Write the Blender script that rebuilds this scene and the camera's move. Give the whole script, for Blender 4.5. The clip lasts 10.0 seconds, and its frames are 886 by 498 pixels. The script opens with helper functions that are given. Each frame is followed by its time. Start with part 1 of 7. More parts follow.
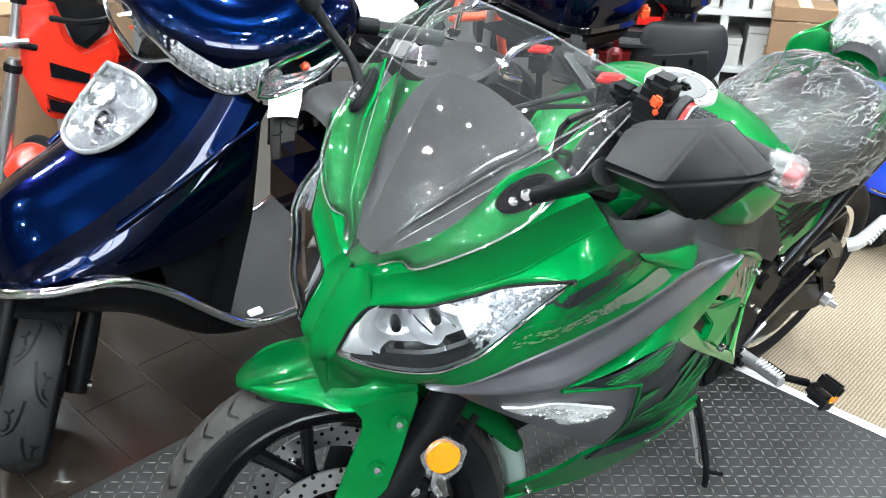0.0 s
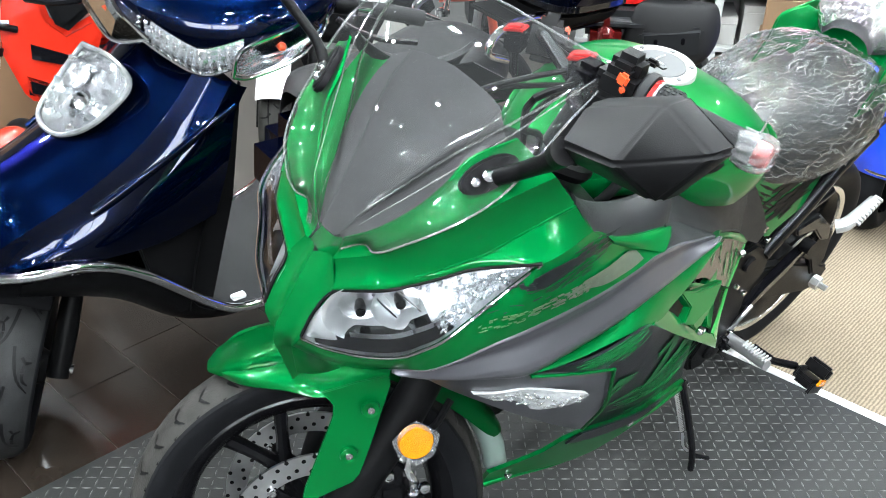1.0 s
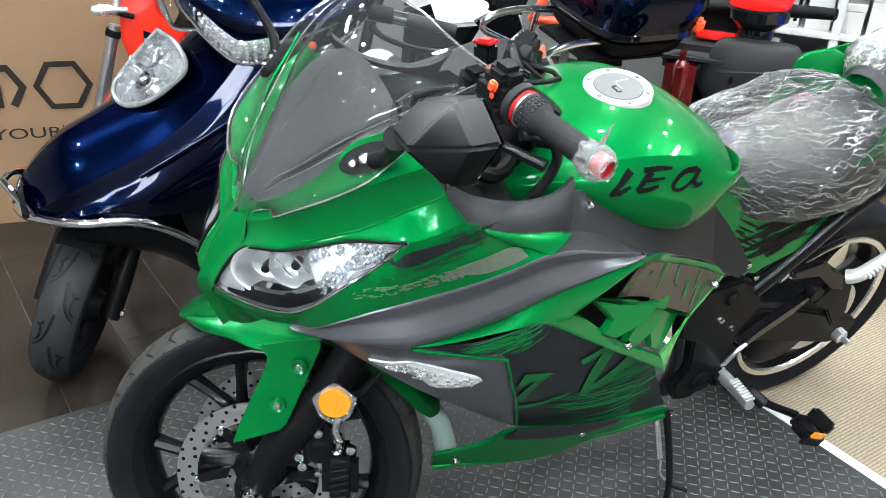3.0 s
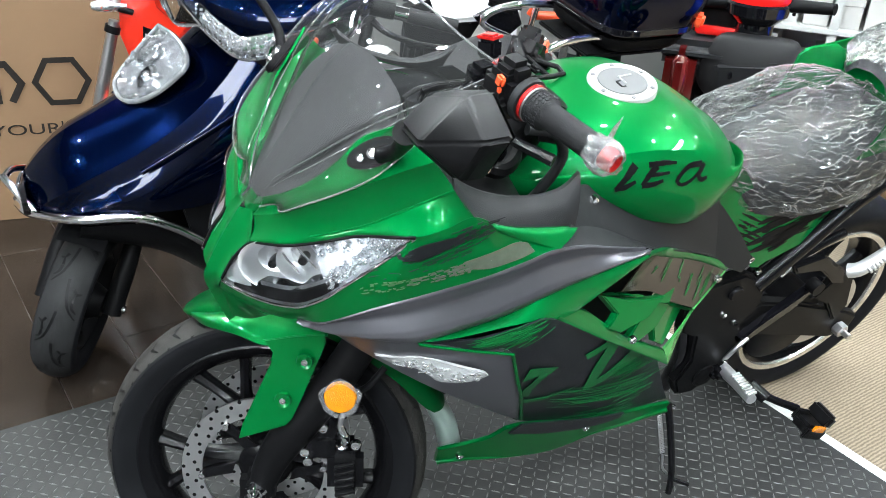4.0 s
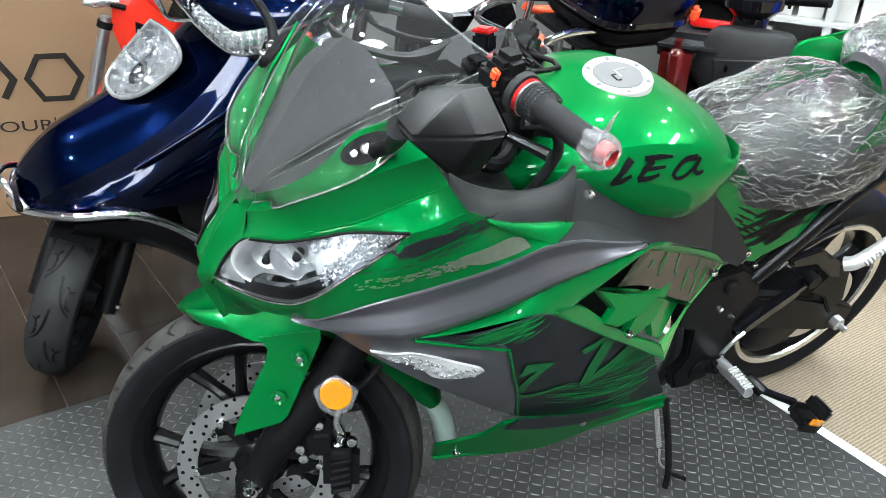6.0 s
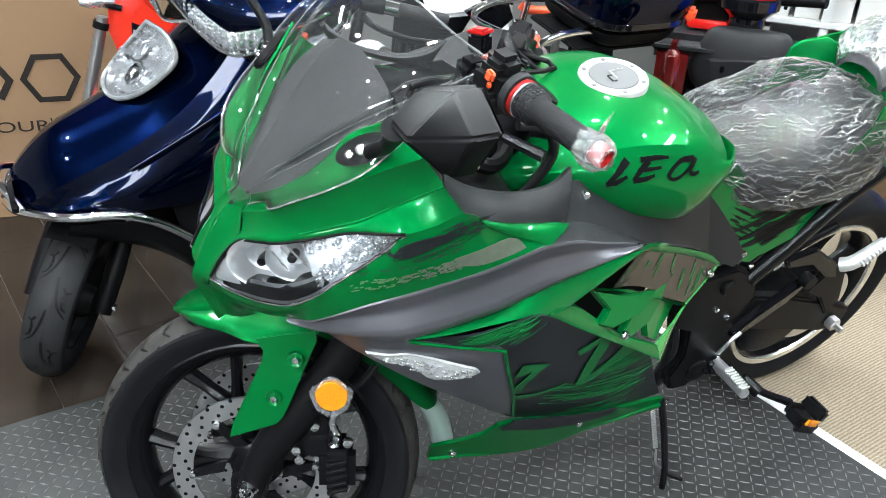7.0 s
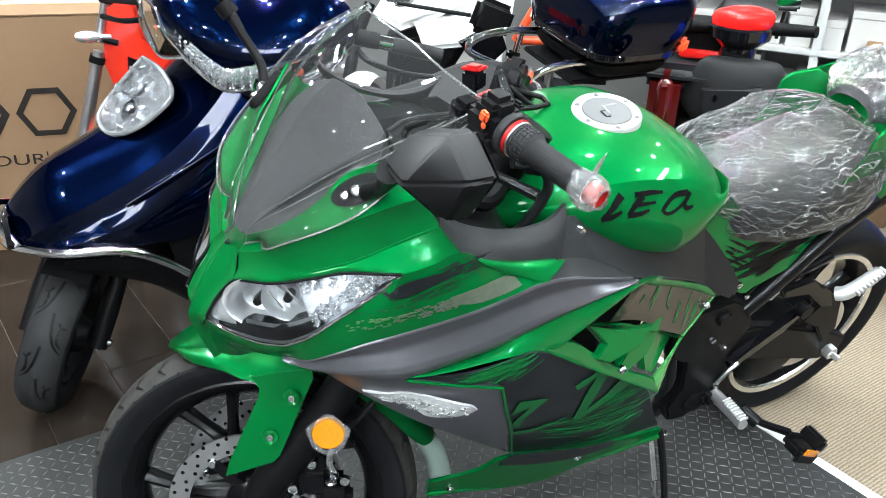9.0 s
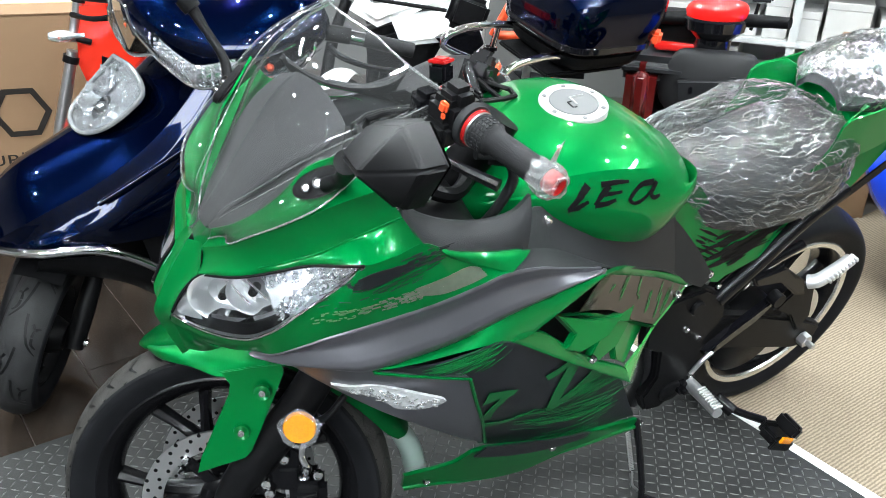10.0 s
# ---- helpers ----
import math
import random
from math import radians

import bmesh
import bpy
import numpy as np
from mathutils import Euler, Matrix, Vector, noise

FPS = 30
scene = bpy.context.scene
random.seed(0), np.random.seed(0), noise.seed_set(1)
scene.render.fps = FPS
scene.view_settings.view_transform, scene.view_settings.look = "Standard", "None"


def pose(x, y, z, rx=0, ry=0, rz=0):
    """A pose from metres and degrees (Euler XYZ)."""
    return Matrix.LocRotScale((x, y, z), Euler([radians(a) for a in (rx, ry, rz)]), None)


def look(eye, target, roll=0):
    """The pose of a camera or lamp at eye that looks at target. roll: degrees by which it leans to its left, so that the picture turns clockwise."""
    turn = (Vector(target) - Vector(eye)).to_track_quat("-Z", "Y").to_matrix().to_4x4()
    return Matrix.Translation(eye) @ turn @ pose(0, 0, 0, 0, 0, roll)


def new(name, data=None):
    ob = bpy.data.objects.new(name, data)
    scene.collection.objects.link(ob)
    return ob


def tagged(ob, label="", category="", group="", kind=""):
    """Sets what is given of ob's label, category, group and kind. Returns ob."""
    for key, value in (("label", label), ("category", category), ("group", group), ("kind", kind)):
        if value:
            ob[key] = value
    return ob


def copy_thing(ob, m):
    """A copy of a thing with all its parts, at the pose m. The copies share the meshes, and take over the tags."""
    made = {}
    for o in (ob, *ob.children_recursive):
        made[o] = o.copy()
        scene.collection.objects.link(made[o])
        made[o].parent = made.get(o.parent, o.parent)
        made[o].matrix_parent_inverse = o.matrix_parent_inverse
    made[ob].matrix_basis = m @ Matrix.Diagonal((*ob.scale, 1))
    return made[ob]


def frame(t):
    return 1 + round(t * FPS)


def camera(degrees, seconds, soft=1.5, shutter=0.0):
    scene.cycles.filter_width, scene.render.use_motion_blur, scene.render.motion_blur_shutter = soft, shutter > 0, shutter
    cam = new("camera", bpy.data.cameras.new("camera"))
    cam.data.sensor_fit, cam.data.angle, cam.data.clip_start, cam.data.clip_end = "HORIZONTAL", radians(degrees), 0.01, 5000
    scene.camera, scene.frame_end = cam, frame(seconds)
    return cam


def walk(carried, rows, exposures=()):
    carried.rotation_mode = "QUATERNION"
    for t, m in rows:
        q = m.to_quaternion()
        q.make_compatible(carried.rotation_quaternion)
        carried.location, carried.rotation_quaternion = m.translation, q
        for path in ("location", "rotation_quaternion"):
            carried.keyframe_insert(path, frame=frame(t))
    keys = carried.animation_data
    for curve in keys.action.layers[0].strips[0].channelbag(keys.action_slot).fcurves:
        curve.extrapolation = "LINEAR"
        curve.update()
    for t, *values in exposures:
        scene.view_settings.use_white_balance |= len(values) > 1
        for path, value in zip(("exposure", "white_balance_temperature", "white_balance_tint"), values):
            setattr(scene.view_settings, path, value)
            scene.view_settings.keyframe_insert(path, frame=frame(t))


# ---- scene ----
cam = camera(56.3, 10.0, soft=0.9)
PATH = [
    (0, (0.075, 0.055, 1.344), (-0.016, 1.829, 0.424), 1.1),
    (0.5, (0.092, 0.051, 1.342), (-0.005, 1.817, 0.41), 0.7),
    (1, (0.119, 0.076, 1.334), (0.022, 1.83, 0.379), 0.8),
    (1.5, (0.291, 0.072, 1.334), (-0.041, 1.792, 0.369), 0.6),
    (2, (0.455, 0.047, 1.356), (-0.058, 1.736, 0.415), 1.9),
    (2.5, (0.466, 0.021, 1.352), (-0.016, 1.733, 0.437), 2.5),
    (4, (0.449, 0.002, 1.347), (-0.001, 1.717, 0.423), 2.7),
    (4.5, (0.448, -0.001, 1.348), (0.002, 1.714, 0.42), 2.5),
    (5, (0.448, 0.008, 1.344), (0.005, 1.722, 0.414), 2.5),
    (5.5, (0.448, 0.009, 1.344), (0.007, 1.721, 0.409), 2.5),
    (7, (0.451, 0.011, 1.345), (0.017, 1.726, 0.411), 2.6),
    (7.5, (0.453, 0.01, 1.345), (0.024, 1.727, 0.413), 2.5),
    (8, (0.454, 0.006, 1.353), (0.029, 1.731, 0.434), 2.4),
    (8.5, (0.449, 0.006, 1.356), (0.024, 1.742, 0.458), 2.4),
    (9, (0.449, 0.018, 1.362), (0.015, 1.76, 0.481), 2.2),
    (9.5, (0.466, 0.034, 1.358), (0.034, 1.776, 0.475), 1.9),
    (10, (0.482, 0.021, 1.356), (0.074, 1.768, 0.471), 1.7),
]

walk(cam, [(t, look(eye, target, roll)) for t, eye, target, roll in PATH], [(0.0, 0.36), (1.0, 0.32), (2.0, 0.2), (10.0, 0.14)])

# ---- light: the showroom's ceiling fixtures ----
world = bpy.data.worlds.new("showroom_air")
world.use_nodes = True
world.node_tree.nodes["Background"].inputs[0].default_value = (0.9, 0.95, 1.0, 1)
world.node_tree.nodes["Background"].inputs[1].default_value = 0.05
scene.world = world
scene.view_settings.exposure = 0.0


# ---- materials ----
def mat(name, color, rough=0.5, metal=0.0, vary=0.08, scale=30.0, bump=0.0, bscale=200.0, coat=0.0, trans=0.0, ior=1.45, emit=0.0, spec=0.5, rvary=0.1, tint=None):
    m = bpy.data.materials.new(name)
    m.use_nodes = True
    t = m.node_tree
    b = t.nodes["Principled BSDF"]
    b.inputs["Metallic"].default_value = metal
    b.inputs["IOR"].default_value = ior
    b.inputs["Specular IOR Level"].default_value = spec
    b.inputs["Coat Weight"].default_value = coat
    if tint:
        b.inputs["Specular Tint"].default_value = (*tint, 1)
    b.inputs["Coat IOR"].default_value = 1.4
    b.inputs["Coat Roughness"].default_value = 0.012
    b.inputs["Transmission Weight"].default_value = trans
    co = t.nodes.new("ShaderNodeTexCoord")
    n1 = t.nodes.new("ShaderNodeTexNoise")
    n1.inputs["Scale"].default_value = scale
    n1.inputs["Detail"].default_value = 6
    t.links.new(co.outputs["Object"], n1.inputs["Vector"])
    ramp = t.nodes.new("ShaderNodeMix")
    ramp.data_type = "RGBA"
    lo = [c * (1 - vary) for c in color]
    hi = [min(1, c * (1 + vary)) for c in color]
    ramp.inputs[6].default_value = (*lo, 1)
    ramp.inputs[7].default_value = (*hi, 1)
    t.links.new(n1.outputs["Fac"], ramp.inputs[0])
    t.links.new(ramp.outputs[2], b.inputs["Base Color"])
    mr = t.nodes.new("ShaderNodeMapRange")
    mr.inputs["To Min"].default_value = max(0.0, rough * (1 - rvary))
    mr.inputs["To Max"].default_value = min(1.0, rough * (1 + rvary))
    t.links.new(n1.outputs["Fac"], mr.inputs["Value"])
    t.links.new(mr.outputs["Result"], b.inputs["Roughness"])
    if bump:
        n2 = t.nodes.new("ShaderNodeTexNoise")
        n2.inputs["Scale"].default_value = bscale
        n2.inputs["Detail"].default_value = 4
        t.links.new(co.outputs["Object"], n2.inputs["Vector"])
        bp = t.nodes.new("ShaderNodeBump")
        bp.inputs["Strength"].default_value = bump
        bp.inputs["Distance"].default_value = 0.002
        t.links.new(n2.outputs["Fac"], bp.inputs["Height"])
        t.links.new(bp.outputs["Normal"], b.inputs["Normal"])
    if emit:
        b.inputs["Emission Color"].default_value = (*color, 1)
        b.inputs["Emission Strength"].default_value = emit
    return m


GREEN = mat("green_candy_paint", (0.0001, 0.088, 0.0185), 0.33, 0.3, 0.02, 90, coat=0.65, spec=0.05, rvary=0.0, tint=(0.02, 0.55, 0.12))
CHARCOAL = mat("charcoal_satin_paint", (0.092, 0.092, 0.104), 0.36, 0.6, 0.04, 40, bump=0.03, bscale=1500, spec=0.15)
SATINBLACK = mat("satin_black_plastic", (0.0045, 0.0045, 0.005), 0.42, 0, 0.2, 30, bump=0.12, bscale=900, spec=0.12)
MATT = mat("matt_black_plastic", (0.0032, 0.0032, 0.0036), 0.42, 0, 0.2, 40, bump=0.1, bscale=900, spec=0.08)
GREYPAD = mat("grey_textured_plastic", (0.012, 0.0125, 0.0135), 0.5, 0, 0.15, 40, bump=0.25, bscale=700, spec=0.15)
BLACK = mat("black_enamel", (0.003, 0.003, 0.0036), 0.22, 0, 0.15, 30, bump=0.03, bscale=300, spec=0.16)
GLOSSBLACK = mat("gloss_black_plastic", (0.003, 0.003, 0.004), 0.06, 0, 0.1, 30, coat=0.2)
RUBBER = mat("tyre_rubber", (0.006, 0.0062, 0.0072), 0.5, 0, 0.5, 14, bump=0.12, bscale=400, spec=0.05)
SCOOTRUB = mat("grey_tread_rubber", (0.013, 0.0132, 0.0138), 0.55, 0, 0.4, 22, bump=0.2, bscale=300, spec=0.1)
DUSTRUB = mat("dusty_tread_rubber", (0.022, 0.021, 0.0198), 0.6, 0, 0.8, 26, bump=0.4, bscale=300, spec=0.12)
STEEL = mat("brushed_steel", (0.55, 0.55, 0.56), 0.3, 1.0, 0.1, 80, bump=0.05, bscale=600)
CHROME = mat("chrome", (0.85, 0.85, 0.87), 0.05, 1.0, 0.03, 20)
ALU = mat("cast_aluminium", (0.6, 0.6, 0.62), 0.35, 0.9, 0.08, 60, bump=0.1, bscale=500)
RED = mat("red_anodised", (0.38, 0.012, 0.012), 0.25, 0.5, 0.08, 60)
ORANGE = mat("orange_plastic", (0.5, 0.055, 0.015), 0.35, 0, 0.05, 60)
AMBER = mat("amber_reflector", (0.5, 0.16, 0.003), 0.2, 0, 0.2, 300, bump=0.6, bscale=700)
WHITE = mat("white_enamel", (0.75, 0.76, 0.77), 0.35, 0, 0.04, 20)
BLUE = mat("midnight_blue_paint", (0.0001, 0.0018, 0.012), 0.2, 0.85, 0.03, 90, coat=0.7, spec=0.15, rvary=0.0, tint=(0.03, 0.12, 0.5))
REDPAINT = mat("red_paint", (0.40, 0.016, 0.006), 0.25, 0, 0.06, 60, coat=0.8)
CARD = mat("brown_cardboard", (0.14, 0.086, 0.049), 0.8, 0, 0.1, 6, bump=0.1, bscale=120, spec=0.2)
INK = mat("black_print", (0.012, 0.010, 0.009), 0.7, 0, 0.25, 60, spec=0.1)
LENSIN = mat("headlamp_reflector", (0.86, 0.87, 0.89), 0.13, 0.9, 0.1, 60, bump=0.9, bscale=60)
SEATV = mat("black_seat_vinyl", (0.010, 0.0105, 0.012), 0.45, 0, 0.1, 40, bump=0.3, bscale=500, spec=0.2)


def clear(name, tint=(1, 1, 1), rough=0.02, mixf=0.2, bump=0.0, bscale=30, milk=0.0):
    """Thin clear plastic: mostly see-through, with a glossy skin."""
    m = bpy.data.materials.new(name)
    m.use_nodes = True
    t = m.node_tree
    t.nodes.remove(t.nodes["Principled BSDF"])
    out = t.nodes["Material Output"]
    tr = t.nodes.new("ShaderNodeBsdfTransparent")
    tr.inputs[0].default_value = (*tint, 1)
    gl = t.nodes.new("ShaderNodeBsdfGlossy")
    gl.inputs["Roughness"].default_value = rough
    fr = t.nodes.new("ShaderNodeFresnel")
    fr.inputs[0].default_value = 1.45
    ad = t.nodes.new("ShaderNodeMath")
    ad.operation = "MULTIPLY_ADD"
    ad.inputs[1].default_value = 1.0
    ad.inputs[2].default_value = mixf
    t.links.new(fr.outputs[0], ad.inputs[0])
    mx = t.nodes.new("ShaderNodeMixShader")
    t.links.new(ad.outputs[0], mx.inputs[0])
    t.links.new(tr.outputs[0], mx.inputs[1])
    t.links.new(gl.outputs[0], mx.inputs[2])
    if milk:
        df = t.nodes.new("ShaderNodeBsdfDiffuse")
        df.inputs[0].default_value = (0.85, 0.86, 0.88, 1)
        m2 = t.nodes.new("ShaderNodeMixShader")
        m2.inputs[0].default_value = milk
        t.links.new(mx.outputs[0], m2.inputs[1])
        t.links.new(df.outputs[0], m2.inputs[2])
        t.links.new(m2.outputs[0], out.inputs[0])
    else:
        t.links.new(mx.outputs[0], out.inputs[0])
    if bump:
        co = t.nodes.new("ShaderNodeTexCoord")
        n = t.nodes.new("ShaderNodeTexNoise")
        n.inputs["Scale"].default_value = bscale
        n.inputs["Detail"].default_value = 5
        n.inputs["Distortion"].default_value = 1.2
        t.links.new(co.outputs["Object"], n.inputs["Vector"])
        bp = t.nodes.new("ShaderNodeBump")
        bp.inputs["Strength"].default_value = bump
        bp.inputs["Distance"].default_value = 0.01
        t.links.new(n.outputs["Fac"], bp.inputs["Height"])
        t.links.new(bp.outputs["Normal"], gl.inputs["Normal"])
        t.links.new(bp.outputs["Normal"], fr.inputs["Normal"])
    return m


# The screen's milk paints a faint white haze for the ceiling's reflection.
SCREEN = clear("clear_acrylic", (0.95, 0.955, 0.955), 0.012, 0.03, milk=0.008)
LENS = clear("clear_lens", (0.97, 0.98, 0.99), 0.03, 0.02)
WRAP = clear("crinkled_plastic_film", (0.97, 0.975, 0.98), 0.07, 0.06, 0.5, 60, 0.006)
FOLDFILM = clear("film_fold", (0.97, 0.975, 0.98), 0.14, 0.16, 0.0, 75, 0.04)
FROST = mat("frosted_clear_lens", (0.6, 0.61, 0.63), 0.22, 0.4, 0.3, 90, bump=0.6, bscale=160)
ENDFILM = clear("bunched_plastic_film", (0.95, 0.95, 0.96), 0.1, 0.10, 0.8, 120, 0.07)


# ---- mesh helpers ----
def spline(pts, n):
    """n points, evenly spaced, along a smooth curve through pts."""
    P = np.array(pts, float)
    if len(P) == 2:
        return [tuple(P[0] + (P[1] - P[0]) * k / (n - 1)) for k in range(n)]
    ext = np.vstack([2 * P[0] - P[1], P, 2 * P[-1] - P[-2]])
    fine = []
    for i in range(len(P) - 1):
        a, b, c, d = ext[i:i + 4]
        for u in np.linspace(0, 1, 12, endpoint=(i == len(P) - 2)):
            fine.append(0.5 * (2 * b + (c - a) * u + (2 * a - 5 * b + 4 * c - d) * u * u + (3 * b - 3 * c + d - a) * u ** 3))
    F = np.array(fine)
    s = np.append(0, np.cumsum(np.linalg.norm(np.diff(F, axis=0), axis=1)))
    k = np.linspace(0, s[-1], n)
    return [tuple(v) for v in np.stack([np.interp(k, s, F[:, j]) for j in range(F.shape[1])], 1)]


def part(name, bm, material, parent=None, label="", smooth=True, sharp=40):
    me = bpy.data.meshes.new(name)
    bmesh.ops.recalc_face_normals(bm, faces=bm.faces)
    if smooth:
        for f in bm.faces:
            f.smooth = True
        lim = radians(sharp)
        for e in bm.edges:
            if len(e.link_faces) == 2 and e.calc_face_angle(0) > lim:
                e.smooth = False
    bm.to_mesh(me)
    bm.free()
    me.materials.append(material)
    ob = new(name, me)
    if parent:
        ob.parent = parent
    if label:
        tagged(ob, label)
    return ob


def thing(name, m, label, category, group="", kind=""):
    ob = new(name)
    ob.matrix_world = m
    ob.empty_display_size = 0.1
    return tagged(ob, label, category, group, kind)


def grid(rows, wrap=False, cap=False):
    bm = bmesh.new()
    V = [[bm.verts.new(p) for p in r] for r in rows]
    for a, b in zip(V, V[1:]):
        n = len(a)
        for j in range(n if wrap else n - 1):
            q = [a[j], a[(j + 1) % n], b[(j + 1) % n], b[j]]
            try:
                bm.faces.new(q)
            except ValueError:
                pass
    if cap and wrap:
        for r in (V[0], V[-1]):
            try:
                bm.faces.new(r)
            except ValueError:
                pass
    return bm


def clean(bm, d=1e-5):
    bmesh.ops.remove_doubles(bm, verts=bm.verts, dist=d)
    return bm


def merge(*bms):
    """Joins bmeshes into the first."""
    base = bms[0]
    for b in bms[1:]:
        me = bpy.data.meshes.new("tmp")
        b.to_mesh(me)
        b.free()
        base.from_mesh(me)
        bpy.data.meshes.remove(me)
    return base


def tube(pts, r, seg=10, n=None, cap=True):
    """A round bar through pts; r is a radius or a list of them."""
    P = [Vector(p) for p in (spline(pts, n or max(2, 6 * (len(pts) - 1))) if len(pts) > 2 else pts)]
    if isinstance(r, (int, float)):
        rs = [r] * len(P)
    else:
        rs = list(np.interp(np.linspace(0, 1, len(P)), np.linspace(0, 1, len(r)), r))
    rows, up = [], Vector((0, 0, 1))
    prev = None
    for i, p in enumerate(P):
        d = (P[min(i + 1, len(P) - 1)] - P[max(i - 1, 0)]).normalized()
        if prev is None:
            a = d.orthogonal().normalized()
        else:
            a = (prev - d * prev.dot(d)).normalized()
        prev = a
        b = d.cross(a)
        rows.append([p + (a * math.cos(k * math.tau / seg) + b * math.sin(k * math.tau / seg)) * rs[i] for k in range(seg)])
    return grid(rows, True, cap)


def lathe(profile, c=(0, 0, 0), axis="y", seg=48, closed=False):
    """Turns (radius, along) pairs round an axis through c."""
    rows = []
    prof = list(profile) + ([profile[0]] if closed else [])
    for r, h in prof:
        ring = []
        for k in range(seg):
            a = k * math.tau / seg
            ring.append({"y": (r * math.cos(a), h, r * math.sin(a)), "x": (h, r * math.cos(a), r * math.sin(a)), "z": (r * math.cos(a), r * math.sin(a), h)}[axis])
        rows.append(ring)
    bm = grid(rows, True)
    clean(bm)
    bmesh.ops.translate(bm, verts=bm.verts, vec=c)
    return bm


def block(size, c=(0, 0, 0), bev=0.004, seg=2, rot=None):
    bm = bmesh.new()
    bmesh.ops.create_cube(bm, size=1)
    bmesh.ops.scale(bm, verts=bm.verts, vec=size)
    if bev:
        bmesh.ops.bevel(bm, geom=bm.edges[:], offset=min(bev, min(size) * 0.45), segments=seg, affect="EDGES")
    if rot:
        bm.transform(pose(0, 0, 0, *rot))
    bmesh.ops.translate(bm, verts=bm.verts, vec=c)
    return bm


def plate(pts, thick, axis="y", at=0.0, bev=0.0):
    """A flat outline (two coordinates a point) given a thickness along an axis, centred on at."""
    bm = bmesh.new()
    f = lambda p, h: {"y": (p[0], h, p[1]), "x": (h, p[0], p[1]), "z": (p[0], p[1], h)}[axis]
    a = [bm.verts.new(f(p, at - thick / 2)) for p in pts]
    b = [bm.verts.new(f(p, at + thick / 2)) for p in pts]
    bm.faces.new(a)
    bm.faces.new(b[::-1])
    n = len(pts)
    for i in range(n):
        bm.faces.new([a[i], b[i], b[(i + 1) % n], a[(i + 1) % n]])
    bmesh.ops.recalc_face_normals(bm, faces=bm.faces)
    if bev:
        es = [e for e in bm.edges if (e.verts[0] in a) == (e.verts[1] in a)]
        bmesh.ops.bevel(bm, geom=es, offset=bev, segments=2, affect="EDGES")
    return bm


def turned(bm, m):
    bm.transform(m)
    return bm


def mirrored(bm):
    bm.transform(Matrix.Diagonal((1, -1, 1, 1)))
    bmesh.ops.reverse_faces(bm, faces=bm.faces)
    return bm


# ---- the fairing's shape: half width at (x, z), through control knots ----
KNOTS = [(-.102, .807, .083), (-.071, .854, .074), (.034, .921, .176), (.096, .96, .246), (-.018, .837, .201), (.167, .967, .262),
         (.273, .918, .262), (.355, .916, .228), (.117, .779, .256), (.263, .739, .283), (.382, .457, .203), (.062, .773, .245),
         (.223, .713, .283), (.328, .791, .288), (.52, .661, .238), (.873, .622, .125), (.808, .635, .146), (.331, .28, .124),
         (.563, .363, .195), (.883, .232, .134), (.024, .711, .15), (.151, 1.015, .221), (.064, 1.041, .169), (-.035, .92, .104),
         (-.061, .90, .036), (.441, .898, .16)]
KN = np.array(KNOTS)


def tps(d2):
    return np.where(d2 > 1e-12, d2 * np.log(np.maximum(d2, 1e-12)), 0)


def knot_weights():
    n = len(KN)
    M = np.zeros((n + 3, n + 3))
    M[:n, :n] = tps(((KN[:, None, :2] - KN[None, :, :2]) ** 2).sum(-1)) + 1e-3 * np.eye(n)
    M[:n, n] = 1
    M[:n, n + 1:] = KN[:, :2]
    M[n:, :n] = M[:n, n:].T
    return np.linalg.solve(M, np.append(KN[:, 2], [0, 0, 0]))


KW = knot_weights()


def flank(x, z):
    d2 = (x - KN[:, 0]) ** 2 + (z - KN[:, 1]) ** 2
    n = len(KN)
    return float(tps(d2) @ KW[:n] + KW[n] + KW[n + 1] * x + KW[n + 2] * z)


def panel(top, bot, off=0.0, thick=0.004, nu=28, nv=8, bulge=0.0, width=flank):
    """A curved shell between two edges given in side view, lying on the fairing's shape."""
    T, B = spline(top, nu), spline(bot, nu)
    outer, inner = [], []
    for v in np.linspace(0, 1, nv):
        ro, ri = [], []
        for a, b in zip(T, B):
            p = [a[k] + (b[k] - a[k]) * v for k in range(len(a))]
            y = width(p[0], p[1]) + off + bulge * 4 * v * (1 - v) + (p[2] if len(p) > 2 else 0)
            ro.append((p[0], -y, p[1]))
            ri.append((p[0], -y + thick, p[1]))
        outer.append(ro)
        inner.append(ri)
    bm = grid(outer)
    rim = [outer[0], inner[0]], [outer[-1], inner[-1]], [[r[0] for r in outer], [r[0] for r in inner]], [[r[-1] for r in outer], [r[-1] for r in inner]]
    return merge(bm, grid(inner), *[grid(list(r)) for r in rim])


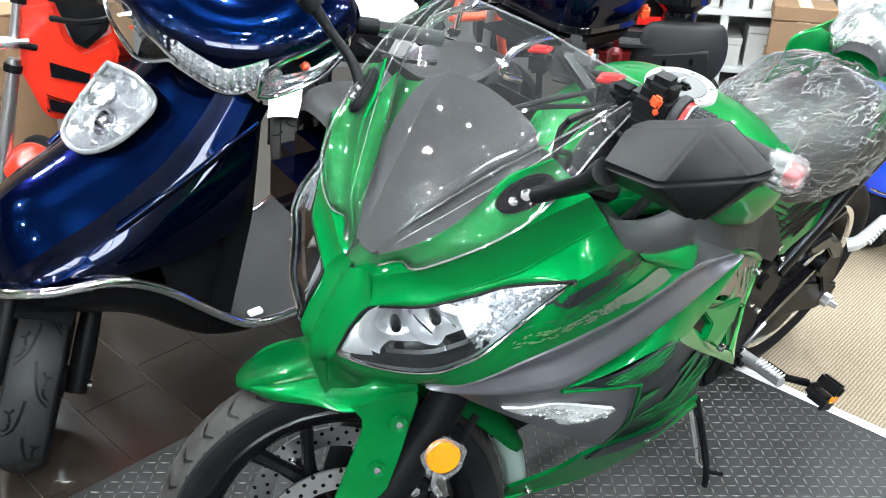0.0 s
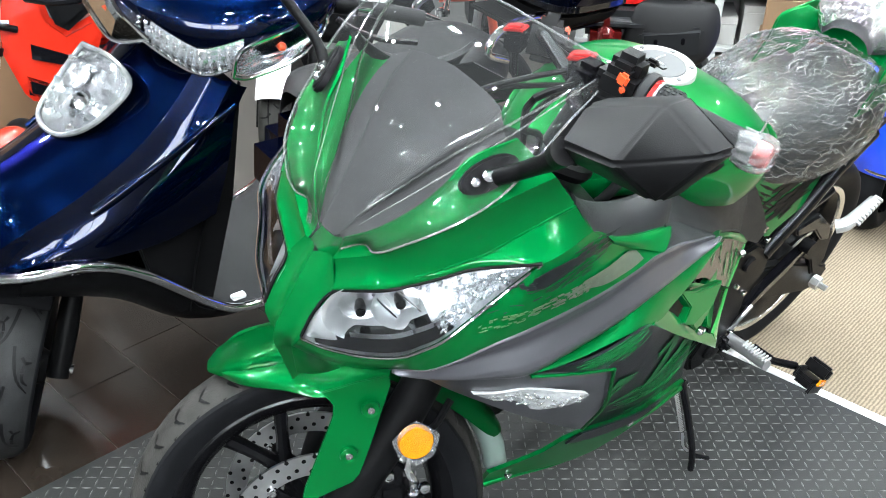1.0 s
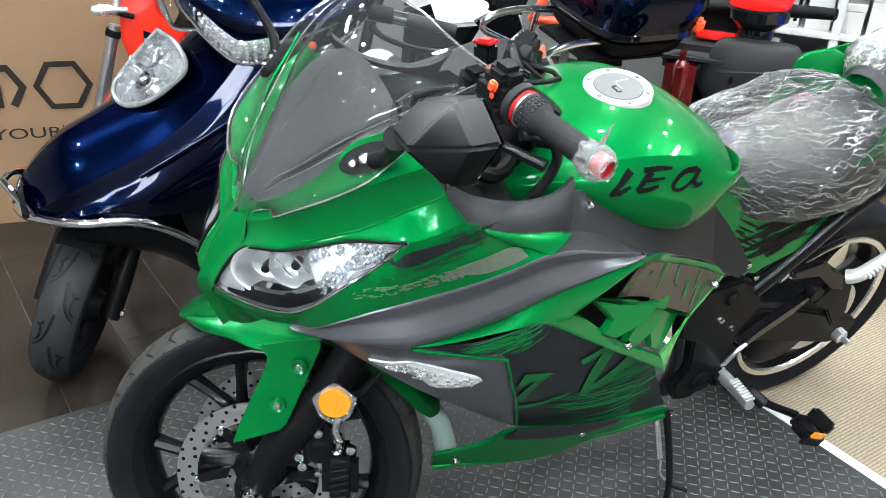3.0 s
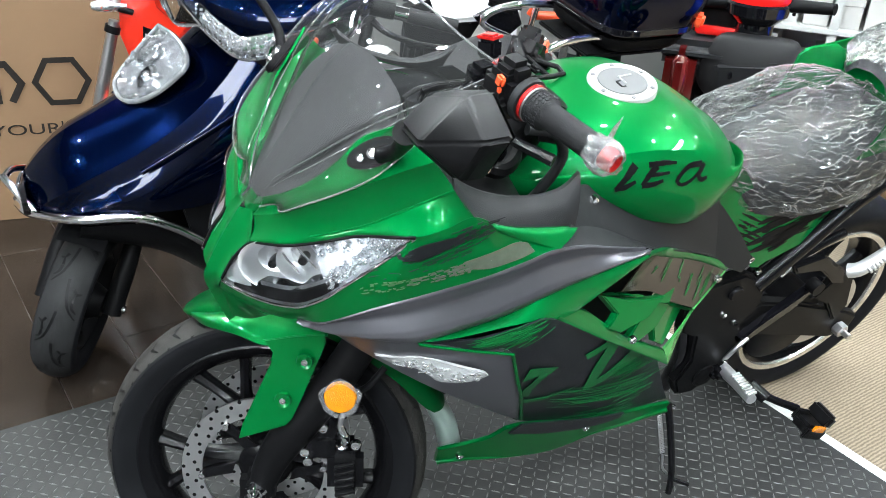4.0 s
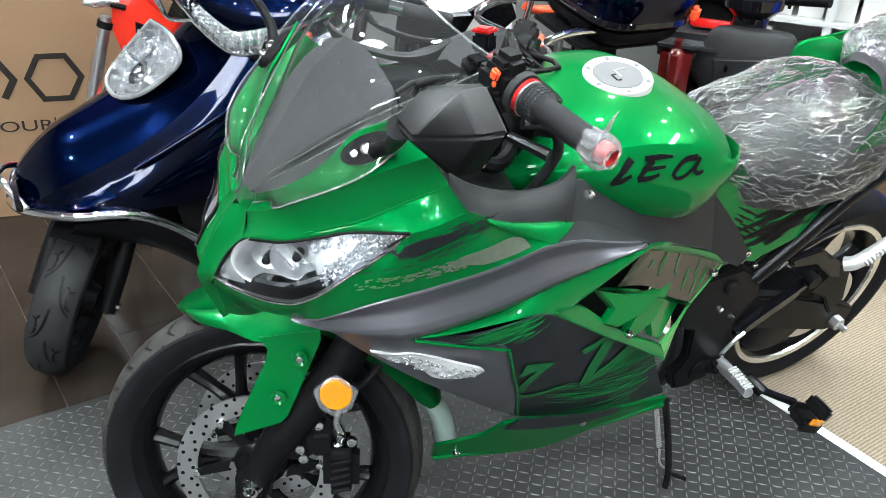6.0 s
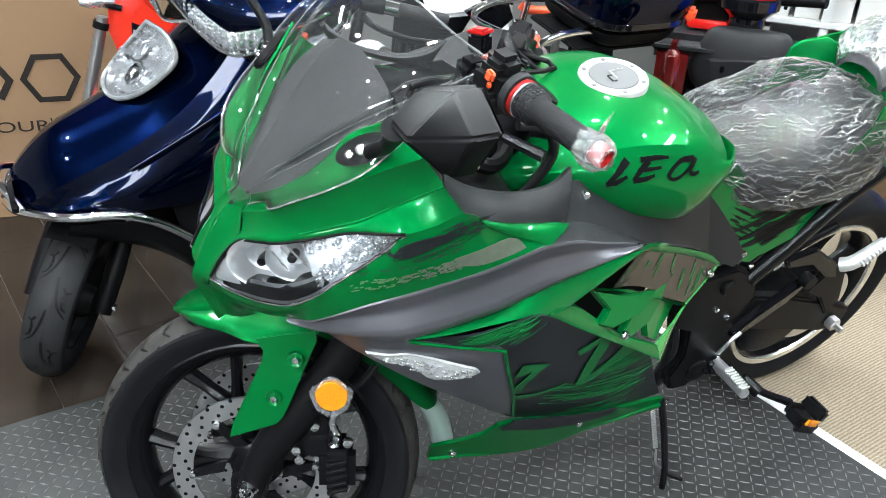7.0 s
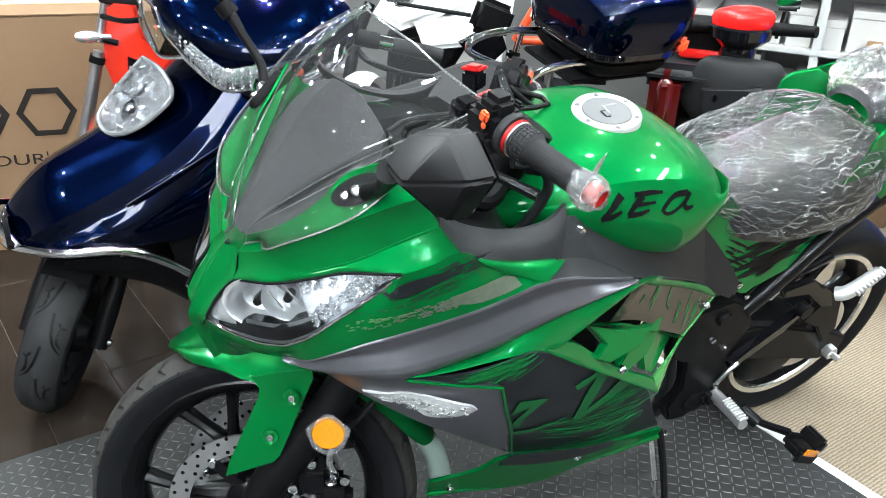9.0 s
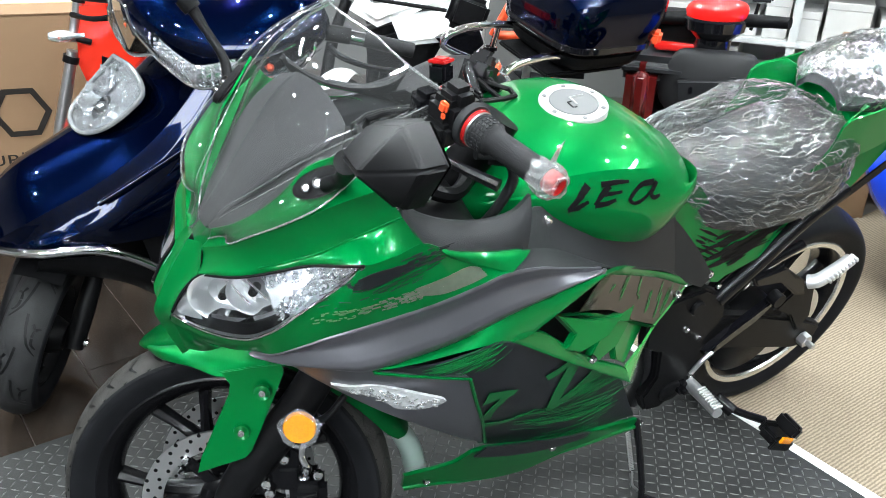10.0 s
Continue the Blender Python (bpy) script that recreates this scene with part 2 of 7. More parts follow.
# ---- the room ----
def room():
    fl = part("floor", block((14, 16, 0.1), (0.5, 0, -0.05), 0), FLOOR, smooth=False)
    tagged(fl, "dark brown polished floor planks with thin pale joints", "floor", kind="structure")
    # plank tiles, laid along one direction, with pale joints between them
    r = random.Random(2)
    mesh = {}
    for i in range(9):
        x = -2.6 + r.uniform(0, 0.9)
        y0 = 0.52 + 0.195 * (i - 3)
        for k in range(4):
            L = 1.2
            key = "tile"
            if key not in mesh:
                ob = part("tile", block((L - 0.0025, 0.1925, 0.004), (0, 0, 0.0005), 0.0008, 1), PLANK, fl, smooth=False)
                mesh[key] = ob.data
            else:
                ob = new("tile", mesh[key])
                ob.parent = fl
            ob.matrix_world = pose(0, 0, 0, 0, 0, -39) @ Matrix.Translation((x - 0.5 + k * L, y0 + 0.0975, 0))
    W = mat("grey_wall_paint", (0.09, 0.09, 0.088), 0.7, 0, 0.06, 3, bump=0.1, bscale=200)
    for n, size, c in (("wall_north", (9.2, 0.1, 3), (0.5, 5.05, 1.5)), ("wall_west", (0.1, 9.5, 3), (-4.05, 0.25, 1.5)), ("wall_east", (0.1, 9.5, 3), (5.05, 0.25, 1.5))):
        tagged(part(n, block(size, c, 0), W, smooth=False), "plain grey painted showroom wall", "wall", kind="structure")
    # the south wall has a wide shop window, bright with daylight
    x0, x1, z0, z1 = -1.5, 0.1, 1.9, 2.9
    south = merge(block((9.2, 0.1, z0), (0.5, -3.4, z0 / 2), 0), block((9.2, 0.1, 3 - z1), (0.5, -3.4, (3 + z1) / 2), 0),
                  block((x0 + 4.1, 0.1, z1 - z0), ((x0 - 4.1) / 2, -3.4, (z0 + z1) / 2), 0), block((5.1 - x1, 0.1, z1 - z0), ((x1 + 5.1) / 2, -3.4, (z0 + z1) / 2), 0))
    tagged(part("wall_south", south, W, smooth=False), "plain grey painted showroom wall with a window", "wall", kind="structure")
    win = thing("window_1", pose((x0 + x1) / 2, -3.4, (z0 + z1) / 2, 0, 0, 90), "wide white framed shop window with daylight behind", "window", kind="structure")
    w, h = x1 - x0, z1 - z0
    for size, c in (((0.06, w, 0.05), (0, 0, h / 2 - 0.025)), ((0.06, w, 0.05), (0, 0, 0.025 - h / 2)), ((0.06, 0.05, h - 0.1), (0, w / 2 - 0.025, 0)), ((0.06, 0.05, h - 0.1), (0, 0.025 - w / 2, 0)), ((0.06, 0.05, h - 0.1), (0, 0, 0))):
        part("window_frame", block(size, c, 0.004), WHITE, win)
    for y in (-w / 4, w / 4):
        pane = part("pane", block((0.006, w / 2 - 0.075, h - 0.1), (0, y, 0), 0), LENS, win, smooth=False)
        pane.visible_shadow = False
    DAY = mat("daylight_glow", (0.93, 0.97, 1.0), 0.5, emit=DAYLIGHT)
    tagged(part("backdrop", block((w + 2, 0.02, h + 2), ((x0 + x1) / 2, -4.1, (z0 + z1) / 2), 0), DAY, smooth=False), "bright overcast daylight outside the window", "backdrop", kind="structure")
    CE = mat("dark_ceiling_paint", (0.05, 0.05, 0.052), 0.8, 0, 0.1, 4)
    tagged(part("ceiling", block((9.2, 9.7, 0.1), (0.5, 0.25, 3.05), 0), CE, smooth=False), "plain dark grey showroom ceiling", "ceiling", kind="structure")
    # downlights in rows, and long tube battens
    LAMP = mat("lamp_glow", (0.9, 0.98, 1.0), 0.5, emit=DOWNLIGHT)
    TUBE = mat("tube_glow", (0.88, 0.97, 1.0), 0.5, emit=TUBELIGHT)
    first = thing("ceiling_downlight", pose(-2.6, -2.9, 3.0), "round white recessed ceiling downlight", "ceiling light", "ceiling downlights")
    part("bezel", lathe([(0.04, 0), (0.055, -0.002), (0.055, -0.012), (0.04, -0.014)], axis="z", seg=20), WHITE, first)
    part("bulb", lathe([(0.0, -0.008), (0.04, -0.008)], axis="z", seg=20), LAMP, first)
    for i in range(6):
        for j in range(7):
            if i or j:
                copy_thing(first, pose(-2.6 + 1.1 * i, -2.9 + 1.15 * j, 3.0))
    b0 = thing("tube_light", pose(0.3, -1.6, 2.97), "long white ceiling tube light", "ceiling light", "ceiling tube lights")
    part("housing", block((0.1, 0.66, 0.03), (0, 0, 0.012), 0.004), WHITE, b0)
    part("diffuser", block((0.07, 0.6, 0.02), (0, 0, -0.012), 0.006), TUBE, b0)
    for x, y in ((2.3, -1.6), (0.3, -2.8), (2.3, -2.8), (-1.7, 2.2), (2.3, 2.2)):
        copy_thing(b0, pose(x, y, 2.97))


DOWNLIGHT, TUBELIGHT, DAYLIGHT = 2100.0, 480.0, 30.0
FLOOR = mat("pale_joint_mortar", (0.045, 0.039, 0.034), 0.4, 0, 0.3, 2.5, bump=0.02, bscale=60)
PLANK = mat("dark_wood_tile", (0.012, 0.009, 0.0072), 0.2, 0, 0.8, 5, bump=0.03, bscale=40, spec=0.3)
MATRUB = mat("rubber_mat", (0.019, 0.0192, 0.019), 0.48, 0, 0.75, 3, bump=0.25, bscale=300, spec=0.2)
CARPET = mat("beige_carpet", (0.21, 0.17, 0.125), 0.95, 0, 0.4, 220, bump=1.0, bscale=260, spec=0.05)


def ribbed(m, turn, pitch, depth):
    """Darkens fine parallel bands of a material's colour: painted shade in the grooves between rows of loops."""
    t = m.node_tree
    b = t.nodes["Principled BSDF"]
    co = t.nodes.new("ShaderNodeTexCoord")
    mp = t.nodes.new("ShaderNodeMapping")
    mp.inputs["Rotation"].default_value = (0, 0, radians(turn))
    wv = t.nodes.new("ShaderNodeTexWave")
    wv.inputs["Scale"].default_value = 1 / (pitch * 3.18)
    wv.inputs["Distortion"].default_value = 2.5
    wv.inputs["Detail"].default_value = 3
    wv.inputs["Detail Scale"].default_value = 2.0
    mul = t.nodes.new("ShaderNodeMix")
    mul.data_type, mul.blend_type = "RGBA", "MULTIPLY"
    mul.inputs[0].default_value = depth
    t.links.new(co.outputs["Object"], mp.inputs[0])
    t.links.new(mp.outputs[0], wv.inputs["Vector"])
    t.links.new(b.inputs["Base Color"].links[0].from_socket, mul.inputs[6])
    t.links.new(wv.outputs["Color"], mul.inputs[7])
    t.links.new(mul.outputs[2], b.inputs["Base Color"])


ribbed(CARPET, 41, 0.009, 0.45)
room()

# ---- the sports motorcycle: x to its rear, y to its right, z up ----
BIKE = Matrix.Translation((-0.1896, 1.1414, 0)) @ pose(0, 0, 0, 0, 0, 42.33) @ pose(0, 0, 0, 12.5, 0, 0)
bike = thing("sport_motorcycle", BIKE, "bright green sport motorcycle with charcoal panels on its side stand", "motorcycle")
# the steered front wheel's own frame, inside the bike's
FRONT = BIKE.inverted() @ Matrix(((0.9563, -0.2879, -0.0508, -0.147), (0.2924, 0.9418, 0.1661, 1.073), (0.0, -0.1736, 0.9848, 0.289), (0, 0, 0, 1)))
rnd = random.Random(7)


# the nose points a little off the tank's line: its own plane of symmetry
TURN = Vector((-.119, .993, 0)).normalized()
NOSE = Matrix.Translation((-.1, -.05, 0))
OTHER = NOSE @ Matrix([[(1.0 if i == j else 0.0) - 2 * TURN[i] * TURN[j] for j in range(3)] for i in range(3)]).to_4x4() @ NOSE.inverted()


def skewed(bm):
    """The other side of the nose."""
    bm.transform(OTHER)
    bmesh.ops.reverse_faces(bm, faces=bm.faces)
    return bm


def both(name, bm, m, label="", sharp=40, other=None):
    """A part of the left side and its twin on the right."""
    twin = bm.copy()
    a = part(name, bm, m, bike, label, sharp=sharp)
    part(name, (other or mirrored)(twin), m, bike, label, sharp=sharp)
    return a


def patch(A, B, bulge=0.0, profile=None, nu=40, nv=10):
    """Points of a surface between two edge lines: rows from A to B, swollen outwards by bulge or by (place, height) pairs."""
    P, Q = [Vector(p) for p in spline(A, nu)], [Vector(p) for p in spline(B, nu)]
    rows = []
    for v in np.linspace(0, 1, nv):
        h = float(np.interp(v, [q[0] for q in profile], [q[1] for q in profile])) if profile else bulge * 4 * v * (1 - v)
        r = []
        for i, (a, b) in enumerate(zip(P, Q)):
            t = (P[min(i + 1, nu - 1)] - P[max(i - 1, 0)]) + (Q[min(i + 1, nu - 1)] - Q[max(i - 1, 0)])
            n = t.cross(b - a)
            n = n.normalized() if n.length > 1e-9 else Vector((0, -1, 0))
            if n.dot(Vector((-.2, -1, .4))) < 0:
                n = -n
            r.append(a.lerp(b, v) + n * h)
        rows.append(r)
    return rows


def shell(rows, thick=0.004, way=(.1, 1, -.3)):
    """A thin moulding: the surface, a second one behind it and the rim between them."""
    d = Vector(way).normalized() * thick
    back = [[p + d for p in r] for r in rows]
    rim = [rows[0], back[0]], [rows[-1], back[-1]], [[r[0] for r in rows], [r[0] for r in back]], [[r[-1] for r in rows], [r[-1] for r in back]]
    return merge(grid(rows), grid(back), *[grid(list(r)) for r in rim])


def skin(A, B, bulge=0.0, profile=None, thick=0.004, nu=40, nv=10):
    return shell(patch(A, B, bulge, profile, nu, nv), thick)


def half_width(rows):
    """The half width at (x, z) of a surface given by rows of points."""
    G = np.array([tuple(p) for r in rows for p in r])

    def width(x, z):
        d2 = (G[:, 0] - x) ** 2 + (G[:, 2] - z) ** 2
        k = np.argpartition(d2, 5)[:5]
        w = 1 / (d2[k] + 1e-7)
        return float(-(G[k, 1] * w).sum() / w.sum())
    return width


def facet(pts, thick=0.010, way=(-.36, .89, -.39), bev=0.002, tilt=0.0):
    """A flat-sided fin: an outline in space, given a thickness along way."""
    bm = bmesh.new()
    d = Vector(way) * thick
    x0, x1 = min(p[0] for p in pts), max(p[0] for p in pts)
    pts = [(x, y - tilt * (x - x0) / (x1 - x0), z) for x, y, z in pts]
    a = [bm.verts.new(p) for p in pts]
    b = [bm.verts.new(Vector(p) + d) for p in pts]
    bm.faces.new(a)
    bm.faces.new(b[::-1])
    for i in range(len(pts)):
        j = (i + 1) % len(pts)
        bm.faces.new([a[i], b[i], b[j], a[j]])
    bmesh.ops.recalc_face_normals(bm, faces=bm.faces)
    bmesh.ops.bevel(bm, geom=[e for e in bm.edges if e.verts[0] in a and e.verts[1] in a], offset=bev, segments=2, affect="EDGES")
    return bm


def tyre(R, w, rim, c=(0, 0, 0), lo=0.0, grow=0.0):
    """The tyre, or with lo the crown alone, as far out as lo of its half width."""
    h = w / 2
    prof = [(rim, -h * 0.72), (rim + 0.006, -h * 0.8), (rim + (R - rim) * 0.4, -h * 0.98), (rim + (R - rim) * 0.62, -h), (R - 0.018, -h * 0.86), (R - 0.006, -h * 0.5), (R, 0)]
    prof = prof + [(r, -y) for r, y in prof[-2::-1]]
    prof = [tuple(p) for p in spline(prof, 34)]
    if lo:
        prof = [(r + grow, y) for r, y in prof if abs(y) < h * lo and r > R - 0.04]
    return lathe(prof, c, seg=96)


def crown(R, w, a, s):
    """A point of the tyre's crown: a round the wheel, s from -1 to 1 across it."""
    h = w / 2
    y = s * 0.93
    r = R - float(np.interp(abs(y), [0, .25, .5, .7, .86, .95], [0, .0014, .006, .0112, .018, .026]))
    return Vector((r * math.cos(a), y * h, r * math.sin(a)))


def tread(R, w, n, marks, width=0.004, lift=0.0016):
    """Grooves of the tread: dark strips laid in rows round the crown."""
    verts, faces = [], []
    for k in range(n):
        a0 = k * math.tau / n
        for line in marks:
            pts = [crown(R + lift, w, a0 + da, s) for da, s in spline(line, 7)]
            base = len(verts)
            for i, p in enumerate(pts):
                d = (pts[min(i + 1, 6)] - pts[max(i - 1, 0)]).normalized()
                out = Vector((p.x, 0, p.z)).normalized()
                side = d.cross(out).normalized() * width / 2 * (1 - 0.6 * (i / 6) ** 2)
                verts += [tuple(p - side), tuple(p + side)]
                if i:
                    b = base + 2 * i
                    faces.append((b - 2, b - 1, b + 1, b))
    me = bpy.data.meshes.new("tread")
    me.from_pydata(verts, [], faces)
    bm = bmesh.new()
    bm.from_mesh(me)
    bpy.data.meshes.remove(me)
    return bm


def rim_ring(rim, w):
    h = w * 0.36
    return lathe([(rim + 0.004, -h), (rim - 0.004, -h - 0.004), (rim - 0.016, -h + 0.003), (rim - 0.03, -h * 0.6), (rim - 0.036, 0), (rim - 0.03, h * 0.6), (rim - 0.016, h - 0.003), (rim - 0.004, h + 0.004), (rim + 0.004, h)], seg=96)


def spokes(w, rim, m, mt, n=5, turn=0.3, wide=0.26):
    for k in range(n):
        a = k * math.tau / n + turn
        bms = []
        for s in (-1, 1):
            a2 = a + s * wide
            P = lambda ang, r: (math.cos(ang) * r, 0, math.sin(ang) * r)
            bms.append(tube([P(a, 0.035), P(a + s * 0.06, 0.10), P(a2 * 0.7 + a * 0.3, 0.155), P(a2, rim - 0.02)], [0.018, 0.013, 0.010, 0.013], 8, 12))
        bm = merge(*bms)
        bm.transform(m @ Matrix.Diagonal((1, 1.5, 1, 1)))
        part("spoke", bm, mt, w)


def disc(w, m, y, R, inner):
    ring = part("brake_disc", turned(lathe([(inner, y - 0.0025), (R, y - 0.0025), (R, y + 0.0025), (inner, y + 0.0025)], seg=72, closed=True), m), STEEL, w, "drilled steel brake disc")
    bms = []
    for k in range(40):
        for j, rr in enumerate((inner + 0.009, R - 0.007)):
            a = k * math.tau / 40 + j * 0.08 + (0.03 if k % 2 else 0)
            r = rr + (0.004 if k % 2 else -0.002)
            bms.append(lathe([(0, -0.0029), (0.0036, -0.0029), (0.0036, 0.0029), (0, 0.0029)], (r * math.cos(a), y, r * math.sin(a)), seg=8))
    part("drilled_hole", turned(merge(*bms), m), MATT, w)["kind"] = "stuff"
    for k in range(6):
        a = k * math.tau / 6
        P = lambda r, d: (r * math.cos(a + d), r * math.sin(a + d))
        bm = plate([P(0.05, -0.35), P(inner + 0.004, 0.02), P(inner + 0.004, 0.16), P(0.055, 0.1)], 0.006, "y", y)
        part("disc_carrier", turned(bm, m), BLACK, w)
        bolt(w, m @ Matrix.Translation((inner * math.cos(a + 0.09), y - 0.005, inner * math.sin(a + 0.09))), 0.007)


def bolt(parent, m, r=0.006, mt=None):
    """A domed socket bolt whose head faces -y of m."""
    bm = lathe([(0, -0.0045), (r * 0.45, -0.0045), (r * 0.5, -0.006), (r * 0.8, -0.0055), (r, -0.003), (r, 0.003)], seg=14)
    return part("bolt", turned(bm, m), mt or CHROME, parent)


def front_end():
    R, w = 0.292, 0.112
    wh = part("front_wheel", turned(rim_ring(0.231, w), FRONT), BLACK, bike, "black cast front wheel")
    part("hub", turned(lathe([(0.0, -0.055), (0.035, -0.055), (0.048, -0.045), (0.04, -0.02), (0.04, 0.02), (0.048, 0.045), (0.035, 0.055), (0, 0.055)], seg=32), FRONT), BLACK, wh)
    spokes(wh, 0.231, FRONT, BLACK, 5, 0.75)
    part("tyre", turned(tyre(R, w, 0.229), FRONT), RUBBER, wh, "black front tyre with a dusty tread")
    part("tread", turned(tyre(R, w, 0.229, lo=0.93, grow=0.0004), FRONT), DUSTRUB, wh)
    marks = [[(a0 + da, k * v) for da, v in line] for k, a0 in ((-1, 0.0), (1, 0.087)) for line in ([(0, .24), (.025, .38), (.045, .54)], [(.045, .54), (.03, .68), (.0, .84)], [(.09, .93), (.085, 1.0)])]
    part("tread_groove", turned(tread(R, w, 36, marks, 0.006), FRONT), MATT, wh)["kind"] = "stuff"
    for y in (-0.066, 0.066):
        disc(wh, FRONT, y, 0.143, 0.108)
    for s in (-1, 1):
        leg = part("fork_leg", turned(tube([(-0.004, s * 0.112, -0.03), (0.012, s * 0.112, 0.02), (0.045, s * 0.112, 0.085), (0.15, s * 0.112, 0.23), (0.30, s * 0.112, 0.50)], [0.022, 0.034, 0.031, 0.029, 0.027], 18, 24), FRONT), MATT, bike, "black telescopic fork leg")
        part("axle_clamp", turned(merge(block((0.06, 0.05, 0.06), (0, s * 0.112, 0.0), 0.014), block((0.03, 0.03, 0.05), (0.02, s * 0.1, 0.03), 0.01)), FRONT), MATT, leg)
    nut = part("axle_nut", turned(merge(lathe([(0.0, -0.165), (0.006, -0.165), (0.007, -0.152), (0.007, -0.145), (0.013, -0.145), (0.013, -0.132), (0.018, -0.132), (0.018, -0.128)], seg=6), lathe([(0.006, -0.164), (0.0065, -0.15), (0.019, -0.1335), (0.019, -0.13)], seg=16)), FRONT), CHROME, bike, "chrome axle nut")
    # caliper, its bracket and hose
    cal = part("brake_caliper", turned(merge(block((0.062, 0.05, 0.085), (0.15, -0.105, 0.03), 0.014), block((0.05, 0.03, 0.05), (0.118, -0.1, 0.075), 0.01), block((0.055, 0.04, 0.06), (0.145, -0.05, 0.03), 0.012)), FRONT), BLACK, bike, "black finned brake caliper")
    for k in range(5):
        part("fin", turned(block((0.034, 0.01, 0.006), (0.15, -0.131, 0.0 + k * 0.0135), 0.002, 1, (0, -14, 0)), FRONT), MATT, cal)
    part("bracket", turned(plate([(0.03, 0.05), (0.08, 0.04), (0.13, 0.07), (0.14, 0.12), (0.105, 0.15), (0.07, 0.13)], 0.016, "y", -0.1, 0.003), FRONT), BLACK, cal)
    for x, z in ((0.113, 0.116), (0.081, 0.07), (0.086, 0.052), (0.168, 0.085)):
        bolt(cal, FRONT @ Matrix.Translation((x, -0.116, z)), 0.0095)
    part("hose_union", turned(merge(tube([(0.147, -0.122, 0.088), (0.15, -0.125, 0.105), (0.142, -0.122, 0.125), (0.146, -0.12, 0.15)], 0.0065, 10), lathe([(0.011, -0.012), (0.011, 0.012)], (0.147, -0.125, 0.098), seg=12)), FRONT), CHROME, cal)
    part("hose", turned(tube([(0.146, -0.12, 0.15), (0.16, -0.11, 0.21), (0.22, -0.08, 0.30), (0.27, -0.05, 0.40)], 0.006, 8), FRONT), MATT, cal)
    # amber reflector on its arm, still in clear film
    am = part("side_reflector", turned(lathe([(0, -0.006), (0.0245, -0.006), (0.0265, -0.003), (0.0265, 0.004), (0, 0.004)], (0.147, -0.172, 0.204), seg=36), FRONT @ Matrix.Identity(4)), AMBER, bike, "round amber side reflector in clear film")
    part("arm", turned(tube([(0.15, -0.162, 0.205), (0.185, -0.13, 0.20), (0.215, -0.11, 0.228)], 0.006, 8), FRONT), MATT, am)
    ring_a = [(0.147 + k * math.cos(a) * (1 + 0.09 * math.sin(5 * a)), -0.178 + 0.008 * (k > .036), 0.204 + k * math.sin(a) * (1 + 0.08 * math.cos(4 * a))) for k in (0.0255, 0.0285, 0.0335) for a in np.linspace(0, math.tau, 25)[:-1]]
    film = grid([ring_a[0:24], ring_a[24:48], ring_a[48:72]], True)
    part("film", turned(film, FRONT), ENDFILM, am, smooth=False)
    # fender: an arch over the tyre with a leg down each fork
    rows = []
    for th, half, lift, droop in spline([(116, 0.02, 0.026, 0.004), (112, 0.05, 0.03, 0.012), (100, 0.066, 0.034, 0.022), (84, 0.072, 0.036, 0.03), (66, 0.074, 0.036, 0.04), (48, 0.07, 0.036, 0.04), (34, 0.066, 0.042, 0.035), (25, 0.06, 0.048, 0.03), (20, 0.045, 0.05, 0.02)], 30):
        a, r = radians(th), R + lift
        row = []
        for u in np.linspace(-1, 1, 15):
            rr = r - droop * abs(u) ** 3
            row.append((rr * math.cos(a), half * math.sin(u * math.pi / 2) ** 1 if True else 0, rr * math.sin(a)))
        rows.append(row)
    fen = grid(rows)
    bmesh.ops.solidify(fen, geom=fen.faces[:], thickness=0.003)
    fender = part("front_fender", turned(fen, FRONT), GREEN, bike, "glossy green front fender")
    for s in (-1, 1):
        sh = patch([(-.128, s * .022, .286), (-.09, s * .066, .300), (-.02, s * .073, .306), (.06, s * .075, .303), (.125, s * .073, .285)],
                   [(-.126, s * .026, .280), (-.085, s * .082, .284), (-.03, s * .112, .283), (.02, s * .132, .274), (.07, s * .134, .285), (.122, s * .132, .292)], 0.0, None, 30, 8)
        sh = [[p + Vector((0, s * .010, .006)) * 4 * (j / 7) * (1 - j / 7) for p in r] for j, r in enumerate(sh)]
        part("fender_shoulder", turned(shell(sh, .003, (0, -s, -1)), FRONT), GREEN, fender)
        out = [(0.02, 0.284), (0.07, 0.292), (0.118, 0.296), (0.121, 0.283), (0.083, 0.19), (0.066, 0.15), (0.055, 0.138), (-0.022, 0.112), (-0.015, 0.14), (0.034, 0.25), (0.036, 0.265), (0.03, 0.273)]
        lg = plate(out, 0.004, "y", 0, 0.0015)
        for v in lg.verts:
            v.co.y += s * (0.148 - 0.18 * max(0.0, v.co.z - 0.24) ** 1.0 * 1.6)
        part("fender_leg", turned(lg, FRONT), GREEN, fender)
        for x, z in ((0.088, 0.255), (0.052, 0.186)):
            cup = lathe([(0.006, -0.001), (0.0125, -0.0035), (0.014, 0.002)], (x, s * 0.151, z), seg=20)
            if s > 0:
                mirrored(cup)
                bmesh.ops.translate(cup, verts=cup.verts, vec=(0, 0.302, 0))
            part("bolt_cup", turned(cup, FRONT), GREEN, fender)
            bolt(fender, FRONT @ Matrix.Translation((x, s * 0.152, z)) @ (Matrix.Identity(4) if s < 0 else pose(0, 0, 0, 0, 0, 180)), 0.0065)


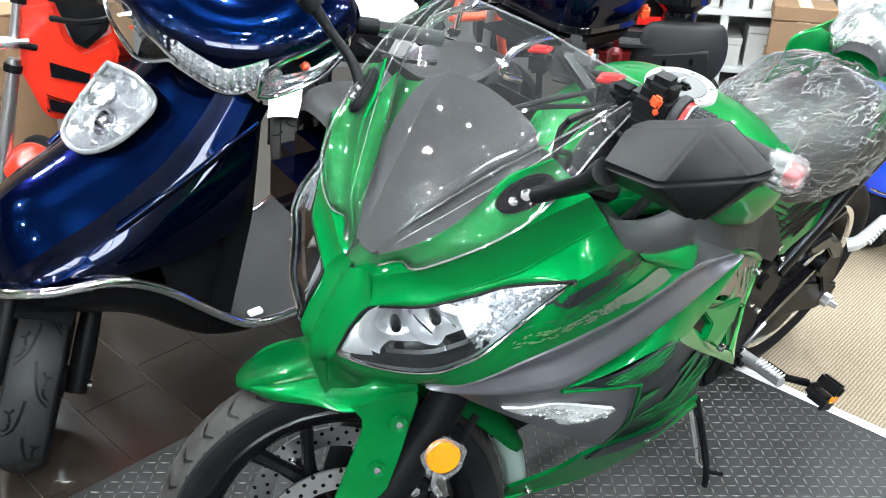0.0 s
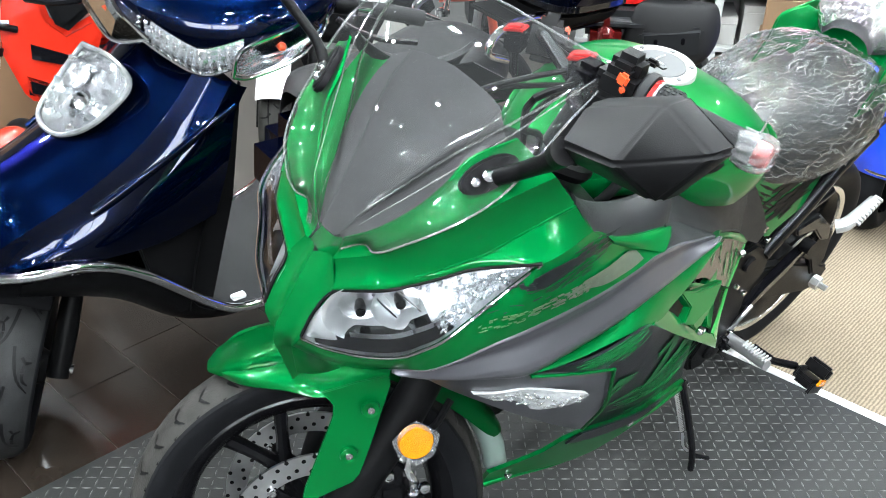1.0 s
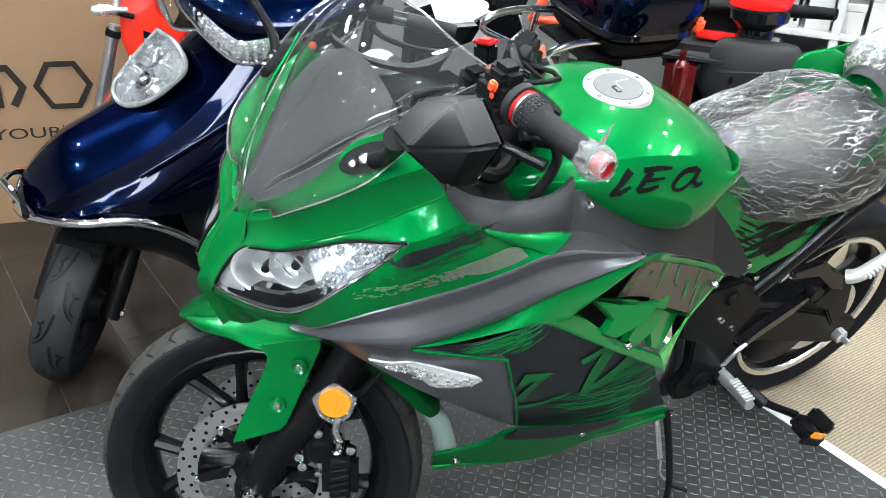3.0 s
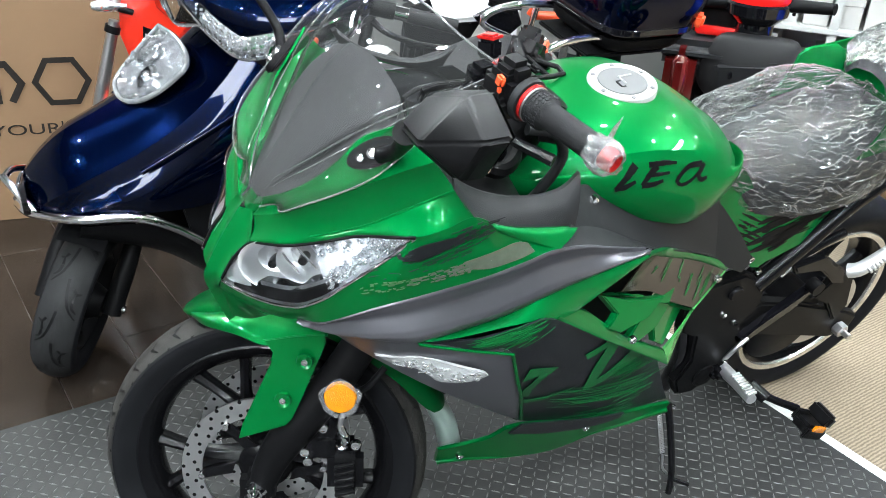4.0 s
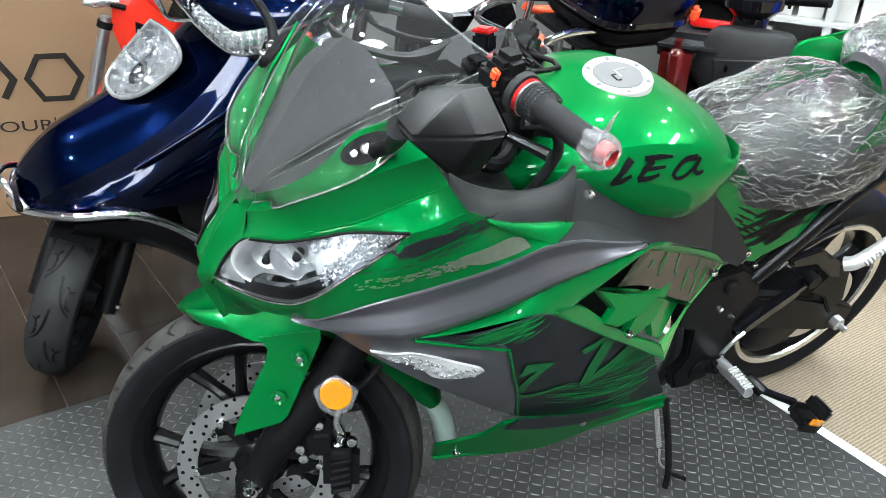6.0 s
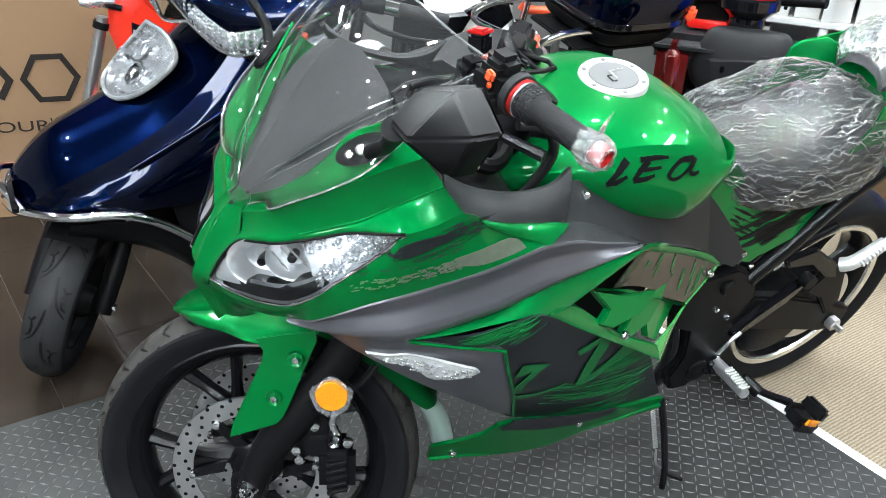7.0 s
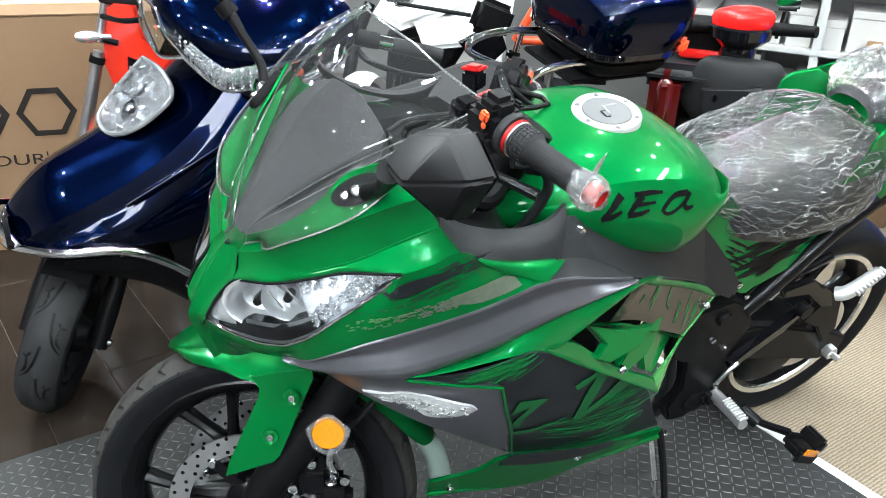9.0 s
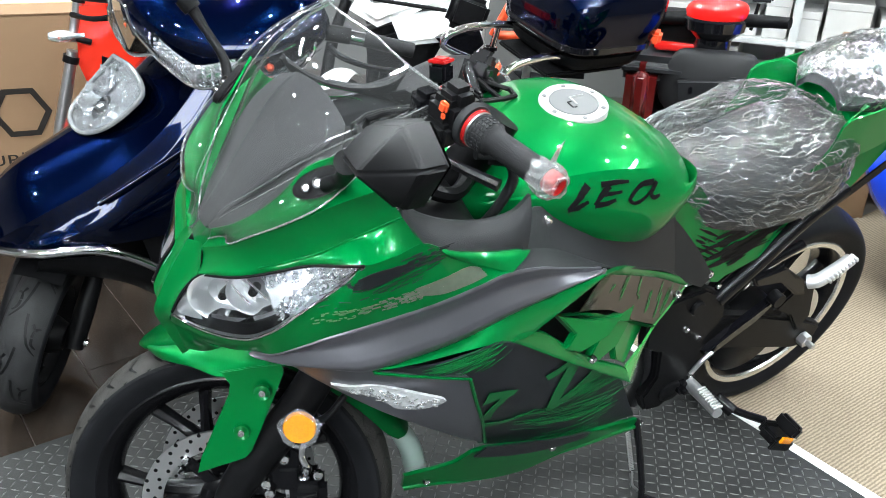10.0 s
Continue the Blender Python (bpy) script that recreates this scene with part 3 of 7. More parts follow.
def brush(name, start, end, n, spread, width, m, off, seed, width_fn=None, parent=None):
    """Dry-brush streaks from start to end in side view, laid on the fairing."""
    r = random.Random(seed)
    bms = []
    S, E = Vector(start), Vector(end)
    d = (E - S)
    q = Vector((-d.y, d.x)).normalized()
    for k in range(n):
        u0, u1 = sorted((r.uniform(-0.05, 0.55), r.uniform(0.35, 1.05)))
        o = q * r.gauss(0, spread)
        w = width * r.uniform(0.18, 0.75)
        top, bot = [], []
        for i in range(6):
            u = u0 + (u1 - u0) * i / 5
            p = S + d * u + o
            t = w * (0.3 + 0.7 * math.sin(math.pi * min(1, max(0.04, i / 5)) * 0.97)) * r.uniform(0.6, 1.1)
            top.append((p.x + q.x * t / 2, p.y + q.y * t / 2))
            bot.append((p.x - q.x * t / 2, p.y - q.y * t / 2))
        bms.append(panel(top, bot, off + 0.0004 * (k % 4), 0.0005, 10, 2, width=width_fn or flank))
    ob = part(name, merge(*bms), m, parent or bike)
    ob["kind"] = "stuff"
    return ob


def dashes(name, start, end, rows, gap, m, seed, short=.004, long=.016, fill=.55, thick=.7, width_fn=None):
    """Rows of broken, dry-brush dashes along a line in side view, laid on the fairing."""
    r = random.Random(seed)
    S, E = Vector(start), Vector(end)
    d = (E - S).normalized()
    q = Vector((-d.y, d.x))
    L = (E - S).length
    bms = []
    for k in range(rows):
        mid = abs(k - (rows - 1) / 2) / max(1, (rows - 1) / 2)
        u = r.uniform(0, .35) * L * mid
        stop = L * (1 - r.uniform(0, .3) * mid)
        while u < stop:
            ln = r.uniform(short, long) * (1.2 - .6 * mid)
            if r.random() < fill:
                w = gap * thick * r.uniform(.5, 1.1)
                o = q * ((k - (rows - 1) / 2) * gap + r.gauss(0, gap * .12))
                a, c = S + d * u + o, S + d * (u + ln) + o
                sl = d * r.uniform(-.002, .002)
                bms.append(panel([tuple(a + q * w / 2 + sl), tuple(c + q * w / 2)], [tuple(a - q * w / 2), tuple(c - q * w / 2 - sl)], 0.003, 0.0004, 3, 2, width=width_fn or flank))
            u += ln * r.uniform(.9, 1.5)
    ob = part(name, merge(*bms), m, bike)
    ob["kind"] = "stuff"
    return ob


# lines of the left side: headlight, creases and panel joints
LAMP_TOP = [(-.106, -.087, .811), (-.09, -.087, .843), (-.069, -.09, .867), (-.052, -.118, .884), (-.035, -.147, .9), (-.008, -.166, .913), (.014, -.182, .926), (.042, -.197, .938), (.07, -.222, .95), (.097, -.247, .962)]
LAMP_LOW = [(-.106, -.087, .807), (-.085, -.115, .803), (-.058, -.155, .812), (-.03, -.183, .822), (-.013, -.2, .84), (0, -.216, .862), (.026, -.224, .887), (.057, -.227, .908), (.082, -.235, .934), (.097, -.247, .961)]
CREASE = [(-.066, -.088, .874), (-.045, -.128, .899), (-.01, -.164, .922), (.03, -.186, .942), (.058, -.2, .957), (.089, -.208, .974), (.122, -.217, .992), (.153, -.228, 1.011)]
SHOULDER = [(.097, -.247, .962), (.14, -.248, .969), (.177, -.245, .977)]
LIP = [(.177, -.245, .977), (.22, -.247, .957), (.283, -.241, .936), (.33, -.238, .926), (.356, -.232, .916)]
SEAM = [(-.019, -.164, .779), (-.004, -.2, .802), (.02, -.222, .825), (.06, -.237, .846), (.1, -.25, .862), (.14, -.259, .875), (.2, -.266, .889), (.26, -.268, .904), (.306, -.266, .912)]
STRIPE = [(.117, -.261, .785), (.19, -.262, .790), (.256, -.264, .803), (.316, -.264, .822), (.358, -.26, .829), (.408, -.252, .830), (.455, -.246, .833), (.515, -.239, .834)]
SCREEN_FOOT = [(-.058, -.072, .9), (-.034, -.118, .931), (-.014, -.153, .966), (.02, -.174, .991), (.058, -.19, 1.013), (.09, -.2, 1.03), (.128, -.21, 1.045)]


def fairing():
    def nose_both(name, bm, m, label="", sharp=40):
        return both(name, bm, m, label, sharp, skewed)
    nose_both("upper_cowl", skin(SCREEN_FOOT, CREASE, -.0035, nu=50), GREEN, "glossy green upper cowl")
    nose_both("upper_cowl", skin([(-.045, -.07, .925), (-.02, -.1, .95), (.01, -.125, .985), (.035, -.14, 1.02), (.06, -.145, 1.05), (.10, -.168, 1.077)], SCREEN_FOOT, -.005), GREEN)
    nose_both("crease_bead", tube(CREASE[2:], .0018, 8, 60), GREEN)
    nose_both("shoulder", skin(CREASE, LAMP_TOP[2:] + SHOULDER[1:], .0012, nu=60), GREEN, sharp=30)
    mid_rows = patch(LAMP_LOW + SHOULDER[1:] + LIP[1:], [(-.1, -.058, .765), (-.075, -.1, .762), (-.045, -.14, .77)] + SEAM, nu=90, nv=14, bulge=.004)
    nose_both("mid_cowl", shell(mid_rows), GREEN)
    both("lip_flange", skin([(.20, -.249, .966), (.24, -.249, .95), (.283, -.246, .937), (.33, -.243, .927), (.358, -.237, .917)], [(.215, -.252, .95), (.245, -.256, .936), (.275, -.26, .925), (.295, -.264, .917), (.31, -.267, .912)], .004, thick=.002), GREEN)
    nose_both("chin", skin([(-.1, -.058, .765), (-.075, -.1, .762), (-.045, -.14, .77), (-.019, -.164, .779)], [(-.085, -.05, .70), (-.06, -.07, .705), (-.035, -.10, .735), (-.012, -.13, .755)]), GREEN)
    # the charcoal sweep: a rolled upper edge, a shallow gutter and a full flank below it
    end = [(.365, -.257, .899), (.43, -.24, .869), (.515, -.226, .836)]
    front = [(-.019, -.164, .778), (.04, -.213, .777), (.08, -.244, .782)]
    both("charcoal_panel", skin(SEAM + end, front + STRIPE, profile=((0, 0), (.035, .002), (.07, .0015), (.22, -.0022), (.34, -.0042), (.40, -.0032), (.52, .0015), (.66, .0065), (.78, .008), (.9, .005), (1, 0)), nu=80, nv=34), CHARCOAL, "charcoal satin side panel")
    both("lower_cowl", skin(front + [(.117, -.261, .784), (.19, -.275, .765), (.262, -.284, .742), (.32, -.26, .6), (.383, -.205, .456)],
                            [(-.012, -.13, .755), (.03, -.15, .73), (.075, -.18, .70), (.16, -.235, .655), (.30, -.225, .53), (.34, -.215, .49), (.383, -.202, .452)], .004, nu=50, nv=12), CHARCOAL, "charcoal lower cowl")
    both("green_stripe", skin(STRIPE, [(.117, -.261, .784), (.17, -.276, .793), (.23, -.282, .798), (.29, -.283, .797), (.335, -.28, .786), (.36, -.277, .785), (.387, -.27, .791), (.422, -.264, .805), (.457, -.256, .816), (.515, -.24, .828)], .002, thick=.006), GREEN)
    both("belly_panel", panel([(.12, .778), (.19, .785), (.263, .795), (.325, .79), (.45, .69), (.60, .575), (.66, .54), (.735, .43), (.80, .33), (.847, .263)],
                                      [(.12, .775), (.19, .762), (.263, .737), (.33, .58), (.383, .456), (.40, .425), (.574, .36), (.7, .31), (.847, .262)], off=-0.004, nu=60), BELLYBLACK, "black belly panel with green brush marks")
    both("belly_edge", panel([(.285, .302, 0), (.361, .351, 0), (.40, .416, 0), (.566, .373, 0), (.70, .315, 0), (.859, .246, 0)],
                             [(.294, .242, .0), (.339, .258, .004), (.506, .262, .008), (.599, .302, .006), (.72, .268, .004), (.871, .217, .0)], off=0.004, thick=0.008), GREEN)
    both("belly_lower_panel", panel([(.393, .436, 0), (.47, .422, 0), (.566, .39, 0), (.66, .35, 0)],
                                    [(.385, .392, 0), (.46, .372, 0), (.56, .355, 0), (.66, .332, 0)], off=0.0115, thick=0.004), BELLYBLACK, "black lower belly panel")
    both("belly_lip", tube([(x, -flank(x, z) - .005, z) for x, z in ((.296, .244), (.345, .257), (.43, .259), (.52, .266), (.60, .299), (.70, .272), (.79, .245), (.868, .219))], .0065, 10, 60), GREEN)
    both("belly_piping", tube([(.262, -.288, .742), (.29, -.28, .67), (.322, -.263, .6), (.386, -.209, .455)], .003, 8, 24), GREEN)
    both("belly_piping", tube([(.118, -.263, .783), (.19, -.279, .764), (.262, -.288, .742)], .0022, 8, 16), GREEN)
    # vent: a lower rail, an arch above a printed window, three fins between them
    both("vent_frame", skin([(.335, -.278, .789), (.36, -.268, .788), (.408, -.26, .759), (.461, -.257, .714), (.527, -.254, .659), (.632, -.243, .588)],
                            [(.328, -.282, .788), (.36, -.278, .765), (.423, -.272, .717), (.48, -.268, .676), (.536, -.263, .636), (.648, -.252, .554)], .002, thick=.012), GREEN)
    arch = [(.52, -.232, .822), (.575, -.2, .785), (.672, -.168, .732), (.754, -.15, .69), (.845, -.138, .638)]
    both("vent_frame", skin([(.512, -.242, .835), (.575, -.205, .80), (.633, -.178, .772), (.711, -.158, .727), (.80, -.142, .68), (.858, -.134, .642)], arch, .002, thick=.01), GREEN)
    sill = [(.50, -.226, .748), (.549, -.214, .728), (.60, -.205, .702), (.65, -.2, .664), (.738, -.186, .611)]
    win = patch(arch, sill)
    both("vent_side", shell(win, .003), BROWNREFLECT, "dark printed vent panel under clear film, tinted by a painted carpet reflection")
    both("vent_edge", skin([(.845, -.14, .638), (.782, -.17, .621), (.738, -.19, .612), (.69, -.216, .60), (.632, -.244, .59)],
                           [(.857, -.134, .628), (.786, -.164, .609), (.742, -.184, .598), (.70, -.212, .578), (.648, -.252, .556)], .001, thick=.006), PALEFILM, "green panel edge under clear film")
    louvres = []
    for pts in ([(.437, -.248, .776), (.474, -.25, .735), (.456, -.262, .716), (.486, -.258, .699), (.549, -.235, .706), (.592, -.206, .724), (.545, -.218, .732), (.499, -.233, .747)],
                [(.508, -.232, .737), (.556, -.222, .716), (.602, -.216, .69), (.668, -.19, .684), (.642, -.214, .658), (.607, -.238, .642), (.553, -.26, .64), (.533, -.258, .657), (.563, -.238, .676), (.536, -.234, .706)],
                [(.643, -.207, .668), (.738, -.192, .612), (.636, -.246, .592), (.607, -.246, .614), (.602, -.237, .637), (.613, -.224, .656)]):
        k = len(louvres)
        louvres.append(both("louvre", facet([(x, y + (0, .012, .006)[k], z) for x, y, z in pts], .012, tilt=(.03, .008, -.022)[k]), GREEN, sharp=20))
    for pts in ([(.437, -.249, .777), (.499, -.234, .748), (.556, -.223, .717), (.602, -.217, .691), (.59, -.205, .688), (.54, -.212, .716), (.49, -.222, .745), (.44, -.24, .771)],
                [(.602, -.218, .69), (.66, -.207, .66), (.738, -.193, .613), (.72, -.19, .612), (.655, -.2, .652), (.60, -.209, .683)]):
        both("louvre_brow", facet(pts, .006, bev=.001), GREEN, sharp=20)
    # black sheet that stands in for the shade inside the vent opening
    both("vent_shade_back", skin([(.36, -.21, .80), (.45, -.19, .80), (.60, -.15, .74)], [(.40, -.2, .70), (.52, -.19, .62), (.68, -.17, .56)]), MATT)
    part("wire", tube([(.395, -.222, .762), (.43, -.228, .772), (.455, -.222, .765), (.47, -.205, .745)], 0.005, 8), ORANGE, bike, "orange wire")
    wf = half_width(win)
    for k, (a, c, w) in enumerate((((.60, .772), (.555, .735), .012), ((.64, .752), (.60, .705), .010), ((.69, .728), (.66, .665), .015), ((.735, .70), (.70, .64), .006), ((.77, .68), (.725, .625), .008), ((.80, .664), (.75, .615), .006), ((.83, .648), (.79, .62), .005))):
        brush("vent_stripe", a, c, 3, 0.003, w, GREEN, 0.001, 30 + k, width_fn=wf)
    # running lamp in the lower cowl
    top = [(.080, .722), (.104, .729), (.128, .742), (.175, .731), (.217, .717), (.230, .706)]
    bot = [(.082, .719), (.113, .697), (.148, .685), (.177, .671), (.210, .685), (.229, .704)]
    both("running_lamp", panel(top, bot, off=0.0045, thick=0.006), FROST, "clear running lamp")
    r = random.Random(31)
    bms = []
    for k in range(60):
        x = r.uniform(.105, .215)
        zt, zb = np.interp(x, [p[0] for p in top], [p[1] for p in top]), np.interp(x, [p[0] for p in bot], [p[1] for p in bot])
        z = zb + (zt - zb) * r.uniform(.15, .85)
        bms.append(block((.009, .002, .003), (x, -flank(x, z) - .0055, z), .0005, 1, (r.uniform(-30, 30), r.uniform(-10, 50), r.uniform(-30, 30))))
    both("lamp_crystal", merge(*bms), LENSIN)["kind"] = "stuff"
    # decals on the cowl: a dark wedge that breaks up into brush strokes, and a paler line below it
    mw = half_width(mid_rows)
    part("dark_wedge", panel([(.079, .930), (.100, .950), (.13, .955), (.165, .957)], [(.08, .927), (.10, .930), (.125, .936), (.15, .947)], .003, .0005, 16, 4, width=mw), DECALBLACK, bike)
    dashes("black_brush_mark", (.035, .902), (.20, .957), 13, .0026, DECALBLACK, 3, .006, .026, .42, .5, width_fn=mw)
    dashes("black_brush_mark", (.13, .950), (.205, .963), 8, .0026, DECALBLACK, 4, .008, .03, .8, .9, width_fn=mw)
    dashes("grey_brush_mark", (.03, .872), (.12, .902), 6, .0026, PALEINK, 5, .003, .009, .45, .9, width_fn=mw)
    dashes("grey_brush_mark", (.09, .893), (.20, .915), 6, .0028, GREYINK, 6, .004, .014, .75, 1.1, width_fn=mw)
    part("grey_mark", panel([(.165, .918), (.20, .925), (.241, .931), (.262, .926)], [(.175, .906), (.205, .903), (.245, .909), (.272, .915)], .003, .0005, 16, 4, width=mw), GREYINK, bike)
    # green strokes on the belly
    for s, e, n, sp, wd in (((.19, .772), (.29, .796), 34, .007, .0032), ((.24, .765), (.315, .797), 22, .008, .003), ((.27, .752), (.32, .787), 6, .004, .004),
                            ((.56, .52), (.68, .515), 16, .012, .005), ((.52, .545), (.66, .545), 14, .016, .004), ((.46, .50), (.70, .43), 26, .022, .004),
                            ((.40, .53), (.56, .46), 16, .022, .0025), ((.60, .42), (.75, .41), 16, .02, .004), ((.45, .40), (.70, .34), 14, .012, .004)):
        brush("green_brush_mark", s, e, n, sp, wd, BELLYGREEN, -0.0015, int(1000 * s[0] + 7 * e[1] * 100))
    for top, bot in (([(.314, .679), (.345, .668), (.377, .653)], [(.314, .640), (.345, .645), (.366, .639)]), ([(.366, .645), (.352, .605), (.356, .565)], [(.345, .648), (.333, .60), (.338, .565)]),
                     ([(.350, .55), (.40, .540), (.455, .548)], [(.354, .531), (.40, .527), (.450, .542)]), ([(.436, .653), (.47, .655), (.505, .662)], [(.446, .637), (.475, .640), (.50, .645)]),
                     ([(.496, .660), (.478, .60), (.483, .522)], [(.529, .645), (.510, .585), (.505, .517)]), ([(.483, .535), (.53, .56), (.575, .59)], [(.50, .517), (.56, .540), (.624, .553)])):
        both("green_stroke", panel(top, bot, off=-0.0012, thick=0.0006, nu=12, nv=3), BELLYGREEN)
    for x, z, m in ((.331, .275, 0), (.563, .350, 0), (.876, .225, 0)):
        bolt(bike, Matrix.Translation((x, -flank(x, z) - m - 0.008, z)), 0.0075)
    for p in ((.811, -.155, .639), (.437, -.166, .901), (.515, -.268, .676)):
        bolt(bike, Matrix.Translation(p), 0.0075)


def nose():
    L = spline([(-.058, -.072, .9), (-.069, -.09, .867), (-.09, -.088, .84), (-.107, -.086, .808), (-.108, -.074, .785), (-.1, -.058, .764), (-.085, -.048, .70)], 26)
    M = spline([(-.07, -.046, .898), (-.092, -.049, .862), (-.113, -.051, .82), (-.124, -.053, .79), (-.112, -.052, .75), (-.09, -.049, .69)], 26)
    rows = []
    for l, c in zip(L, M):
        far = OTHER @ Vector(l)
        row = []
        for u in np.linspace(-1, 1, 25):
            k = abs(u)
            e = Vector(l) if u < 0 else far
            hollow = 0.007 * math.sin(math.pi * k)
            row.append(Vector((c[0] + (e.x - c[0]) * k + hollow, c[1] + (e.y - c[1]) * k, c[2] + (e.z - c[2]) * k)))
        rows.append(row)
    part("nose_cone", grid(rows), GREEN, bike, "glossy green ridged nose", sharp=45)


def headlight():
    def at(u, v, depth=0.0):
        """A place in the lamp: u from the nose to the tip, v from the top edge down, depth behind the lens."""
        i = min(58, max(0, int(u * 59)))
        f = u * 59 - i
        a, b = Vector(T[i]).lerp(Vector(T[i + 1]), f), Vector(B[i]).lerp(Vector(B[i + 1]), f)
        return a.lerp(b, v) + Vector((.42, .80, -.30)) * depth
    T, B = spline(LAMP_TOP, 60), spline(LAMP_LOW, 60)
    for f in (lambda b: b, skewed):
        us, vs = np.linspace(0, 1, 40), np.linspace(0, 1, 14)
        bowl_rows = [[at(u, v, .004 + .05 * (math.sin(math.pi * min(1, u * 1.25 + .02)) ** .7 if u < .78 else .25) * (4 * v * (1 - v)) ** .6) for u in us] for v in vs]
        bowl = part("headlight", f(grid(bowl_rows)), LENSDARK, bike, "clear angular headlight")
        part("lens", f(shell(patch(LAMP_TOP, LAMP_LOW, .004, nu=40, nv=10), .0022)), LENS, bowl)
        part("bezel", f(tube([at(u, 0, -.0005) for u in np.linspace(0, 1, 24)], .0022, 8, 70)), MATT, bowl)
        part("bezel", f(tube([at(u, 1, -.0005) for u in np.linspace(0, 1, 24)], .0018, 8, 70)), CHROME, bowl)
        # two stepped reflector bowls, a dark shelf with a bright strip under them, a bright crystal wedge towards the tip
        for c, r, sx in ((at(.30, .42, .030), .036, 1.0), (at(.47, .38, .034), .030, .9)):
            bw = lathe([(.004, .020), (r * .35, .018), (r * .36, .0155), (r * .62, .011), (r * .63, .008), (r * .88, -.003), (r, -.012), (r * 1.12, -.014)], seg=36)
            bw.transform(Matrix.Translation(c) @ Vector((.50, .80, -.26)).to_track_quat("Y", "Z").to_matrix().to_4x4() @ Matrix.Diagonal((1.15 * sx, 1, .9, 1)))
            part("reflector_bowl", f(bw), MIRRORBOWL, bowl)
            part("bulb", f(turned(lathe([(0, -.012), (.006, -.010), (.0075, 0), (.006, .016)], seg=16), Matrix.Translation(c) @ Vector((.50, .80, -.26)).to_track_quat("Y", "Z").to_matrix().to_4x4())), GLOSSBLACK, bowl)
        part("shelf", f(grid([[at(u, v, d) for u in np.linspace(.06, .62, 20)] for v, d in ((.70, .034), (.74, .012), (.96, .006))])), GLOSSBLACK, bowl)
        part("bright_strip", f(grid([[at(u, v + .06 * (u - .3), d) for u in np.linspace(.22, .62, 16)] for v, d in ((.70, .010), (.75, .006), (.79, .009))])), CHROME, bowl)
        part("bright_strip", f(grid([[at(u, v, d) for u in np.linspace(.03, .16, 8)] for v, d in ((.12, .010), (.5, .004), (.85, .010))])), MIRRORBOWL, bowl)
        for u in (.40, .50, .565):
            part("rib", f(tube([at(u - .02, .10, .012), at(u, .3, .016), at(u + .03, .55, .022)], .0015, 6, 12)), CHROME, bowl)
        r = random.Random(21)
        bms = []
        for k in range(230):
            u = r.uniform(.56, .99)
            v = r.uniform(.06, .94) if u > .66 else r.uniform(.5 + (.66 - u) * 2.2, .95) if r.random() < .7 else r.uniform(.05, .3)
            bms.append(block((.007, .003, .005), tuple(at(u, v, .007 + .004 * r.random())), .0008, 1, (r.uniform(-50, 50), r.uniform(0, 180), r.uniform(-50, 50))))
        part("crystal", f(merge(*bms)), LENSIN, bowl)["kind"] = "stuff"
        part("crystal_base", f(grid([[at(u, v, .014) for u in np.linspace(.55, .99, 16)] for v in (.04, .35, .65, .96)])), FROST, bowl)


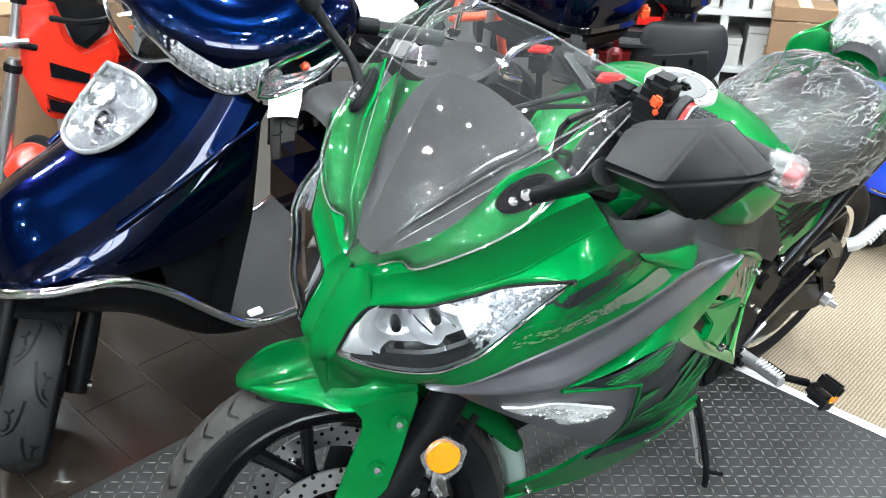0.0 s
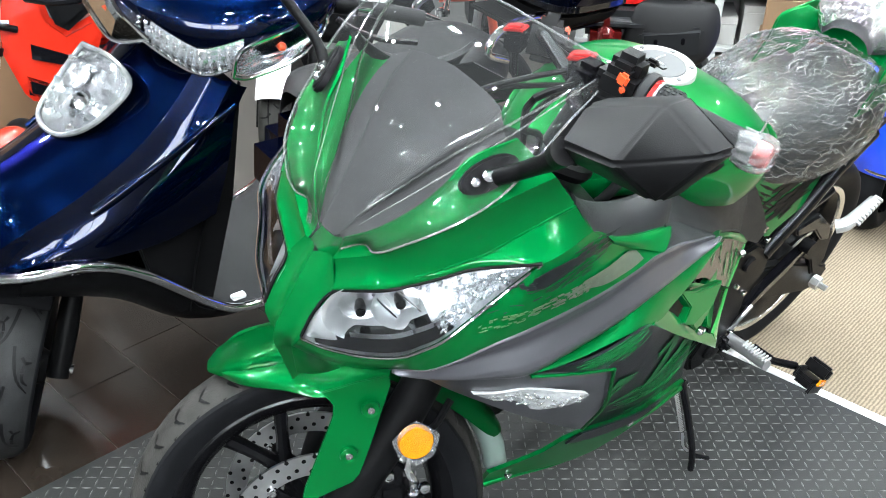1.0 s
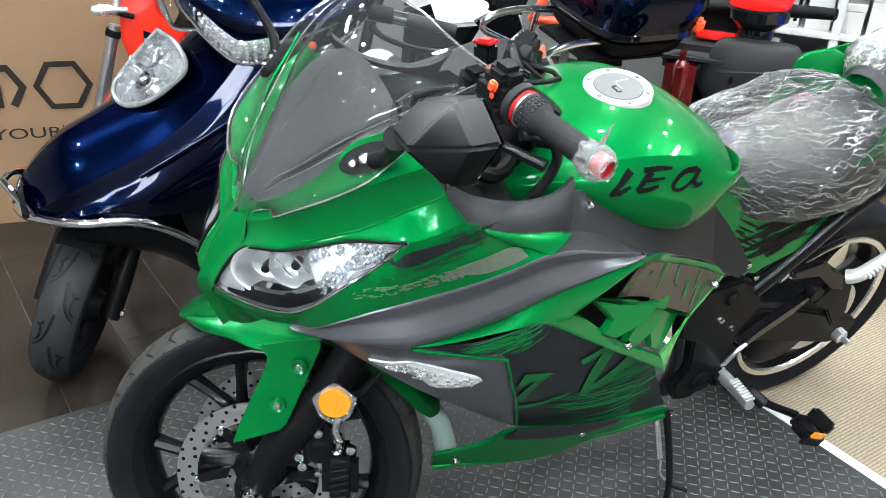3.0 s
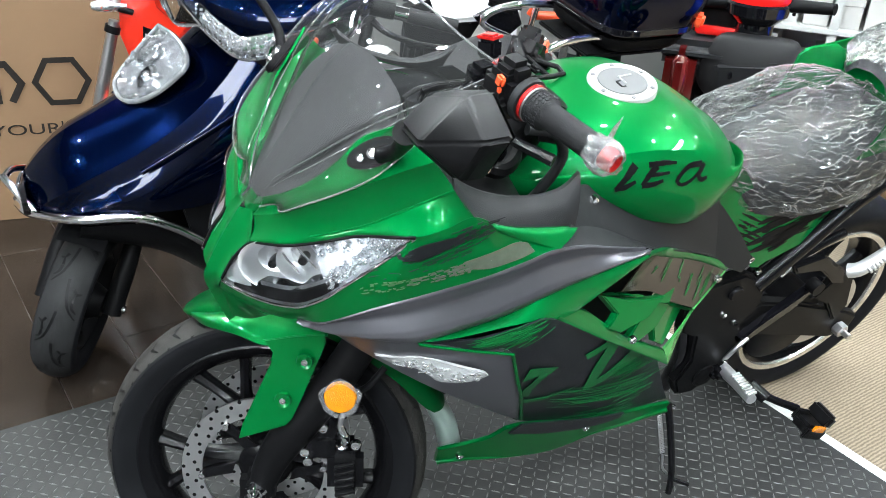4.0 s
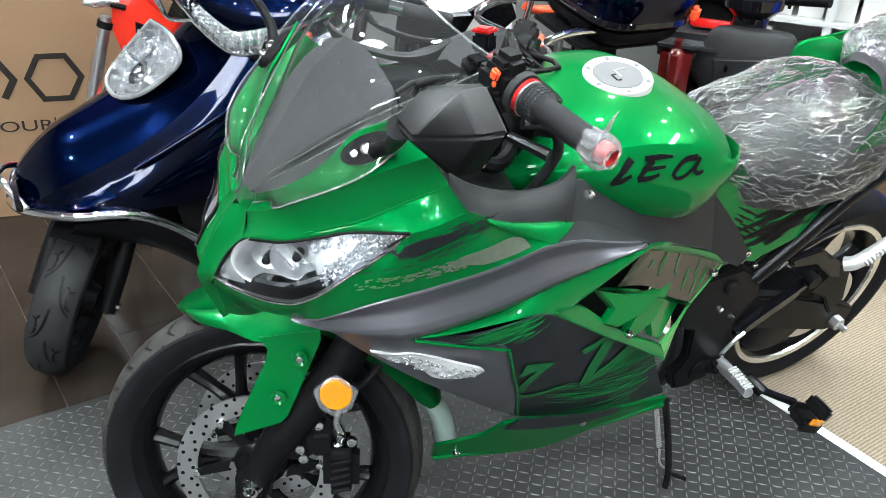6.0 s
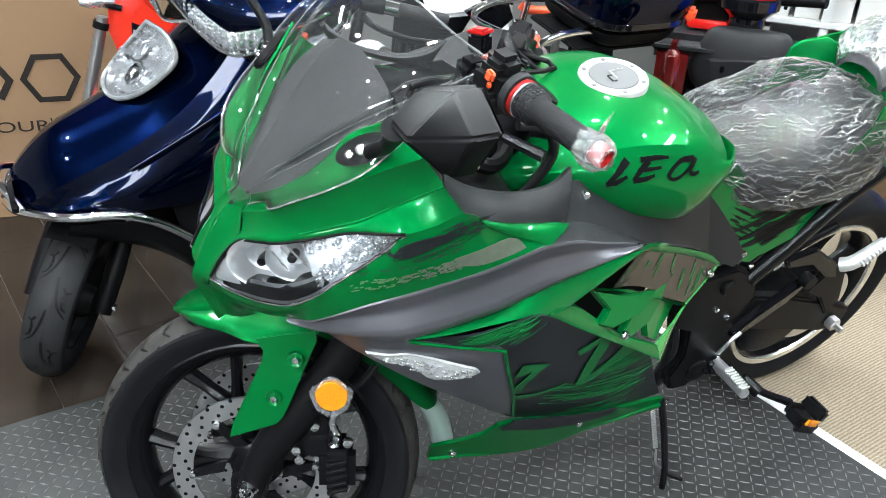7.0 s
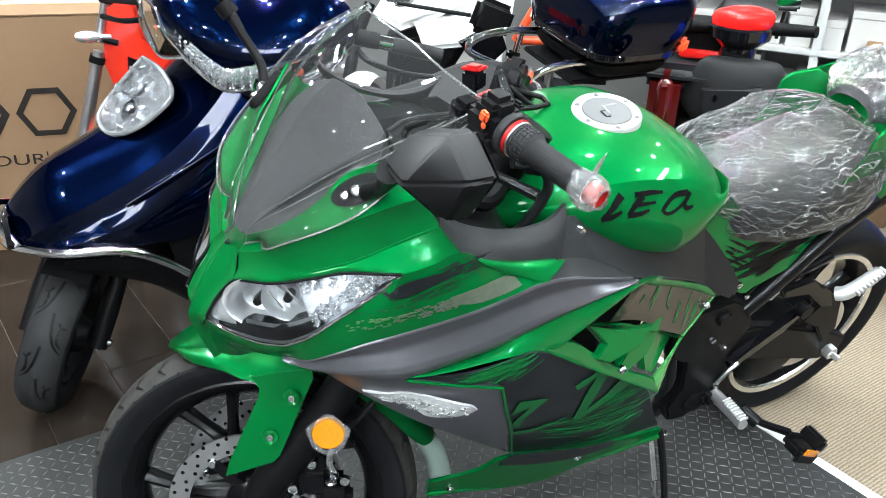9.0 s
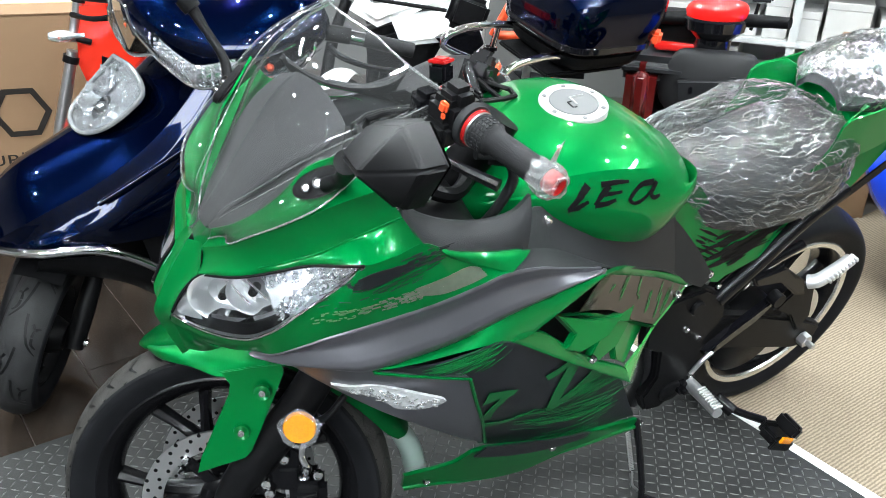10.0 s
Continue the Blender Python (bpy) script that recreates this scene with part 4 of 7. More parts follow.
def screen():
    n = 26
    C = [Vector(p) for p in spline([(-.067, -.046, .904), (-.036, -.042, .955), (.012, -.036, 1.02), (.065, -.031, 1.082), (.125, -.025, 1.126), (.197, -.02, 1.153)], n)]
    F = [Vector(p) for p in spline([(-.058, -.06, .911), (-.03, -.074, .956), (.01, -.09, .99), (.05, -.112, 1.03), (.09, -.136, 1.066), (.14, -.154, 1.098), (.19, -.162, 1.121), (.238, -.165, 1.137)], n)]
    E = [Vector(p) for p in spline([(-.05, -.073, .913), (-.032, -.092, .927), (-.036, -.121, .936), (-.016, -.156, .969), (.019, -.178, .995), (.06, -.191, 1.022), (.10, -.196, 1.06), (.14, -.192, 1.095), (.19, -.182, 1.118), (.24, -.166, 1.136)], n)]

    def section(i, lift=0.0, s0=0.0):
        """One line across the left half, from its lower edge over the fold to the middle."""
        c, g, e = C[i], F[i], E[i]
        out = []
        for k in np.linspace(s0, 1, 10)[:-1]:
            out.append(e.lerp(g, k) + Vector((-.2, -.5, .5)) * .013 * math.sin(math.pi * k))
        for k in np.linspace(1, 0, 16):
            a = k * math.pi / 2
            w = 1 - math.cos(a)
            out.append(Vector((c.x + (g.x - c.x) * w, c.y + (g.y - c.y) * math.sin(a), c.z + (g.z - c.z) * w)))
        return [p + Vector((.55, 0, -.8)) * lift for p in out]

    def whole(half):
        return half + [OTHER @ p for p in half[-2::-1]]
    rows = [whole(section(i)) for i in range(n)]
    ws = part("windscreen", grid(rows), SCREEN, bike, "clear acrylic windscreen", sharp=25)
    part("edge", tube(rows[-1][::3], 0.0016, 6, 70), EDGEGLASS, ws)
    for k in (0, -1):
        part("edge", tube([r[k] for r in rows], 0.0014, 6, 80), EDGEGLASS, ws)
    for k in (9, -10):
        for d, wd in ((0, .0016), (-2 if k > 0 else 2, .0009)):
            part("fold", tube([r[k + d] + Vector((0, 0, .0004)) for r in rows[3:]], [.0003, wd, wd, wd], 6, 70), EDGEGLASS, ws)
    # dark inner panel behind the glass, from cowl edge to cowl edge, and the green apron at its foot
    m = 18
    Bi = [Vector(p) for p in spline([(-.045, -.07, .923), (-.02, -.1, .948), (.01, -.125, .983), (.035, -.139, 1.018), (.06, -.143, 1.048), (.10, -.150, 1.068)], m)]
    Fi = [Vector(p) for p in spline([(-.046, -.062, .926), (-.02, -.072, .952), (.015, -.086, .983), (.05, -.102, 1.018), (.085, -.117, 1.053), (.116, -.119, 1.081)], m)]
    Ci = [Vector(p) for p in spline([(-.05, -.046, .92), (-.02, -.043, .957), (.015, -.038, 1.002), (.05, -.033, 1.042), (.085, -.03, 1.072), (.12, -.025, 1.092)], m)]
    inner = []
    for b, g, c in zip(Bi, Fi, Ci):
        half = [b.lerp(g, k) for k in np.linspace(0, 1, 6)[:-1]]
        for k in np.linspace(1, 0, 12):
            a = k * math.pi / 2
            q = 1 - math.cos(a)
            half.append(Vector((c.x + (g.x - c.x) * q, c.y + (g.y - c.y) * math.sin(a), c.z + (g.z - c.z) * q)))
        inner.append(half + [OTHER @ p.lerp(c, .38) for p in half[-2::-1]])
    part("inner_cowl", shell(inner, .004, (.5, 0, -.8)), INNERGREY, bike, "dark grey inner cowl behind the screen")
    part("cowl_wall", grid([[r[-1].lerp(OTHER @ b, k) + Vector((.004, 0, -.004 - .01 * math.sin(math.pi * k))) for k in (0, .33, .67, 1)] for r, b in zip(inner, Bi)]), GREEN, bike)
    part("screen_apron", grid([[q.lerp(p, k) + Vector((.006, 0, -.006)) for p, q in zip(inner[0], whole([Vector(v) for v in spline([(-.058, -.072, .899), (-.064, -.058, .9), (-.068, -.046, .901)], 17)]))] for k in (0, .35, .7, 1.05)]), GREEN, bike)
    part("inner_tray", grid([[(x, -.03 + y * min(1, .35 + 3 * (x + .03)), z - 0.25 * abs(y)) for y in np.linspace(-.15, .15, 9)] for x, z in spline([(-.03, .93), (.06, .965), (.18, .98), (.30, .95), (.36, .88)], 10)]), MATT, bike)


def mirrors():
    # housing: flat facets that meet in one corner, a rim band behind them
    J1, J2, A, B, C, E, K = [Vector(p) for p in ((.047, -.262, 1.140), (.060, -.278, 1.120), (.082, -.254, 1.168), (.077, -.338, 1.215), (.070, -.403, 1.199), (.071, -.367, 1.129), (.030, -.338, 1.164))]
    d = Vector((.028, -.004, .004))
    for f in (lambda b: b, skewed):
        bm = bmesh.new()
        V = {n: bm.verts.new(p) for n, p in zip("jiABCEK", (J1, J2, A, B, C, E, K))}
        W = {n: bm.verts.new(V[n].co + d) for n in "iABCE"}
        for q in ("jKBA", "BKC", "CKE", "KjiE"):
            bm.faces.new([V[n] for n in q])
        for a, b in ("AB", "BC", "CE", "Ei"):
            bm.faces.new([V[a], V[b], W[b], W[a]])
        bm.faces.new([V["i"], V["j"], V["A"], W["A"], W["i"]])
        bm.faces.new([W[n] for n in "ABCEi"])
        bmesh.ops.recalc_face_normals(bm, faces=bm.faces)
        bmesh.ops.bevel(bm, geom=bm.edges[:], offset=0.005, segments=3, affect="EDGES")
        h = part("mirror", f(bm), SATINBLACK, bike, "black angular rear-view mirror", sharp=70)
        back = [p + d for p in (A, B, C, E, J2)]
        cen = sum(back, Vector()) / 5
        gl = bmesh.new()
        gl.faces.new([gl.verts.new(cen + (p - cen) * 0.9 + Vector((.003, 0, 0))) for p in back])
        part("mirror_glass", f(gl), CHROME, h, smooth=False)
        part("arm", f(tube([(.070, -.178, 1.043), (.077, -.203, 1.064), (.068, -.236, 1.095), (.060, -.262, 1.122)], [0.010, 0.0095, 0.010, 0.012] if f is not skewed else [0.008, 0.0065, 0.0065, 0.009], 14, 16)), MATT, h)
        part("arm_collar", f(tube([(.061, -.256, 1.118), (.054, -.268, 1.132)], [.0135, .0145], 16)), MATT, h)
        nz = Vector((-.51, -.70, .49)).normalized()
        ex = Vector((.5, -.45, .55))
        ex = (ex - nz * ex.dot(nz)).normalized()
        ey = nz.cross(ex)
        n = Matrix(((ex.x, ey.x, nz.x, 0), (ex.y, ey.y, nz.y, 0), (ex.z, ey.z, nz.z, 0), (0, 0, 0, 1)))
        base = plate([(0.036 * math.cos(a), 0.017 * math.sin(a)) for a in np.linspace(0, math.tau, 21)[:-1]], 0.012, "z", 0, 0.003)
        base.transform(Matrix.Translation(Vector((.066, -.168, 1.041))) @ n)
        part("mount_plate", f(base), MATT, h)
        for along, r in ((-.017, .0062), (-.001, .0082)):
            bb = lathe([(0, .0035), (r * 0.42, .0035), (r * 0.45, .0055), (r * 0.8, .005), (r * .95, .0025), (r * .95, -.004)], axis="z", seg=16)
            bb.transform(Matrix.Translation(Vector((.066, -.168, 1.041)) + ex * along + nz * .007) @ n)
            part("bolt", f(bb), CHROME, h)


def tank():
    secs = [(.33, .08, .92, .87), (.37, .115, .95, .875), (.42, .142, .972, .88), (.47, .16, .987, .868), (.54, .178, .997, .845), (.62, .19, .992, .826), (.665, .188, .98, .828), (.70, .178, .966, .842), (.74, .16, .945, .864), (.778, .128, .922, .878), (.806, .088, .90, .88), (.82, .04, .886, .878)]
    rows = []
    for x, w, zt, zb in spline(secs, 44):
        dz = zt - zb
        half = spline([(0, zt), (.30 * w, zt - .002), (.62 * w, zt - .014), (.84 * w, zt - .032), (.90 * w, zt - .045)], 12) + spline([(.90 * w, zt - .045), (.965 * w, zt - dz * .48), (w, zt - dz * .62)], 7)[1:] + spline([(w, zt - dz * .62), (.985 * w, zb + dz * .16), (.93 * w, zb)], 6)[1:]
        rows.append([(x, -y, z) for y, z in half[::-1]] + [(x, y, z) for y, z in half[1:]])
    tk = part("fuel_tank", grid(rows), GREEN, bike, "glossy green fuel tank", sharp=22)
    M = Matrix.Translation((.572, -.004, .9945)) @ pose(0, 0, 0, 2, -5, 0)
    cap = part("tank_cap", turned(lathe([(0.0, 0.005), (0.0415, 0.005), (0.042, 0.0075), (0.0565, 0.0075), (0.0585, 0.005), (0.0585, -0.012)], axis="z", seg=56), M), CAPRING, bike, "silver round tank cap")
    part("lid", turned(lathe([(0, 0.0082), (0.040, 0.0082), (0.0415, 0.0065)], axis="z", seg=40), M), CAPGREY, cap)
    part("key_flap", turned(merge(block((0.0035, 0.018, 0.002), (-0.012, -0.008, 0.0085), 0.0008), block((0.009, 0.003, 0.002), (-0.0085, 0.0005, 0.0085), 0.0008), block((0.006, 0.003, 0.002), (-0.007, -0.0165, 0.0085), 0.0008)), M), MATT, cap)
    part("lid_step", turned(merge(block((0.028, 0.003, 0.003), (0.012, 0.012, 0.0085), 0.001), block((0.003, 0.02, 0.003), (0.0, 0.0, 0.0085), 0.001)), M), CAPRING, cap)
    for k in range(6):
        a = k * math.tau / 6 + 0.3
        part("cap_bolt", turned(lathe([(0, 0.0086), (0.0038, 0.0086), (0.0042, 0.0075)], (0.0495 * math.cos(a), 0.0495 * math.sin(a), 0), "z", 10), M), CAPGREY, cap)

    def tank_y(x, z):
        w, zt, zb = [float(np.interp(x, [s[0] for s in secs], [s[k] for s in secs])) for k in (1, 2, 3)]
        dz = zt - zb
        zz = [zb, zb + dz * .16, zt - dz * .62, zt - dz * .48, zt - .045, zt - .032, zt - .014]
        return float(np.interp(z, zz, [.93 * w, .985 * w, w, .965 * w, .90 * w, .84 * w, .62 * w]))
    # painted brush lettering, drawn as plain strokes
    for line, w in (([(.508, .946), (.492, .928), (.475, .911)], .012), ([(.475, .911), (.490, .914), (.508, .923)], .009), ([(.529, .947), (.555, .949), (.578, .948)], .009), ([(.543, .945), (.53, .932), (.519, .917)], .010),
                    ([(.530, .933), (.548, .933), (.566, .934)], .007), ([(.519, .917), (.535, .918), (.555, .923)], .009), ([(.626, .943), (.603, .942), (.588, .930), (.580, .917), (.596, .914), (.615, .925), (.630, .942)], .008), ([(.632, .942), (.621, .926), (.628, .918), (.641, .919)], .009)):
        P = [Vector(p) for p in spline(line, 12)]
        top, bot = [], []
        for i, p in enumerate(P):
            d = (P[min(i + 1, 11)] - P[max(i - 1, 0)]).normalized()
            q = Vector((-d.y, d.x)) * w / 2 * (1.1 - 0.5 * i / 11) * rnd.uniform(0.8, 1.1)
            top.append(tuple(p + q))
            bot.append(tuple(p - q))
        part("paint_stroke", panel(top, bot, 0.003, 0.0006, 16, 3, width=tank_y), MATT, tk)
    # frame covers under the tank and the soft pad in front of it
    ridge = [(.345, -.236, .923), (.44, -.198, .87), (.51, -.196, .832), (.578, -.191, .795), (.66, -.17, .757), (.76, -.147, .708), (.858, -.128, .645)]
    both("under_tank_cover", skin([(.365, -.195, .948), (.43, -.15, .918), (.50, -.15, .885), (.58, -.163, .85), (.65, -.163, .838), (.70, -.15, .84), (.745, -.138, .83)], ridge), GREYPAD, "grey textured frame cover", sharp=20)
    both("under_tank_cover", skin(ridge, [(.306, -.267, .913), (.365, -.255, .898), (.43, -.239, .869), (.512, -.222, .836), (.58, -.196, .793), (.66, -.172, .753), (.76, -.149, .704), (.858, -.13, .641)], .001), GREYPAD, sharp=20)
    both("under_tank_cover", panel([(.735, .828), (.77, .80), (.85, .72), (.915, .645)], [(.72, .735), (.76, .70), (.82, .66), (.895, .62)], off=0.004, width=lambda x, z: .135), GREYPAD)
    both("knee_pad", skin([(.152, -.204, 1.02), (.20, -.204, .987), (.25, -.204, .967), (.30, -.204, .959), (.34, -.204, .965), (.366, -.2, .985)], [(.150, -.229, 1.014)] + LIP, .005, thick=.008), GREYPAD, "grey textured inner pad")


def cockpit():
    L, Rr = Vector((.272, -.349, 1.116)), Vector((.60, .25, .903))
    DL, DR = Vector((-.028, .117, .004)).normalized(), Vector((-.13, -.10, .087)).normalized()
    d = (Rr - L).normalized()
    mid = L + d * 0.355
    part("handlebar", tube([tuple(L + DL * .02), tuple(L + DL * .07), tuple(L + DL * .12), tuple(L + DL * .17), tuple(L + DL * .22), tuple(mid + Vector((-.06, 0, -.02))), tuple(Rr + DR * .22), tuple(Rr + DR * .17), tuple(Rr + DR * .12), tuple(Rr + DR * .07), tuple(Rr + DR * .02)], 0.011, 12, 40), BLACK, bike)
    part("top_yoke", turned(block((0.05, 0.24, 0.02), (0, 0, 0), 0.008), Matrix.Translation(mid + Vector((-.04, 0, -.03))) @ Vector((d.x, d.y, d.z)).to_track_quat("Y", "Z").to_matrix().to_4x4()), BLACK, bike)
    for end, s, v in ((L, 1, DL), (Rr, -1, DR)):
        q = (v.to_track_quat("Y", "Z")).to_matrix().to_4x4()
        M = Matrix.Translation(end) @ q
        g = part("grip", turned(lathe([(0.0, 0.008), (0.0165, 0.008), (0.0175, 0.012), (0.0165, 0.03), (0.0165, 0.095), (0.0185, 0.098), (0.0215, 0.102), (0.0215, 0.125), (0.0225, 0.128), (0.0225, 0.132), (0.013, 0.133)], seg=28), M), RUBBERGRIP, bike, "ribbed black rubber handlebar grip")
        part("red_ring", turned(lathe([(0.0225, 0.127), (0.0242, 0.1275), (0.0242, 0.1325), (0.0225, 0.133)], seg=28), M), RED, g)
        part("steel_ring", turned(lathe([(0.0225, 0.1245), (0.0236, 0.125), (0.0236, 0.127), (0.0225, 0.1272)], seg=28), M), STEEL, g)
        part("flange", turned(lathe([(0.012, 0.1335), (0.027, 0.134), (0.0285, 0.136), (0.0285, 0.143), (0.026, 0.1455)], seg=28), M), GREYPAD, g)
        knobs = [turned(block((0.0042, 0.0042, 0.0016), (0, 0, 0.0218), 0.0004, 1), Matrix.Translation((0, 0.1045 + 0.0058 * j, 0)) @ pose(0, 0, 0, 0, k * 15, 0)) for k in range(24) for j in range(4)]
        part("knurl", turned(merge(*knobs), M), GREYPAD, g)["kind"] = "stuff"
        e = part("bar_end", turned(merge(lathe([(0.007, -0.004), (0.012, -0.008), (0.0145, -0.004), (0.0145, 0.008)], seg=24), lathe([(0, 0.0), (0.007, 0.0), (0.007, -0.004)], seg=16)), M), RED, bike, "red anodised bar end in clear film")
        film = lathe([(0.012, -0.012), (0.018, -0.006), (0.0205, 0.004), (0.0195, 0.014), (0.018, 0.026)], seg=22)
        rr = random.Random(3)
        for vv in film.verts:
            vv.co *= 1 + rr.uniform(-.1, .16)
        film = merge(film, plate([(-0.004, 0.018), (0.010, 0.02), (0.016, 0.046), (0.004, 0.034)], 0.0006, "y", 0.012))
        part("film", turned(film, M), ENDFILM, e, smooth=False)
        sw = part("switch_box", turned(merge(block((0.058, 0.046, 0.064), (-0.004, 0.170, -0.004), 0.009), block((0.036, 0.036, 0.03), (-0.004, 0.168, 0.028), 0.008), block((0.02, 0.05, 0.03), (-0.03, 0.17, -0.014), 0.006)), M), SATINBLACK, bike, "black handlebar switch box")
        part("switch", turned(merge(block((0.009, 0.013, 0.015), (-0.031, 0.160, 0.022), 0.003, 2, (10, 0, 0)), block((0.005, 0.007, 0.008), (-0.034, 0.156, 0.012), 0.002)), M), ORANGE, sw)
        part("switch", turned(block((0.010, 0.016, 0.008), (0.012, 0.150, 0.034), 0.003), M), ORANGE if s < 0 else MATT, sw)
        part("lever_perch", turned(block((0.036, 0.034, 0.03), (-0.018, 0.205, 0.004), 0.008), M), BLACK, bike)
        part("brake_lever", turned(tube([(-0.03, 0.205, -0.004), (-0.055, 0.195, -0.018), (-0.045, 0.13, -0.03), (-0.02, 0.06, -0.034)], [0.008, 0.007, 0.006, 0.008], 8, 14), M), BLACK, bike)
        RM = Matrix.Translation((.302, -.065, 1.088) if s > 0 else (.405, .155, 1.015)) @ pose(0, 0, 0, -12, 6, 30) @ Matrix.Scale(.8, 4)
        res = part("brake_reservoir", turned(block((0.042, 0.04, 0.04), (0, 0, -0.022), 0.006), RM), GLOSSBLACK, bike, "black brake fluid reservoir with a red lid")
        part("lid", turned(merge(block((0.046, 0.044, 0.007), (0, 0, 0.002), 0.003), block((0.026, 0.026, 0.003), (0, 0, 0.007), 0.001)), RM), RED, res)
        part("bracket", turned(block((0.014, 0.012, 0.06), (0, 0, -0.065), 0.004), RM), BLACK, res)
        for k in range(2):
            part("cable", tube([tuple(M @ Vector((-0.02, 0.21 + 0.01 * k, -0.01))), tuple(M @ Vector((-0.09, 0.23, -0.02 - 0.03 * k))), (.20 + .03 * k, -.03 + .06 * s * -1, 1.0), (.26, -.04 - .02 * k, .90)], 0.0045, 8, 20), MATT, bike)
    part("hose_sleeve", tube([(.29, -.16, 1.04), (.335, -.165, 1.03), (.365, -.155, .98), (.355, -.13, .90), (.33, -.10, .84)], 0.008, 10, 24), GREYPAD, bike, "woven grey hose sleeve")
    part("steering_stem", tube([(.25, -.03, .75), (.40, -.045, 1.02)], 0.035, 16), MATT, bike)
    part("wiring_loom", tube([(.22, -.12, .98), (.28, -.13, .955), (.33, -.09, .95), (.36, -.02, .93)], 0.012, 8, 16), MATT, bike)


def rear_end():
    c = Matrix.Translation((1.375, 0.02, 0.312))
    R, w = 0.303, 0.14
    wh = part("rear_wheel", turned(rim_ring(0.226, w), c), BLACK, bike, "black cast rear wheel with a silver rim band")
    part("rim_band", turned(lathe([(0.229, -0.0565), (0.226, -0.060), (0.213, -0.057), (0.211, -0.05)], seg=96), c), SILVERRIM, wh)
    part("hub", turned(lathe([(0.0, -0.07), (0.07, -0.07), (0.085, -0.05), (0.085, 0.05), (0.07, 0.07), (0, 0.07)], seg=36), c), BLACK, wh)
    spokes(wh, 0.226, c, BLACK, 5, 0.2)
    part("tyre", turned(tyre(R, w, 0.224), c), RUBBER, wh, "black rear tyre")
    marks = [[(0.0, -0.1), (0.06, -0.5), (0.06, -0.9)], [(0.12, 0.1), (0.18, 0.5), (0.18, 0.9)]]
    part("tread_groove", turned(tread(R, w, 22, marks, 0.005), c), MATT, wh)["kind"] = "stuff"
    part("brake_disc", turned(lathe([(0.075, -0.083), (0.11, -0.083), (0.11, -0.079), (0.075, -0.079)], seg=48, closed=True), c), STEEL, wh)
    for s in (-1, 1):
        sw = plate([(.90, .47), (.93, .40), (1.10, .36), (1.36, .275), (1.43, .27), (1.44, .33), (1.38, .36), (1.20, .43), (1.05, .475)], 0.032, "y", s * 0.112 + .01, 0.006)
        part("swingarm", sw, MATT, bike, "black swingarm")
    arm = part("tail_strut", plate([(1.20, .455), (1.26, .52), (1.31, .50), (1.35, .40), (1.33, .35), (1.27, .42), (1.22, .45)], 0.02, "y", -.118, 0.004), MATT, bike)
    part("motor_cover", merge(lathe([(0, -.105), (.09, -.105), (.105, -.095), (.105, -.03)], (1.20, 0, .345), seg=32), block((.26, .07, .11), (1.11, -.055, .375), .03)), MATT, bike, "black motor cover")
    part("axle_nut", lathe([(0, -.16), (.008, -.16), (.008, -.14), (.018, -.14), (.018, -.12)], (1.375, 0, .312), seg=6), STEEL, bike)
    # frame plate, pivot and links
    fp = part("frame_plate", plate([(.79, .56), (.83, .59), (.93, .60), (1.0, .56), (1.02, .50), (.985, .44), (1.0, .37), (.98, .29), (.93, .245), (.885, .25), (.86, .30), (.88, .36), (.86, .44), (.81, .47)], 0.03, "y", -.118, 0.006), MATT, bike, "matt black frame plate")
    for x, z, r in ((.915, .556, .018), (.953, .463, .007), (.985, .335, .008), (.94, .30, .03), (.905, .50, .007)):
        part("pivot_cap", lathe([(0, -.142), (r * .8, -.142), (r, -.138), (r, -.125)], (x, 0, z), seg=24), MATT if r > .01 else CHROME, fp)
    part("down_tube", tube([(.80, -.10, .60), (.83, -.105, .48), (.87, -.105, .36), (.885, -.09, .24)], 0.016, 12, 16), GLOSSBLACK, bike)
    part("subframe_tube", tube([(.975, -.125, .555), (1.06, -.125, .635), (1.15, -.12, .715), (1.25, -.115, .775)], 0.019, 16, 16), BLACK, bike, "black subframe tube")
    part("subframe_tube", tube([(1.0, -.115, .54), (1.09, -.115, .60), (1.20, -.115, .64)], 0.011, 12), BLACK, bike)
    part("hugger", plate([(1.0, .40), (1.03, .39), (1.13, .455), (1.19, .525), (1.14, .50), (1.05, .44)], 0.02, "y", -.13, 0.004), GLOSSBLACK, bike, "black chain guard")
    part("brake_line_clip", tube([(.985, -.135, .34), (1.0, -.14, .38), (1.02, -.14, .40)], 0.006, 8), STEEL, bike)
    part("shock_spring", tube([(1.02 + .004 * k / 6 + .02 * math.cos(k), -.02 + .02 * math.sin(k), .45 + .0018 * k) for k in np.arange(0, 44, .7)], 0.005, 6, 220), STEEL, bike)
    # pegs
    pf = part("front_footpeg", tube([(.985, -.145, .315), (.975, -.19, .327), (.962, -.25, .338)], [0.016, 0.014, 0.012], 12), ALU, bike, "ribbed silver foot peg")
    for k in range(9):
        part("rib", block((.024, .004, .007), (.975 - .0018 * k, -.182 - .008 * k, .341 + .0015 * k), .001, 1), WHITEALU, pf)
    part("peg_mount", block((.035, .04, .03), (.965, -.14, .31), .01), BLACK, bike)
    pr = part("rear_footpeg", tube([(1.22, -.155, .56), (1.235, -.17, .575), (1.295, -.178, .622)], [0.016, 0.015, 0.014], 12), WHITEALU, bike, "ribbed silver foot peg")
    for k in range(9):
        part("rib", block((.006, .02, .012), (1.238 + .0072 * k, -.183, .584 + .0056 * k), .001, 1, (0, -38, 0)), WHITEALU, pr)
    bolt(bike, Matrix.Translation((1.225, -.168, .565)), .009)
